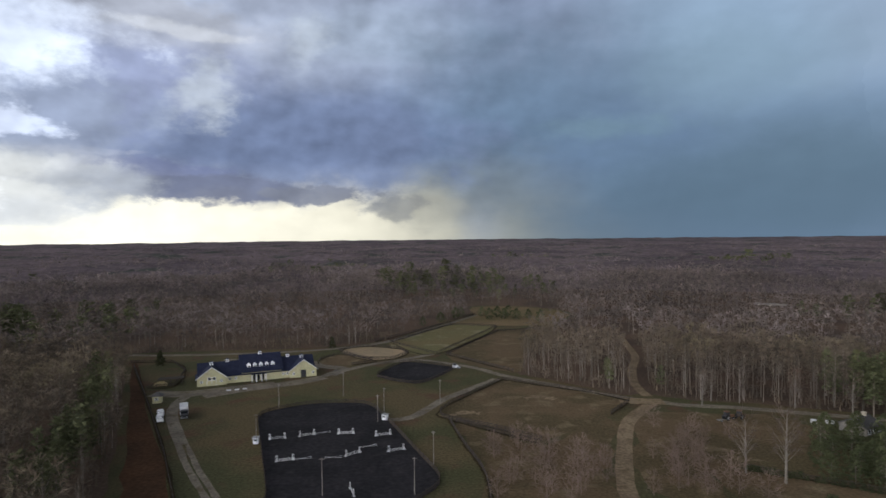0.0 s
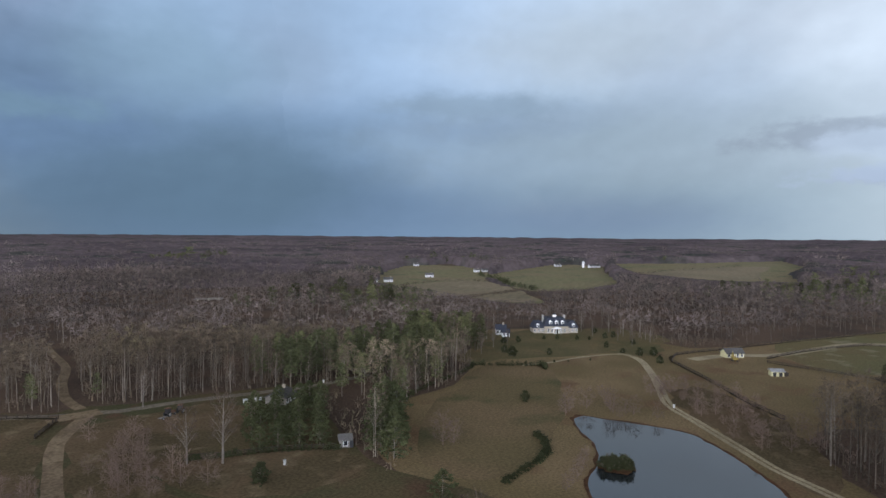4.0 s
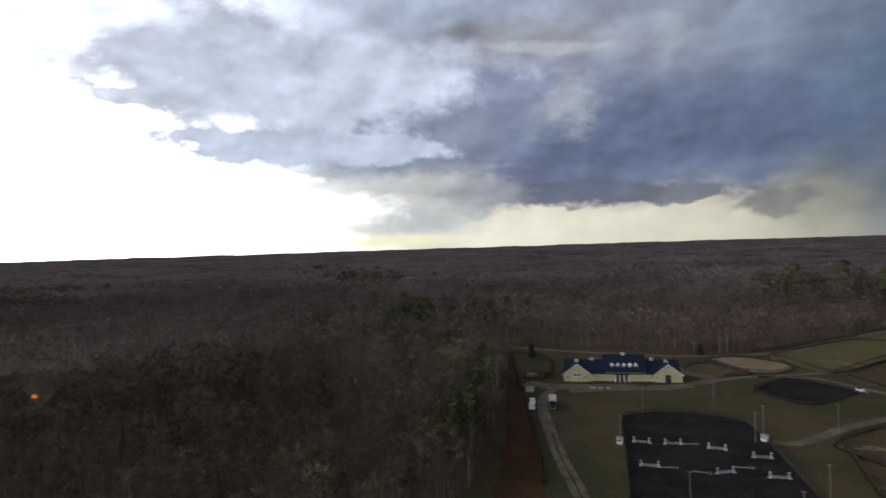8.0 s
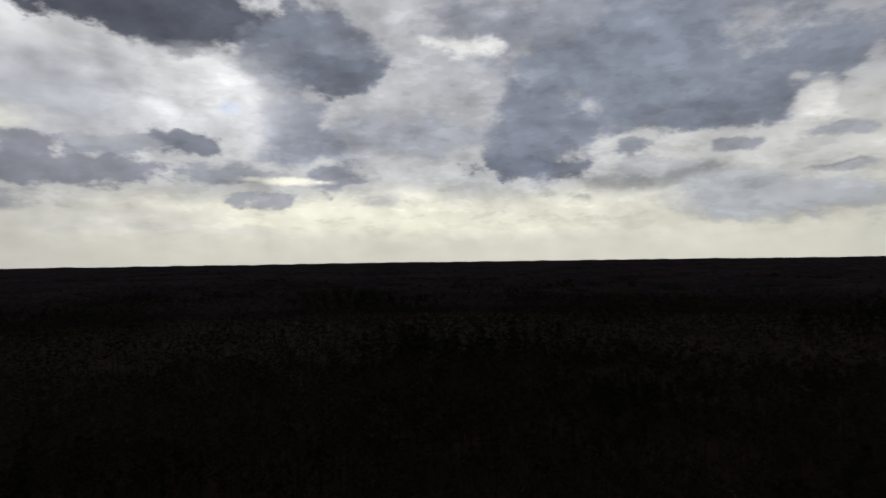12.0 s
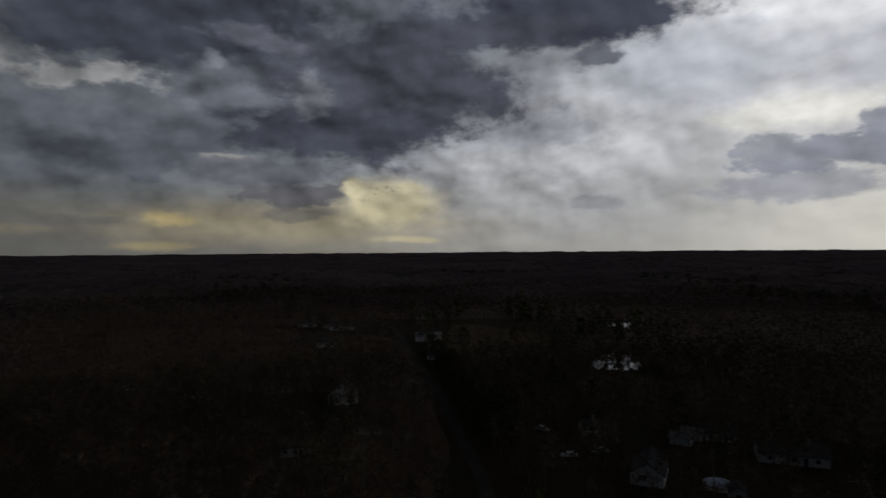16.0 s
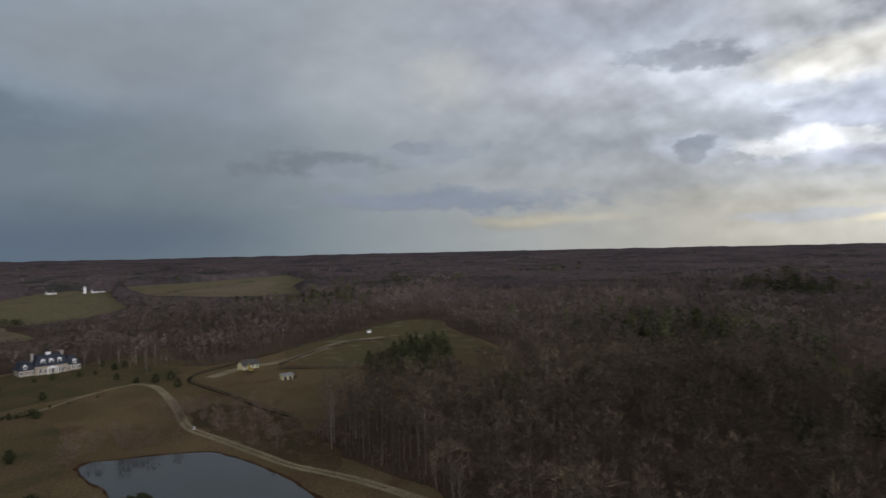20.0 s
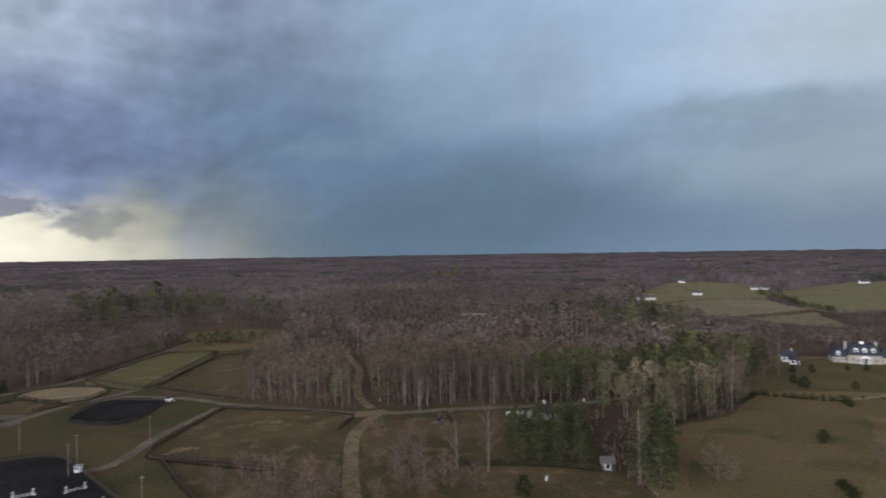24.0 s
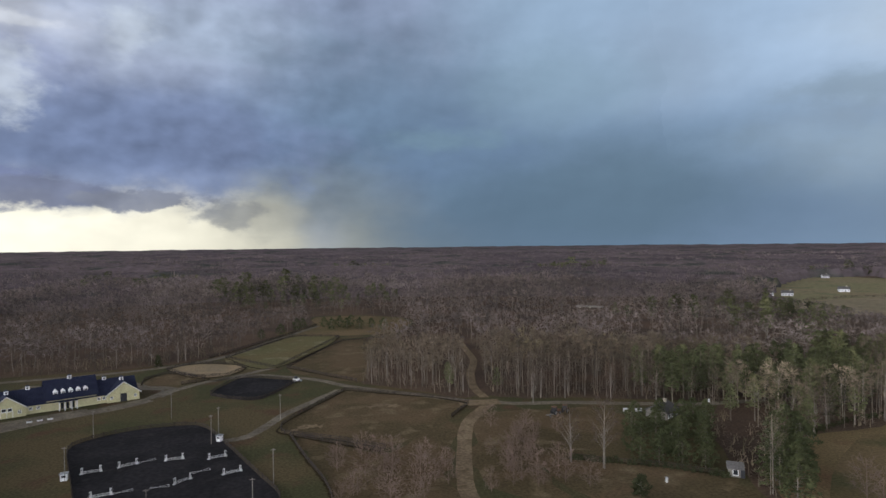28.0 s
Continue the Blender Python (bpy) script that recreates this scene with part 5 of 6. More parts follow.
def cupola(parent, x, y, z):
    bm = boxes(((0, 0, 0.35), (1.1, 1.1, 0.9)), ((0, 0, 0.82), (1.35, 1.35, 0.12)), ((0, 0, -0.08), (1.3, 1.3, 0.16)))
    c = part("cupola", bm, WHITE, parent, "small white roof cupola")
    c.matrix_basis = pose(x, y, z)
    bm = bmesh.new()
    bmesh.ops.create_cone(bm, cap_ends=True, segments=4, radius1=0.95, radius2=0.05, depth=0.6, matrix=pose(0, 0, 1.16, 0, 0, 45))
    part("cap", bm, SLATE, c)
    for s in (-1, 1):
        part("louvre", boxes(((0, s * 0.56, 0.35), (0.6, 0.04, 0.6))), GLASS, c)


def dormer(parent, x, y, z, w=1.25, h=1.5, depth=2.6):
    bm = bmesh.new()
    gable_block(bm, w / 2, depth, h, h + 0.55, Matrix.Identity(4))
    d = part("dormer", bm, WHITE, parent, "white gabled dormer")
    d.matrix_basis = pose(x, y, z)
    bm = bmesh.new()
    gable_roof(bm, w / 2, depth, h, h + 0.55, Matrix.Identity(4), over=0.14, th=0.09)
    part("dormer_roof", bm, WHITE, d)
    for s in (-1, 1):
        part("pane", boxes(((s * w * 0.2, -0.02, h * 0.5), (w * 0.3, 0.05, h * 0.72))), GLASS, d)


barn = thing("stable_barn", -71.6, 231.4, 22.8, "long pale yellow stable barn with dark navy roofs and white cupolas", "barn")
bm = bmesh.new()
for sx in (-17.0, 17.0):
    gable_block(bm, 5.15, 8.0, 3.05, 6.9, Matrix.Translation((sx, 0, 0)))
gable_block(bm, 6.5, 43.0, 3.1, 7.1, pose(-21.5, 8.0, 0, 0, 0, -90))
gable_block(bm, 6.9, 15.0, 4.2, 9.2, pose(-6.2, 8.2, 0, 0, 0, -90))
wall_barn = part("wall", bm, CREAM, barn)
for sx in (-17.0, 17.0):
    bm = bmesh.new()
    gable_roof(bm, 5.2, 8.0, 3.1, 7.0, Matrix.Translation((sx, 0, 0)), over=0.55)
    part("wing_roof", bm, NAVY, barn)
    for s in (-1, 1):  # white rake boards on the gable
        bm = bmesh.new()
        a, b = Vector((sx + s * 5.75, -0.62, 2.72)), Vector((sx, -0.62, 7.04))
        box(bm, (a + b) / 2, ((b - a).length, 0.1, 0.18), 0, 0, (0, math.degrees(math.atan2(-(b - a).z, (b - a).x))))
        part("rake_board", bm, WHITE, barn)
bm = bmesh.new()
gable_roof(bm, 6.5, 43.0, 3.1, 7.2, pose(-21.5, 8.0, 0, 0, 0, -90), over=0.5)
part("main_roof", bm, NAVY, barn)
bm = bmesh.new()
gable_roof(bm, 7.0, 15.0, 4.0, 9.2, pose(-6.2, 8.2, 0, 0, 0, -90), over=0.55)
part("centre_roof", bm, NAVY, barn)
for k in range(5):
    dormer(barn, -3.4 + k * 2.25, 2.6, 4.6)
for cx, cz in ((-17.0, 7.1), (-11.0, 7.2), (1.2, 9.25), (12.0, 7.2), (17.0, 7.1)):
    cupola(barn, cx, 8.0 if cz > 7.15 else 4.5, cz + 0.1)
for wx in (-20.6, -13.6, 13.2, 20.8):
    window(barn, wx, 0.0, 1.7, 0.7, 0.8)
for wx in (-10.5, -8.4, -5.2, 6.4, 9.4, 11.0):
    window(barn, wx, 1.5, 1.8, 0.8, 0.8)
for wx in (-17.8, -16.2):
    window(barn, wx, 0.0, 2.7, 1.1, 0.9, bars=False)
part("barn_door", boxes(((-17.8, -0.06, 1.0), (1.5, 0.1, 2.0))), CREAM, barn)
door = part("barn_door", boxes(((-16.2, -0.06, 1.0), (1.5, 0.1, 2.0))), CREAM, barn)
part("door_trim", boxes(((-17.0, -0.09, 1.05), (0.12, 0.12, 2.1)), ((-17.0, -0.09, 2.12), (3.3, 0.12, 0.14)), ((-18.6, -0.09, 1.05), (0.12, 0.12, 2.1)),
                        ((-15.4, -0.09, 1.05), (0.12, 0.12, 2.1))), WHITE, door)
# the wall is solid: a black panel stands for the doorway's shaded inside
door = part("open_doorway", boxes(((17.0, -0.03, 1.45), (2.1, 0.1, 2.9))), DARK, barn, "black panel for the shade inside the open doorway")
for s in (-1, 1):
    part("sliding_door", boxes(((17.0 + s * 1.75, -0.14, 1.45), (0.8, 0.1, 2.9)), bevel=0.02), CREAM, barn, "pale yellow sliding door")
porch = part("porch", boxes(((0.0, 0.3, 3.05), (5.6, 2.6, 0.24))), NAVY, barn, "flat-roofed white-columned porch")
for px in (-2.6, -1.0, 1.0, 2.6):
    part("column", boxes(((px, -0.8, 1.5), (0.26, 0.26, 3.0)), bevel=0.04), WHITE, porch)
for k in (-1.6, 0.0, 1.6):
    part("entry", boxes(((k, 1.2, 1.3), (0.85, 0.1, 2.2))), GLASS, porch)
part("entry_trim", boxes(((0, 1.14, 2.72), (5.2, 0.1, 0.2)), ((-0.8, 1.14, 1.4), (0.18, 0.1, 2.6)), ((0.8, 1.14, 1.4), (0.18, 0.1, 2.6)), ((-2.4, 1.14, 1.4), (0.2, 0.1, 2.6)),
                         ((2.4, 1.14, 1.4), (0.2, 0.1, 2.6))), WHITE, porch)

mansion = thing("mansion", 297, 167.5, -45.0, "large stone mansion with slate mansard roofs and white dormers", "house")
part("wall", boxes(((0, 5, 2.1), (13.5, 11, 4.2))), STONE, mansion)
for s in (-1, 1):
    part("wing_wall", boxes(((s * 9.6, 5.5, 1.45), (6.0, 8.5, 2.9))), STONE, mansion, "pale side wing")


def hip_roof(parent, name, cx, cy, w, d, z0, z1, inset, mat):
    bm = bmesh.new()
    o = 0.5
    a = [bm.verts.new((cx + sx * (w / 2 + o), cy + sy * (d / 2 + o), z0)) for sx, sy in ((-1, -1), (1, -1), (1, 1), (-1, 1))]
    b = [bm.verts.new((cx + sx * (w / 2 - inset), cy + sy * (d / 2 - inset), z1)) for sx, sy in ((-1, -1), (1, -1), (1, 1), (-1, 1))]
    for i in range(4):
        bm.faces.new((a[i], a[(i + 1) % 4], b[(i + 1) % 4], b[i]))
    bm.faces.new(b)
    bm.faces.new(a[::-1])
    return part(name, bm, mat, parent)


hip_roof(mansion, "roof", 0, 5, 13.5, 11, 4.1, 8.6, 2.0, SLATE)
for s in (-1, 1):
    hip_roof(mansion, "wing_roof", s * 9.6, 5.5, 6.0, 8.5, 2.85, 6.6, 1.4, SLATE)
    dormer(mansion, s * 10.2, 1.0, 3.4, w=1.4, h=1.5, depth=2.2)
    for k in (-2.2, 0, 2.2):
        window(mansion, s * 9.6 + k, 1.25, 1.5, 0.9, 1.5)
    c = part("chimney", boxes(((s * 6.2, 6.5, 7.4), (0.8, 1.2, 3.8)), ((s * 6.2, 6.5, 9.35), (1.0, 1.4, 0.3))), PALE_STONE, mansion)
for k in (-3.4, 0.0, 3.4):
    dormer(mansion, k, -0.35, 5.0, w=1.6, h=1.8, depth=2.8)
for k in (-4.6, -2.6, 2.6, 4.6):
    window(mansion, k, -0.5, 1.7, 1.0, 1.9)
cup = part("cupola", boxes(((0, 5, 9.2), (1.6, 1.6, 1.4)), ((0, 5, 9.95), (1.9, 1.9, 0.16))), WHITE, mansion, "white central cupola")
bm = bmesh.new()
bmesh.ops.create_cone(bm, cap_ends=True, segments=8, radius1=1.3, radius2=0.1, depth=0.8, matrix=pose(0, 5, 10.4))
part("cap", bm, SLATE, cup)
bm = bmesh.new()
gable_block(bm, 2.2, 2.0, 0.25, 1.1, Matrix.Translation((0, -2.4, 2.9)))
portico = part("portico", bm, WHITE, mansion, "white pedimented portico")
for k in (-2.0, -0.8, 0.8, 2.0):
    part("column", tube(bmesh.new(), (k, -2.1, 0), (k, -2.1, 2.9), 0.17, 0.14, 10), WHITE, portico)
part("door", boxes(((0, -0.55, 1.3), (1.5, 0.12, 2.6)), bevel=0.03), GLASS, mansion)


def house(name, x, y, turn, w, d, eave, ridge, wall_mat, roof_mat, label, windows=3, chimney=True, category="house", group="", along=True):
    """A plain gabled house; its long side faces -y before the turn."""
    h = thing(name, x, y, turn, label, category, group)
    m = pose(-w / 2, d / 2, 0, 0, 0, -90) if along else pose(0, 0, 0)
    half, length = (d / 2, w) if along else (w / 2, d)
    bm = bmesh.new()
    gable_block(bm, half, length, eave, ridge, m)
    part("wall", bm, wall_mat, h)
    bm = bmesh.new()
    gable_roof(bm, half, length, eave, ridge, m)
    part("roof", bm, roof_mat, h)
    for i in range(windows):
        window(h, -w / 2 + w * (i + 0.5) / windows, 0.0, eave * 0.55, 1.0, 1.2, bars=False)
    if windows:
        part("door", boxes(((w * 0.5 / windows, -0.05, 1.0), (0.95, 0.1, 2.0))), DARK, h)
    if chimney:
        part("chimney", boxes(((w * 0.25, d * 0.5, ridge + 0.2), (0.8, 0.8, 1.8)), ((w * 0.25, d * 0.5, ridge + 1.1), (1.0, 1.0, 0.18))), STONE, h)
    return h


house("cottage", 272, 187.5, -48, 5.5, 5, 3.0, 5.4, WHITE, SLATE, "small white cottage beside the mansion", 3)
house("cottage", 268.5, 182, -48, 4, 4, 2.4, 3.8, WHITE, SLATE, "white outbuilding near the mansion", 2, False)
house("field_barn", 292.5, 73.5, -42, 8.4, 5, 2.2, 3.9, CREAM, SHINGLE, "pale yellow field barn with a grey-brown roof", 4, False, "barn")
h = house("run_in_shed", 265, 51, -57, 4.6, 3.2, 2.0, 2.7, CREAM, BROWN_METAL, "small cream run-in shed with dark openings", 0, False, "shed")
# black panels on the solid wall stand for the shade in its openings
for k in (-1.2, 1.1):
    part("opening", boxes(((k, -0.04, 0.8), (1.2, 0.1, 1.6))), DARK, h)
part("lean_to", boxes(((3.2, 1.6, 0.7), (1.8, 2.6, 1.4))), FENCE, h, "dark lean-to")
house("garden_shed", 101, 117.5, -38, 3.0, 2.8, 2.2, 3.1, POLE, SHINGLE, "little grey garden shed by the pines", 1, False, "shed")
house("run_in_shed", 409, 24, -70, 2.4, 1.8, 1.5, 2.0, WHITE, BROWN_METAL, "tiny white shelter on the hill pasture", 0, False, "shed")
b = thing("entrance_booth", -96.8, 201, 10, "small cream booth with a brown hipped roof", "booth")
part("wall", boxes(((0, 1.4, 1.2), (2.6, 2.6, 2.4))), CREAM, b)
hip_roof(b, "roof", 0, 1.4, 2.6, 2.6, 2.4, 3.7, 1.2, SHINGLE)
window(b, 0, 0.1, 1.5, 0.9, 0.8)
house("farm_cottage", 117, 163, 30, 8, 7, 2.2, 3.9, POLE, SHINGLE, "low farm cottage with a dark roof half hidden by pines", 3, True)
for k, (x, y, t, w) in enumerate(((110, 171, 10, 1.8), (106, 172, -25, 1.5))):
    ob = thing("farm_trailer", x, y, t, "white stored trailer by the road", "trailer", "stored trailers")
    part("body", boxes(((0, 0, 0.95), (w, 1.5, 1.1)), bevel=0.1), JUMP_WHITE, ob)
    for s in (-1, 1):
        part("wheel", tube(bmesh.new(), (0.4, s * 0.95, 0.35), (0.4, s * 0.75, 0.35), 0.35, 0.35, 10), RUBBER, ob)
# far farms and houses
for x, y, t, w, d in ((657, 727, 30, 13, 8), (482, 488, -40, 15, 8), (470, 497, -40, 9, 6), (572, 505, -42, 15, 10), (904, 738, -30, 18, 9), (982, 706, -30, 16, 9), (714, 517, -35, 24, 8),
                      (700, 526, -35, 12, 7), (930, 522, -30, 18, 7), (948, 462, -30, 30, 8), (653, 885, -30, 16, 9), (670, 905, -10, 12, 8), (685, 709, -30, 14, 8), (540, 910, 0, 16, 9),
                      (520, 930, 20, 12, 8), (-592, 386, 50, 18, 10), (-575, 395, 50, 10, 8), (1062, 560, 0, 12, 7), (760, 700, -20, 13, 8)):
    house("farmhouse", x, y, t, w * 0.68, d * 0.75, 3.0, 5.2, SIDING, SHINGLE, "white far farmhouse with a grey roof", 4, True, group="far farmhouses")
silo = thing("silo", 936, 478, 0, "tall pale grain silo beside a far barn", "silo")
part("shaft", tube(bmesh.new(), (0, 0, 0), (0, 0, 9.5), 2.0, 2.0, 20), SIDING, silo)
bm = bmesh.new()
bmesh.ops.create_uvsphere(bm, u_segments=20, v_segments=10, radius=2.05, matrix=pose(0, 0, 9.5))
part("dome", bm, BROWN_METAL, silo)
bridge = thing("bridge", 249, 458, -37, "grey road bridge among bare trees", "bridge")
part("deck", boxes(((0, 0, 1.0), (22, 5, 0.6))), POLE, bridge)
for s in (-1, 1):
    part("parapet", boxes(((0, s * 2.4, 1.6), (22, 0.3, 0.6))), POLE, bridge)
for k in (-8, 0, 8):
    part("pier", boxes(((k, 0, 0.35), (1.2, 4.4, 0.7))), STONE, bridge)
# village to the south
for x, y, t, w, d, e, r in ((180, -417, 200, 13, 7, 2.8, 5), (160, -411, 200, 10, 7, 3, 5.5), (148, -404, 200, 17, 6, 2.6, 4.2), (104, -477, 190, 14, 8, 3.2, 6.5), (106, -220, 205, 12, 7, 2.8, 5.5),
                            (79, -176, 200, 5, 4, 2.3, 3.6), (56, -174, 195, 9, 6, 2.6, 4.6), (-59, -166, 170, 16, 8, 2.7, 4.8), (-10, -186, 190, 5, 4, 2.2, 3.4), (-46, -183, 170, 8, 5, 2.4, 4),
                            (130, -330, 200, 11, 7, 2.8, 5.4), (60, -300, 195, 8, 6, 2.6, 4.6), (24, -222, 190, 5, 3.6, 2.2, 3.2)):
    house("village_house", x, y, t, w, d, e, r, SIDING, SHINGLE, "pale village house with a grey shingle roof", 3, True, group="village houses")
for x, y, t, w, d in ((170, -215, 215, 9, 6), (134, -207, 205, 8, 6), (69, -152, 200, 8, 6)):
    house("village_house", x, y, t, w, d, 2.7, 4.9, SIDING, SHINGLE, "pale house half hidden among bare trees", 3, True, group="village houses")
house("village_house", 75, -206, 205, 10, 12, 4.6, 8.0, SIDING, SHINGLE, "tall white gabled village house", 2, True, group="village houses", along=False)
h = house("village_house", -20.5, -146, 166, 7.5, 13, 2.9, 5.4, WHITE, SLATE, "white gabled house with dark shutters and a slate roof", 0, False, group="village houses", along=False)
window(h, -1.0, 0, 1.9, 0.9, 1.2)
for s in (-1.75, -0.25):
    part("shutter", boxes(((s, -0.06, 1.9), (0.4, 0.06, 1.3))), DARK, h, "dark shutter")
h = house("garden_shed", -38.5, -139, 172, 3.4, 4.2, 2.4, 3.6, SIDING, SLATE, "small white garden shed with a dark roof", 0, False, "shed", along=False)
part("door", boxes(((0, -0.06, 1.0), (1.4, 0.1, 2.0)), bevel=0.02), DARK, h)
p = thing("swimming_pool", -36.5, -148, 0, "round pool with a pale blue cover", "pool")
part("wall", tube(bmesh.new(), (0, 0, 0), (0, 0, 1.2), 3.2, 3.2, 24), SIDING, p)
part("cover", tube(bmesh.new(), (0, 0, 1.2), (0, 0, 1.28), 3.25, 3.1, 24), BLUE_TARP, p)
house("metal_barn", 76, -360, 197, 16, 9, 3.2, 5.0, SIDING, BROWN_METAL, "long pale barn with a metal roof", 0, False, "barn")
for x, y in ((-34, -178), (-38, -183)):
    house("garden_shed", x, y, 160, 5.5, 4, 2.2, 3.2, SIDING, BROWN_METAL, "low shed with a pale metal roof", 0, False, "shed")
sheet("water_village_pond", [(-18, -288), (-30, -284), (-40, -292), (-38, -320), (-28, -330), (-18, -312)], 0.12, WATER, "pale pond among bare trees", "water", rough=0.4)
sheet("water_far_pond", [(-36, -446), (-52, -444), (-62, -456), (-50, -468), (-38, -462)], 0.12, WATER, "far pond among bare trees", "water", rough=0.4)

house("village_house", -294, 110, 110, 11, 7, 2.8, 5.2, SIDING, SHINGLE, "pale house in a gap of the woods", 3, True, group="village houses")
fire = thing("bonfire", -262.5, 106.4, 0, "small orange bonfire in a gap of the woods", "bonfire")
bm = bmesh.new()
for k in range(6):
    tube(bm, (math.cos(k) * 1.0, math.sin(k) * 1.0, 0.1), (-math.cos(k) * 0.3, -math.sin(k) * 0.3, 0.8), 0.12, 0.1, 6)
part("logs", bm, FENCE, fire)
bm = bmesh.new()
for k in range(5):
    tube(bm, (math.cos(k * 1.3) * 0.5, math.sin(k * 1.3) * 0.5, 0.5), (math.cos(k * 1.3) * 0.2, math.sin(k * 1.3) * 0.2, 1.9 + 0.4 * math.sin(k * 2.1)), 0.5, 0.02, 6)
FLAME = bpy.data.materials.new("flame")
FLAME.use_nodes = True
bsdf = FLAME.node_tree.nodes["Principled BSDF"]
bsdf.inputs["Base Color"].default_value = (0.8, 0.2, 0.03, 1)
bsdf.inputs["Emission Color"].default_value, bsdf.inputs["Emission Strength"].default_value = (1.0, 0.25, 0.03, 1), 0.9
part("flames", bm, FLAME, fire, "orange flames")

# ---- fences ----
bm = boxes(((0, 0, 0.7), (0.16, 0.16, 1.45)))
box(bm, (0, 0, 1.44), (0.2, 0.2, 0.05))
post_mesh = bpy.data.meshes.new("post")
bm.to_mesh(post_mesh)
bm.free()
post_mesh.materials.append(FENCE)


rail_mesh = bpy.data.meshes.new("rail")
bm = boxes(((0, 0, 0), (1, 1, 1)))
bm.to_mesh(rail_mesh)
bm.free()
rail_mesh.materials.append(FENCE)


def fence(pts, label, name="paddock_fence", closed=False, spacing=3.0, heights=(0.5, 0.9, 1.3), curved=False, board=0.17):
    """Posts at even steps, with boards from post to post."""
    line = [np.array(p, float) for p in (pts + pts[:1] if closed and not curved else pts)]
    if curved:
        line = curve_through(pts, closed, 6)
        line = line + line[:1] if closed else line
    ob = thing(name, *line[0], 0, label, "fence")
    if name == "paddock_fence":
        strip("fence_verge", line, 1.05, 0.155, VERGE, "dark dead grass along a paddock fence", "grass", rough=0.3, step=5)
    seg = [math.hypot(*(b - a)) for a, b in zip(line, line[1:])]
    total = sum(seg)
    n = max(1, round(total / spacing))
    places = []
    for k in range(n + 1):
        s, i = total * k / n, 0
        while i < len(seg) - 1 and s > seg[i]:
            s -= seg[i]
            i += 1
        places.append(line[i] + (line[i + 1] - line[i]) * min(1.0, s / seg[i]) - line[0])
    for p in places[:n if closed else n + 1]:
        share("post", post_mesh, ob, pose(*p, 0, 0, 0, random.uniform(0, 20)))
    for z in heights:
        for a, b in zip(places, places[1:]):
            d = b - a
            share("rail", rail_mesh, ob, pose(*((a + b) / 2), z + random.uniform(-0.02, 0.02), 0, random.uniform(-0.4, 0.4), math.degrees(math.atan2(d[1], d[0]))) @ Matrix.Diagonal((math.hypot(*d), 0.06, board, 1)))
    return ob


fence(ARENA, "low dark-brown arena fence", "arena_fence", True, 3.2, (0.25, 0.7, 1.1), True)
fence(RING, "low dark-brown ring fence", "arena_fence", True, 3.2, (0.25, 0.7, 1.1), True)
fence([(22, 229.5), (2.5, 198), (-1.5, 189), (-1, 182), (15, 170.5), (26, 160.5)], "dark-brown board fence round a paddock")
fence([(22, 229.5), (36, 219.5), (52, 208.5), (61, 198)], "dark-brown board fence along the lane")
fence([(60, 196), (51, 183.5)], "dark-brown board fence near the fork")
fence([(1.3, 179.3), (4.8, 159.5), (8.3, 143.5), (9.5, 133.4), (9.4, 120)], "dark-brown board fence south of the arena", curved=True)
fence([(1.3, 179.3), (14, 168), (25, 158)], "dark-brown board fence of the lower paddock")
fence([(-28, 314), (5, 375.5), (32, 365), (-4, 281), (-28, 314)], "dark-brown board fence round the green paddock")
fence([(1, 280), (31, 347), (62, 355)], "dark-brown board fence of the upper paddock")
fence([(1, 280), (14, 262), (28, 243)], "dark-brown board fence of the upper paddock")
fence([(-51, 292), (-41, 303), (-23, 296), (-17, 284), (-23.5, 271), (-37, 271), (-51, 292)], "dark-brown board fence round the sand ring")
fence([(-55, 262), (-56, 272), (-49, 283), (-31.5, 268.5), (-32.5, 263), (-40, 259)], "dark-brown board fence of a small paddock")
fence([(-36, 316), (-8, 364), (22, 424)], "dark-brown board fence along the wood edge", spacing=4.0)
fence([(-140, 268), (-121, 268), (-108, 250), (-101, 224), (-110, 222)], "dark-brown board fence beside the barn yard")
fence([(-134, 259), (-105, 210), (-72.5, 154), (-57, 125)], "dark fence along the dirt strip", spacing=4.0)
fence([(264, 92), (238, 68.5), (215, 49.5), (203, 37)], "dark-brown board fence below the field barn", spacing=3.6)
fence([(264, 92), (280, 96), (310, 83)], "dark-brown board fence of the upper field", spacing=3.6)
fence([(300, 62), (332, 52), (371, 32), (372, 10)], "dark-brown board fence on the hill pasture", spacing=4.0)
fence([(290, 60), (282, 14), (249, 18)], "dark-brown board fence of the lower pasture", spacing=4.0)
fence([(312, 82), (349, 66), (409, 37), (468, 9)], "dark-brown board fence along the hill woods", spacing=4.5)
fence([(70, 140), (77, 135), (89, 128), (99, 119)], "dark-brown board fence behind the lawn")

# ---- riding arena things ----


def show_jump(x, y, turn, label):
    j = thing("show_jump", x, y, turn, label, "jump", "jumps in the arena", z=0.13)
    for s in (-1, 1):
        bm = boxes(((s * 2.05, 0, 0.76), (0.4, 0.1, 1.5)), ((s * 2.1, 0, 0.08), (0.7, 0.5, 0.16)), ((s * 1.78, 0, 0.8), (0.1, 0.12, 1.6)), bevel=0.02)
        w = part("wing", bm, JUMP_WHITE, j)
        part("slot", boxes(((s * 2.1, -0.07, 1.0), (0.22, 0.04, 0.5))), DARK, w)
    for z in (0.35, 0.6):
        part("rail", tube(bmesh.new(), (-1.75, 0, z), (1.75, 0, z), 0.05, 0.05, 8), JUMP_WHITE, j)
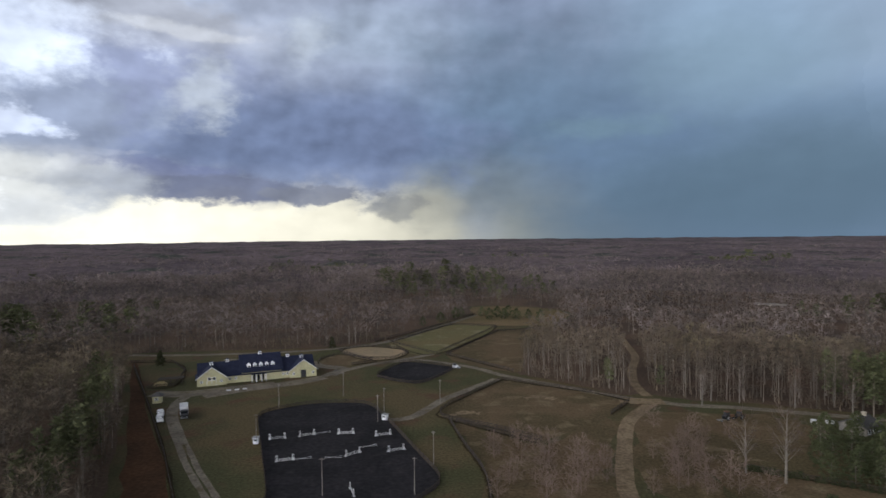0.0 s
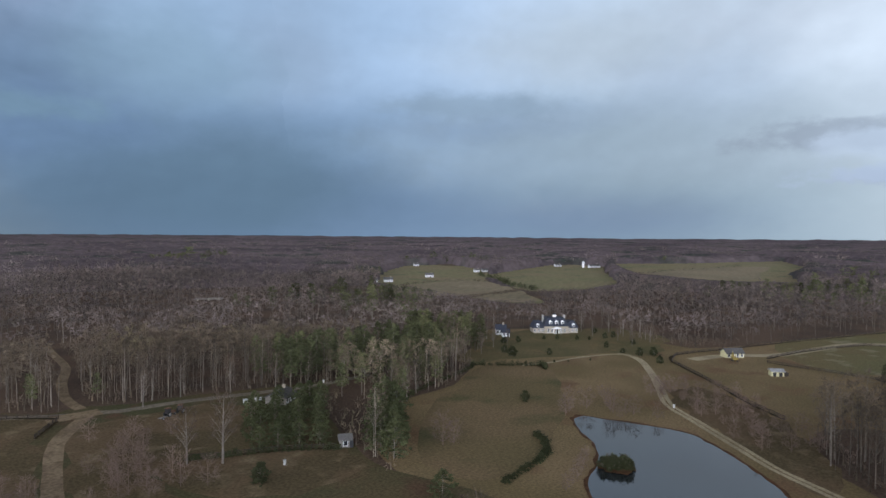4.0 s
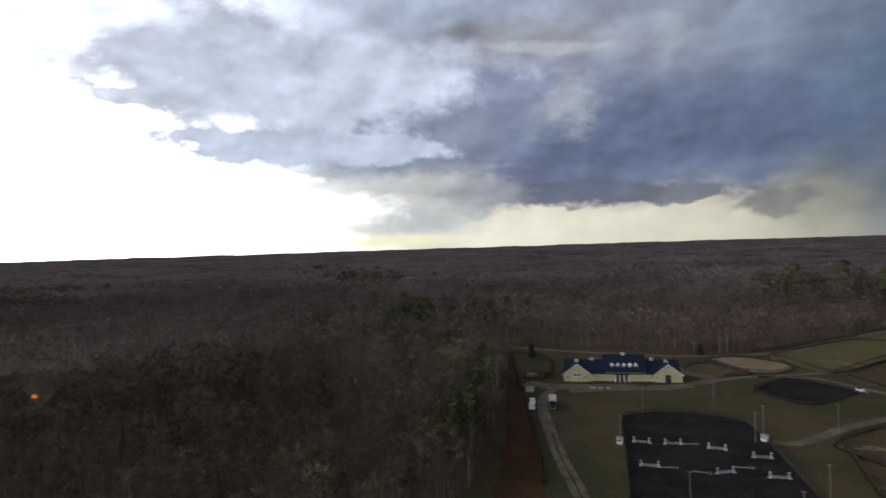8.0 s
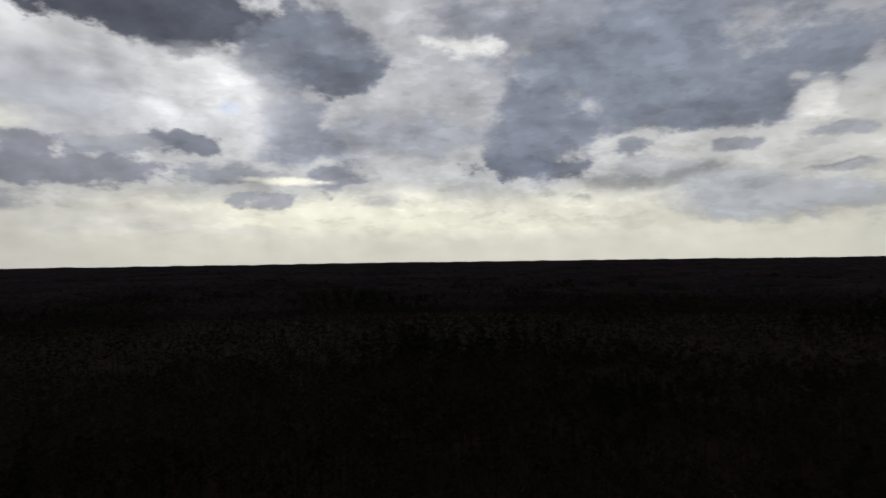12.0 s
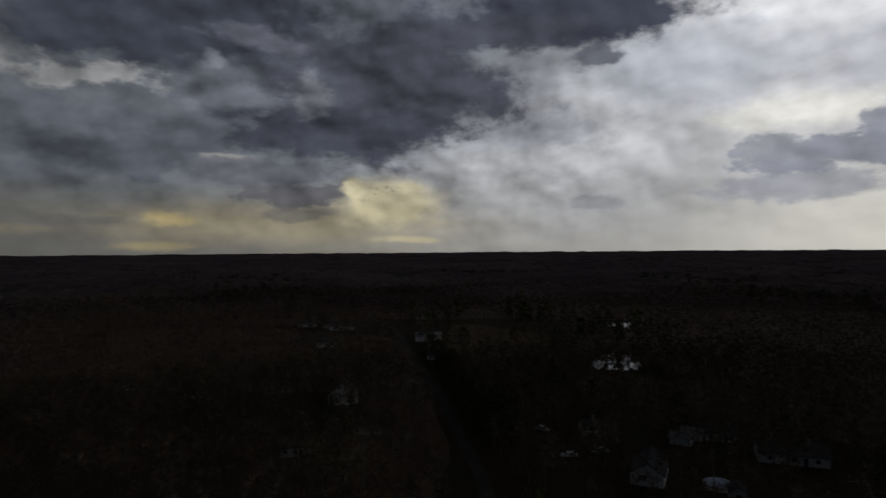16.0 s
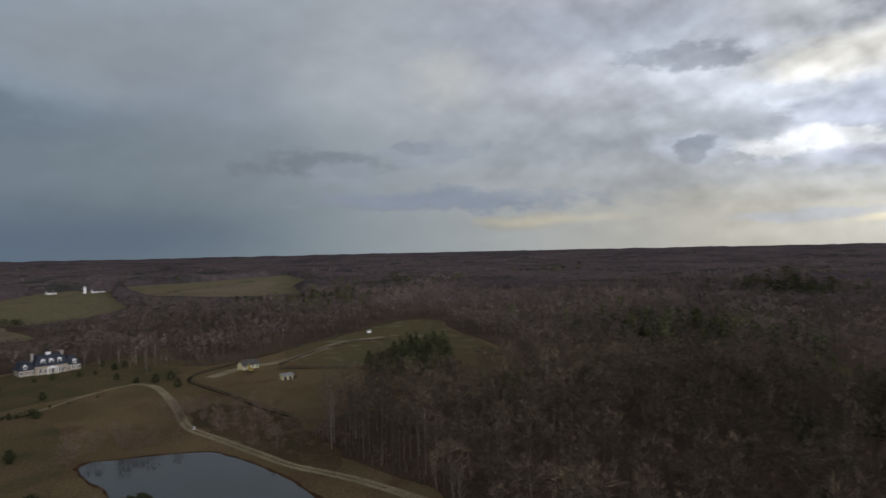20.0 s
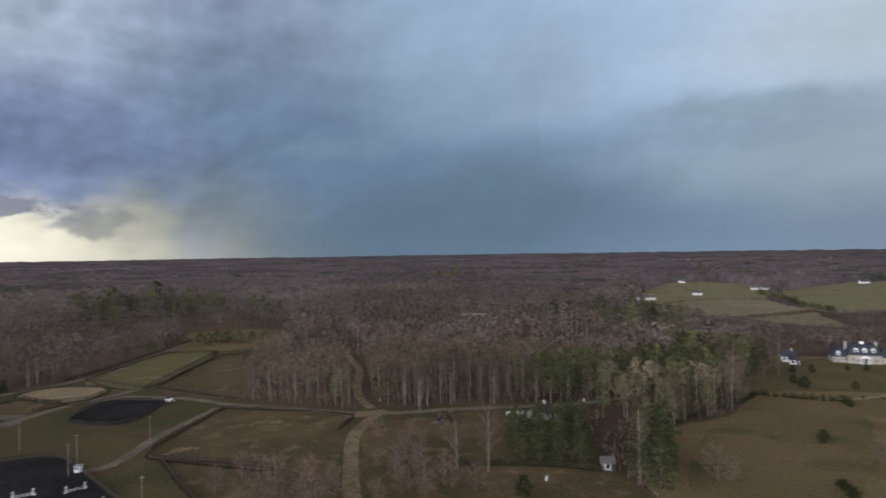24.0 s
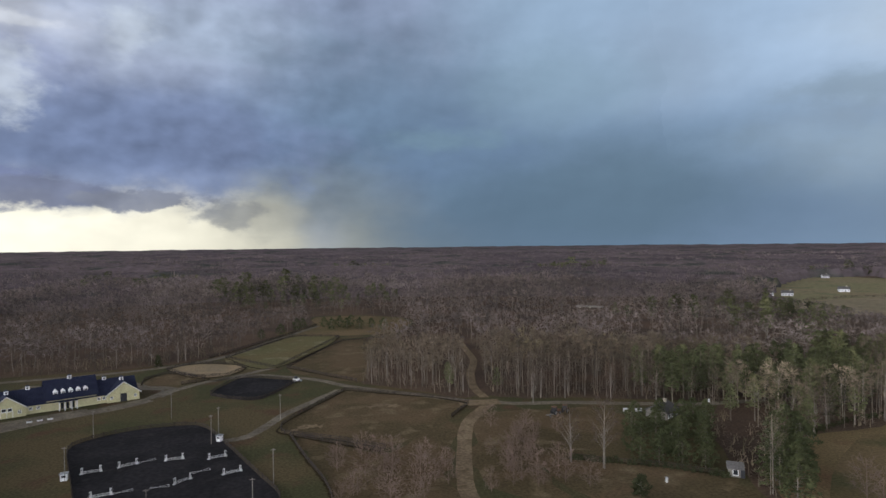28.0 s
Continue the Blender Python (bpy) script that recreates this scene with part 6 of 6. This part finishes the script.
    part("plank", boxes(((0, 0.0, 0.1), (3.5, 0.1, 0.1)), bevel=0.03), JUMP_WHITE, j)
    return j


def cavaletti(x, y, turn):
    j = thing("cavaletti", x, y, turn, "low white crossed ground poles", "jump", "ground poles in the arena", z=0.13)
    for s in (-1, 1):
        part("pole", tube(bmesh.new(), (-2.0, s * -0.5, 0.1), (2.0, s * 0.5, 0.3 if s > 0 else 0.12), 0.035, 0.035, 8), JUMP_WHITE, j)
        part("end_block", boxes(((s * 2.0, 0, 0.14), (0.08, 1.0, 0.15)), bevel=0.03), JUMP_WHITE, j)


for x, y, t in ((-46.0, 164, 14), (-38.4, 166.5, 24), (-27.8, 167.8, 6), (-17.2, 166.2, 18), (-39.6, 147.6, 16), (-23.4, 151.6, 40), (-12.6, 154, 20)):
    show_jump(x, y, t, "white show jump with panel wings and low rails")
show_jump(-20.2, 128.8, 110, "white show jump set crosswise near the arena's end")
for x, y, t in ((-35.4, 148.8, 14), (-28.0, 149.4, 4), (-20.0, 157.2, 18), (-34.4, 168.6, 20)):
    cavaletti(x, y, t)
for x, y in ((-50.5, 160), (-35.3, 209), (-18.9, 186.7), (-2.8, 144.5), (-26.3, 127.4), (-6.6, 127.3), (-53.5, 193.3), (-1.5, 197), (-20, 178.5)):
    p = thing("light_pole", x, y, 0, "thin grey wooden light pole beside the arena", "pole", "arena light poles")
    part("shaft", tube(bmesh.new(), (0, 0, 0), (0, 0, 8.2), 0.1, 0.07, 8), POLE, p)
    part("crossarm", boxes(((0, 0, 7.9), (1.1, 0.1, 0.12))), POLE, p)
for x, y, t, lab in ((-50.8, 160.6, 5, "small white judges' stand at the arena rail"), (-18.0, 180.5, -30, "small white cart by the arena gate")):
    s = thing("judge_stand", x, y, t, lab, "stand")
    part("cabin", boxes(((0, 0, 0.9), (1.4, 1.4, 1.6)), bevel=0.05), WHITE, s)
    part("roof", boxes(((0, 0, 1.8), (1.8, 1.8, 0.12)), bevel=0.03), BROWN_METAL, s)
    # black plate on the cabin, standing for the shade inside its hatch
    part("opening", boxes(((0, -0.72, 1.2), (0.9, 0.04, 0.5))), DARK, s)
for k in range(3):
    t = thing("water_trough", -78.2 + 2.6 * k, 217.2 + 1.0 * k, 22, "low white trough before the barn", "trough", "troughs before the barn")
    part("tub", boxes(((0, 0, 0.3), (1.6, 0.7, 0.6)), bevel=0.08), JUMP_WHITE, t)
    part("water", boxes(((0, 0, 0.61), (1.3, 0.45, 0.02))), WATER, t)

# ---- vehicles ----


def wheels(ob, places, r=0.42, w=0.28):
    for x, y in places:
        s = 1 if y > 0 else -1
        t = part("wheel", tube(bmesh.new(), (x, y, r), (x, y - s * w, r), r, r, 14), RUBBER, ob)
        part("rim", tube(bmesh.new(), (x, y + s * 0.02, r), (x, y - s * 0.1, r), r * 0.55, r * 0.55, 10), STEEL, t)


def horse_truck(x, y, turn, body, cab, label):
    """Box truck; its nose points along +x before the turn."""
    v = thing("box_truck", x, y, turn, label, "truck", z=0.12)
    part("box_body", boxes(((-1.6, 0, 2.0), (5.6, 2.4, 2.5)), bevel=0.1), body, v)
    c = part("cab", boxes(((2.0, 0, 1.55), (1.7, 2.2, 1.9)), bevel=0.18), cab, v)
    part("hood", boxes(((3.4, 0, 1.05), (1.5, 1.9, 1.0)), bevel=0.15), cab, v)
    part("windscreen", boxes(((2.84, 0, 1.95), (0.08, 1.8, 0.75)), bevel=0.02), GLASS, c)
    for s in (-1, 1):
        part("side_window", boxes(((2.1, s * 1.1, 1.95), (0.9, 0.05, 0.6))), GLASS, c)
    part("chassis", boxes(((-0.2, 0, 0.6), (8.2, 1.0, 0.25))), DARK, v)
    part("bumper", boxes(((4.2, 0, 0.6), (0.2, 2.1, 0.3)), bevel=0.05), STEEL, v)
    for s in (-0.7, 0.7):
        part("headlight", boxes(((4.16, s, 1.0), (0.06, 0.3, 0.2)), bevel=0.02), WHITE, v)
    wheels(v, ((3.2, 1.1), (3.2, -1.1), (-2.6, 1.15), (-2.6, -1.15)), 0.46)


def pickup(x, y, turn, paint, label, name="pickup_truck"):
    v = thing(name, x, y, turn, label, "truck", z=0.12)
    part("body", boxes(((0, 0, 0.85), (5.4, 1.95, 0.75)), bevel=0.16), paint, v)
    c = part("cab", boxes(((0.2, 0, 1.5), (2.2, 1.75, 0.75)), bevel=0.22), paint, v)
    part("windscreen", boxes(((1.24, 0, 1.5), (0.1, 1.5, 0.5)), bevel=0.02), GLASS, c)
    for s in (-1, 1):
        part("side_window", boxes(((0.2, s * 0.86, 1.52), (1.7, 0.06, 0.42))), GLASS, c)
    part("bed", boxes(((-1.75, 0, 1.2), (1.6, 1.5, 0.1))), DARK, v)
    for s in (-0.7, 0.7):
        part("headlight", boxes(((2.68, s, 0.95), (0.06, 0.3, 0.18)), bevel=0.02), WHITE, v)
    wheels(v, ((1.8, 0.95), (1.8, -0.95), (-1.7, 0.95), (-1.7, -0.95)), 0.4)


def car(x, y, turn, paint, label):
    v = thing("parked_car", x, y, turn, label, "car", "parked cars")
    bm = bmesh.new()
    solid(bm, [(-2.2, 0.35), (2.2, 0.35), (2.25, 0.75), (1.2, 0.95), (0.55, 1.4), (-1.2, 1.42), (-1.9, 1.0), (-2.25, 0.9)], 1.75, Matrix.Translation((0, -0.875, 0)))
    bmesh.ops.bevel(bm, geom=list(bm.edges), offset=0.06, segments=1, affect="EDGES")
    part("body", bm, paint, v)
    for s in (-1, 1):
        part("side_window", boxes(((-0.4, s * 0.88, 1.15), (1.5, 0.03, 0.34))), GLASS, v)
    part("windscreen", boxes(((0.9, 0, 1.18), (0.7, 1.45, 0.03)), tilt=(0, 35)), GLASS, v)
    wheels(v, ((1.35, 0.87), (1.35, -0.87), (-1.35, 0.87), (-1.35, -0.87)), 0.33, 0.2)


horse_truck(-81.0, 186.0, -66, SIDING, DARK, "grey box truck with a dark cab parked on the drive")
pickup(-88.8, 187.0, -64, WHITE, "white pickup truck parked on the drive")
pickup(-86.2, 181.0, -62, WHITE, "white utility truck parked nose to tail")
car(-3.2, -163.4, 10, CARS, "pale parked car on a village yard")
car(4.3, -186.3, 150, CARS, "pale parked car under trees")
car(-11.5, -168, 20, CARS, "pale parked car beside the house")
car(60, -246, 70, CARS, "pale parked car by the road")
for x, y, t in ((84.0, 177.4, 20), (88.0, 178.6, 50)):
    v = thing("tractor", x, y, t, "old farm tractor parked on the verge", "tractor", "farm machines on the verge")
    part("hood", boxes(((0.9, 0, 1.15), (1.9, 0.8, 0.75)), bevel=0.12), ORANGE, v)
    part("cab", boxes(((-0.6, 0, 1.75), (1.3, 1.3, 1.4)), bevel=0.1), DARK, v)
    part("seat_roof", boxes(((-0.6, 0, 2.5), (1.5, 1.5, 0.12)), bevel=0.03), ORANGE, v)
    wheels(v, ((-0.8, 0.95), (-0.8, -0.95)), 0.78, 0.42)
    wheels(v, ((1.4, 0.75), (1.4, -0.75)), 0.45, 0.28)
v = thing("flat_trailer", 81.0, 175.5, 15, "low weathered flat trailer by the tractors", "trailer")
part("bed", boxes(((0, 0, 0.6), (2.4, 1.3, 0.1)), bevel=0.03), POLE, v)
wheels(v, ((-0.3, 0.8), (-0.3, -0.8)), 0.33, 0.2)
v = thing("loader", 4.6, 250.5, 15, "white compact loader at the ring's edge", "machine")
part("body", boxes(((0, 0, 0.9), (2.4, 1.4, 1.0)), bevel=0.1), WHITE, v)
part("cab", boxes(((-0.3, 0, 1.8), (1.2, 1.2, 1.0)), bevel=0.1), DARK, v)
part("bucket", boxes(((1.7, 0, 0.4), (0.6, 1.6, 0.6)), bevel=0.05), STEEL, v)
wheels(v, ((0.8, 0.8), (0.8, -0.8), (-0.8, 0.8), (-0.8, -0.8)), 0.42, 0.3)
v = thing("excavator", 285, 72, 30, "yellow excavator beside the field barn", "machine")
part("body", boxes(((0, 0, 1.3), (3.0, 2.2, 1.2)), bevel=0.15), YELLOW, v)
part("cab", boxes(((0.6, 0.5, 2.2), (1.2, 1.0, 1.2)), bevel=0.1), YELLOW, v)
for s in (-1, 1):
    part("track", boxes(((0, s * 0.95, 0.4), (3.4, 0.5, 0.8)), bevel=0.2), DARK, v)
part("boom", tube(bmesh.new(), (1.4, -0.3, 1.6), (4.0, -0.3, 3.4), 0.2, 0.16, 6), YELLOW, v)
part("arm", tube(bmesh.new(), (4.0, -0.3, 3.4), (5.4, -0.3, 1.2), 0.15, 0.12, 6), YELLOW, v)
for x, y, z in ((193.5, 66.5, 0), (139.8, 175.0, 0), (84, 119.5, 0)):
    p = thing("well_cap", x, y, 0, "small white post by the track", "post", "small white markers")
    part("post", boxes(((0, 0, 0.6), (0.5, 0.5, 1.2)), bevel=0.06), JUMP_WHITE, p)
    part("lid", boxes(((0, 0, 1.23), (0.7, 0.7, 0.08)), bevel=0.02), BROWN_METAL, p)
h = thing("hay_pile", -107, 226, 0, "loose pile of brown hay beside the paddock", "hay")
bm = bmesh.new()
bmesh.ops.create_icosphere(bm, subdivisions=3, radius=1.0, matrix=Matrix.Diagonal((2.6, 1.8, 1.5, 1)))
for v in bm.verts:
    v.co += v.co.normalized() * noise.noise(v.co * 1.7) * 0.5
    v.co.z = max(v.co.z, -0.05)
part("heap", bm, HAY, h)
h = thing("wash_rack", -104, 228, 15, "low dark open shelter beside the barn yard", "shelter")
part("roof", boxes(((0, 0, 2.4), (9, 4, 0.18))), FENCE, h)
for sx in (-4.2, 0, 4.2):
    for sy in (-1.8, 1.8):
        part("post", boxes(((sx, sy, 1.15), (0.18, 0.18, 2.4))), FENCE, h)

# ---- single trees and bushes ----


def tree_kind(arrays, wood, leaf):
    """Two shared meshes, stem and crown, for single trees."""
    wv, wf, tv, tf = arrays
    out = []
    for nm, v, f, m in (("trunk", wv, wf, wood), ("crown", tv, tf, leaf)):
        ob = mesh_object(nm, v, f, m)
        out.append(ob.data)
        bpy.data.objects.remove(ob)
    return out


def plant(name, kind, x, y, size, label, category="tree", group="", z=0.0):
    ob = new(name)
    ob.matrix_basis = pose(x, y, z, 0, 0, random.uniform(0, 360)) @ Matrix.Diagonal((size * random.uniform(0.9, 1.12), size, size, 1))
    tagged(ob, label, category, group)
    tagged(share("trunk", kind[0], ob, Matrix.Identity(4)), kind="stuff")
    tagged(share("crown", kind[1], ob, Matrix.Identity(4)), kind="stuff")
    return ob


BIG = [tree_kind(bare_tree(200 + s, 17.5, 30, 18, crown_from=0.3, spread=0.24, twig_w=0.11, twig_l=1.4, sides=7, r=0.3), BARK, TWIG) for s in range(4)]
SAPLING = [tree_kind(bare_tree(220 + s, 8.0, 24, 13, crown_from=0.12, spread=0.34, twig_w=0.1, twig_l=1.1, sides=5, r=0.09), SAPLING_TWIG, SAPLING_TWIG) for s in range(4)]
PINE = [tree_kind(needle_tree(240 + s, 13.0, 70, 14, from_q=0.08, leaf=0.6, width=0.42, cone=0.25), BARK, NEEDLE) for s in range(4)]
BUSH = [tree_kind(needle_tree(260 + s, 4.0, 60, 12, from_q=0.06, leaf=0.36, width=0.42, cone=0.15), BARK, CEDAR) for s in range(3)]
CONE = [tree_kind(needle_tree(270 + s, 6.0, 70, 12, from_q=0.05, leaf=0.4, width=0.3, cone=0.85), BARK, CEDAR) for s in range(3)]

plant("bare_tree", BIG[0], 74.8, 131.2, 1.06, "tall pale-trunked bare tree on the lawn edge")
plant("bare_tree", BIG[1], 69.0, 137.1, 0.85, "slender bare tree on the lawn edge")
plant("bare_tree", BIG[2], 82.5, 192, 0.85, "pale bare tree beside the gravel road")
plant("cedar_bush", BUSH[0], 74.3, 114.9, 1.1, "round dark cedar bush on the lawn", "bush")
for k, (x, y, s) in enumerate(((26, 150, 0.9), (31, 140, 1.0), (34, 148, 0.8), (36, 133, 0.9), (29, 131, 1.1), (52, 137, 0.9), (57, 131, 1.0), (60, 141, 0.8), (56, 147, 0.8),
                               (64, 134, 0.9), (62, 126, 1.0), (50, 128, 0.8), (70, 168, 0.7), (76, 160, 0.7), (24, 140, 0.7), (38, 143, 0.7), (66, 122, 0.9), (44, 126, 0.7), (20, 133, 0.8))):
    plant("sapling", SAPLING[k % 4], x, y, s, "bare pinkish-brown sapling in rough grass", group="bare saplings")
thicket = np.random.default_rng(23)
for poly in ([(10, 122), (10, 140), (6, 156), (14, 163), (26, 155), (36, 160), (35, 138), (33, 122)], [(52, 122), (48, 140), (54, 160), (62, 176), (70, 172), (68, 150), (62, 138), (62, 122)]):
    n = 0
    while n < 17:
        x, y = thicket.uniform(0, 75), thicket.uniform(120, 178)
        if inside(np.array([x]), np.array([y]), poly)[0]:
            plant("sapling", SAPLING[n % 4], x, y, thicket.uniform(0.45, 1.0), "bare pinkish-brown sapling in rough grass", group="bare saplings")
            n += 1
for k, (x, y, s) in enumerate(((119, 100, 1.15), (121, 98, 0.9), (204, 78, 1.1), (199, 73, 1.0),
                               (210, 74, 0.9), (220, 72, 0.7), (196, 60, 0.9), (190, 48, 0.7), (186, 42, 0.8), (180, 38, 0.7), (200, 48, 0.8), (174, 30, 0.8), (208, 58, 0.6), (175, 44, 0.7), (170, 36, 0.9))):
    plant("sapling", SAPLING[k % 4], x, y, s, "bare brown sapling by the meadow", group="bare saplings")
for k, (x, y, s) in enumerate(((164, 89, 0.5), (168, 90, 0.62), (174, 87, 0.55), (176, 80, 0.62), (177, 73, 0.5), (178.5, 66, 0.42))):
    plant("bare_tree", SAPLING[k % 4], x, y, s * 1.7, "small bare tree on the pond bank", group="pond bank trees")
for k, (x, y, s) in enumerate(((119, 62.5, 0.5), (123, 63.5, 0.6), (127, 64.5, 0.5), (131, 66, 0.55), (136, 68, 0.4), (115, 62, 0.5), (186.2, 86.5, 0.50), (181.1, 82.8, 0.60), (175.3, 78.7, 0.70), (171.4, 74.8, 0.50), (190.4, 89.8, 0.60), (175.7, 75.0, 0.70), (205.6, 67.2, 0.50), (207.3, 75.0, 0.60))):
    plant("shore_shrub", SAPLING[k % 4], x, y, s, "bare brown shrub on the pond shore", "bush", "shore shrubs")
for k in range(30):
    a, r = random.uniform(0, 6.28), random.uniform(0, 3.6)
    plant("islet_bush", (BUSH if k % 3 else SAPLING)[k % 3], ISLAND[0] + r * math.cos(a), ISLAND[1] + r * math.sin(a), random.uniform(0.4, 0.7) * (1 if k % 3 else 0.55),
          "dark brush on the pond islet", "bush", "brush on the islet", z=0.25)
for k, (x, y, s) in enumerate(((228, 151, 1.1), (232, 158, 0.8), (242, 140, 0.7), (268, 116, 0.6), (276, 128, 0.7), (259, 168, 0.8), (294, 122, 0.7), (286, 149, 0.55), (281, 158, 0.55), (276, 163, 0.5),
                               (300, 140, 0.8), (268, 108, 0.9), (272, 103, 1.0), (258, 95, 0.8), (306, 138, 0.8), (252, 172, 0.8), (312, 152, 0.8), (290, 144, 0.5))):
    plant("evergreen_shrub", BUSH[k % 3], x, y, s, "dark evergreen shrub on the mansion grounds", "bush", "shrubs round the mansion")
for k, (x, y, s) in enumerate(((222, 164, 0.6), (230, 172, 0.7), (240, 178, 0.7), (248, 182, 0.75), (256, 190, 0.8), (298, 132, 0.55), (305, 128, 0.6), (314, 136, 0.7), (318, 128, 0.65), (322, 148, 0.75), (310, 122, 0.5),
                               (326, 136, 0.7), (246, 166, 0.5), (302, 148, 0.6))):
    plant("bare_tree", BIG[k % 4], x, y, s, "bare brown tree on the mansion lawn", group="lawn trees")
spread = np.random.default_rng(41)
for k in range(44):
    u, w = spread.uniform(0, 1), spread.uniform(-1, 1)
    x, y = 158 + 62 * u + 9 * w + 5, 20 + 54 * u - 9 * w
    plant("bare_shrub", SAPLING[k % 4], x, y, spread.uniform(0.35, 0.75), "bare reddish-brown shrub on the bank above the pond", "bush", "bank shrubs")
for k, (x, y, s) in enumerate(((214, 135, 0.25), (219, 138, 0.25), (224, 134, 0.25), (229, 130, 0.25), (234, 126, 0.22), (243, 120, 0.25), (171, 108, 0.7), (168, 106, 0.5))):
    plant("round_shrub", BUSH[k % 3], x, y, s, "small round shrub along the meadow", "bush", "round shrubs in the meadow")
HEDGE = [(110, 74.5), (122, 75), (132.6, 77), (138, 81), (142, 86)]
for pts, lab in ((HEDGE, "dark brushy hedge by the pond meadow"), ([(201, 152), (210, 140.5), (219, 130), (214, 126)], "low dark hedge at the meadow's end"),
                 ([(70.5, 139), (77, 134.5), (89, 127.5), (99, 118)], "low dark hedge behind the lawn"),
                 ([(144, 138), (163, 143), (191, 148), (200, 152)], "dark brush along the wood edge")):
    line = curve_through(pts, False, 9)
    vs, fs, n = [], [], 0
    wv, wf, tv, tf = needle_tree(int(pts[0][0]), 2.0, 16, 8, from_q=0.05, leaf=0.4, width=0.5, cone=0.1, sides=3)
    for p in line:
        k = random.uniform(0.5, 0.9)
        vs.append(tv * k + (p[0] + random.uniform(-0.5, 0.5), p[1] + random.uniform(-0.5, 0.5), 0.0))
        fs.append(tf + n)
        n += len(tv)
    tagged(mesh_object("hedge", np.concatenate(vs), np.concatenate(fs), CEDAR), lab, "hedge", kind="stuff")
for k, (x, y, s) in enumerate(((-56, 300, 0.75), (-124, 262, 0.85), (8, 402, 0.8), (12, 412, 0.7), (-2, 385, 0.7), (30, 398, 0.8), (40, 400, 0.75), (48, 395, 0.8), (36, 408, 0.8), (56, 398, 0.7), (62, 385, 0.8), (44, 412, 0.8),
                               (26, 412, 0.7), (-13, 372, 0.6))):
    plant("pine_tree", (CONE if k < 2 else PINE)[k % 3], x, y, s * (1.2 if k < 2 else 0.75), "dark green pine at the farm's edge", group="farm pines")
for k, (x, y) in enumerate(((86, 133), (90, 131), (94, 127.5), (98, 124), (101, 127), (93, 134), (88, 140), (97, 133), (104, 132), (108, 137), (100, 140), (94, 145), (106, 144), (112, 143), (110, 150), (102, 150),
                            (117, 149), (108, 158), (116, 157), (101, 159), (113, 164), (121, 153), (96, 153), (122, 160))):
    plant("pine_tree", PINE[k % 4], x, y, random.uniform(0.44, 0.6), "bushy green pine in the stand by the lawn", group="pines by the lawn")
for k, (x, y) in enumerate(((104.7, 108.5), (108, 113), (112, 117), (117, 120), (121, 126), (128, 131), (110, 109), (115, 113), (120, 118), (126, 124), (133, 132), (104, 103))):
    plant("pine_tree", PINE[(k + 1) % 4], x, y, random.uniform(0.62, 0.86), "tall green pine in the belt beside the meadow", group="pines beside the meadow")
plant("pine_tree", PINE[2], 94, 79, 0.5, "small green pine at the meadow edge")
for k, (x, y, s) in enumerate(((142, 135, 0.8), (152, 140, 0.8), (240, 170, 0.7), (300, 176, 0.9), (312, 160, 0.8), (255, 185, 0.8), (280, 198, 0.8), (320, 140, 0.8), (288, 120, 0.5), (306, 118, 0.6), (-60, 306, 0.8),
                               (-46, 312, 0.9), (-49, 310, 0.8), (135, 178, 0.7), (124, 182, 0.8), (110, 188, 0.8), (96, 195, 0.8), (88, 198, 0.8))):
    plant("bare_tree", BIG[k % 4], x, y, s, "pale bare tree at the wood edge", group="wood-edge trees")
for k in range(60):
    x, y = random.uniform(-75, 90), random.uniform(-380, -135)
    if inside(np.array([x]), np.array([y]), VILLAGE)[0] and not near_line(np.array([x]), np.array([y]), SOUTH_ROAD, 7.0)[0]:
        plant("yard_tree", (BIG if k % 3 else PINE)[k % 4], x, y, random.uniform(0.5, 0.9), "dim tree between village houses", group="village trees")

ROW = [puff_tree(300 + s, 6.0, 26, 0.05, 0.5, 0.7, 1.6) for s in range(3)]
ROW_PINE = [needle_tree(310 + s, 7.0, 9, 5, from_q=0.1, leaf=1.0, width=0.35, sides=3) for s in range(3)]
for k, (pts, wide, pine) in enumerate((([(648, 482), (594, 412), (548, 370), (508, 312)], 7.0, True), ([(398, 316), (432, 320), (470, 318), (500, 322)], 3.0, False),
                                       ([(455, 442), (541, 448), (566, 412)], 3.0, False), ([(985, 458), (900, 420), (800, 368)], 8.0, False), ([(830, 338), (960, 330), (1180, 292)], 5.0, False))):
    line = np.array(curve_through(pts, False, 14))
    line = np.repeat(line, 2, 0) + np.random.default_rng(k).normal(0, wide * 0.4, (len(line) * 2, 2))
    woods("hedgerow", ROW_PINE if pine else ROW, line[:, 0], line[:, 1], np.random.default_rng(k + 9).uniform(0.5, 1.0, len(line)) * (0.8 if pine else 0.6), WOOD_BARK, WOOD_NEEDLE if pine else WOOD_TWIG,
          "dark hedgerow between far fields")

rows = np.array(curve_through(SOUTH_ROAD, False, 6))
verge = np.random.default_rng(17)
for k, (x, y) in enumerate(rows):
    if -330 < y < -170:
        for off in (8.0, 14.0):
            if verge.random() < 0.45:
                continue
            plant("pine_tree", PINE[k % 4], x - off + verge.uniform(-2, 2), y + verge.uniform(-3, 3), verge.uniform(0.5, 0.95), "dark pine on the verge of the country road", group="roadside pines")
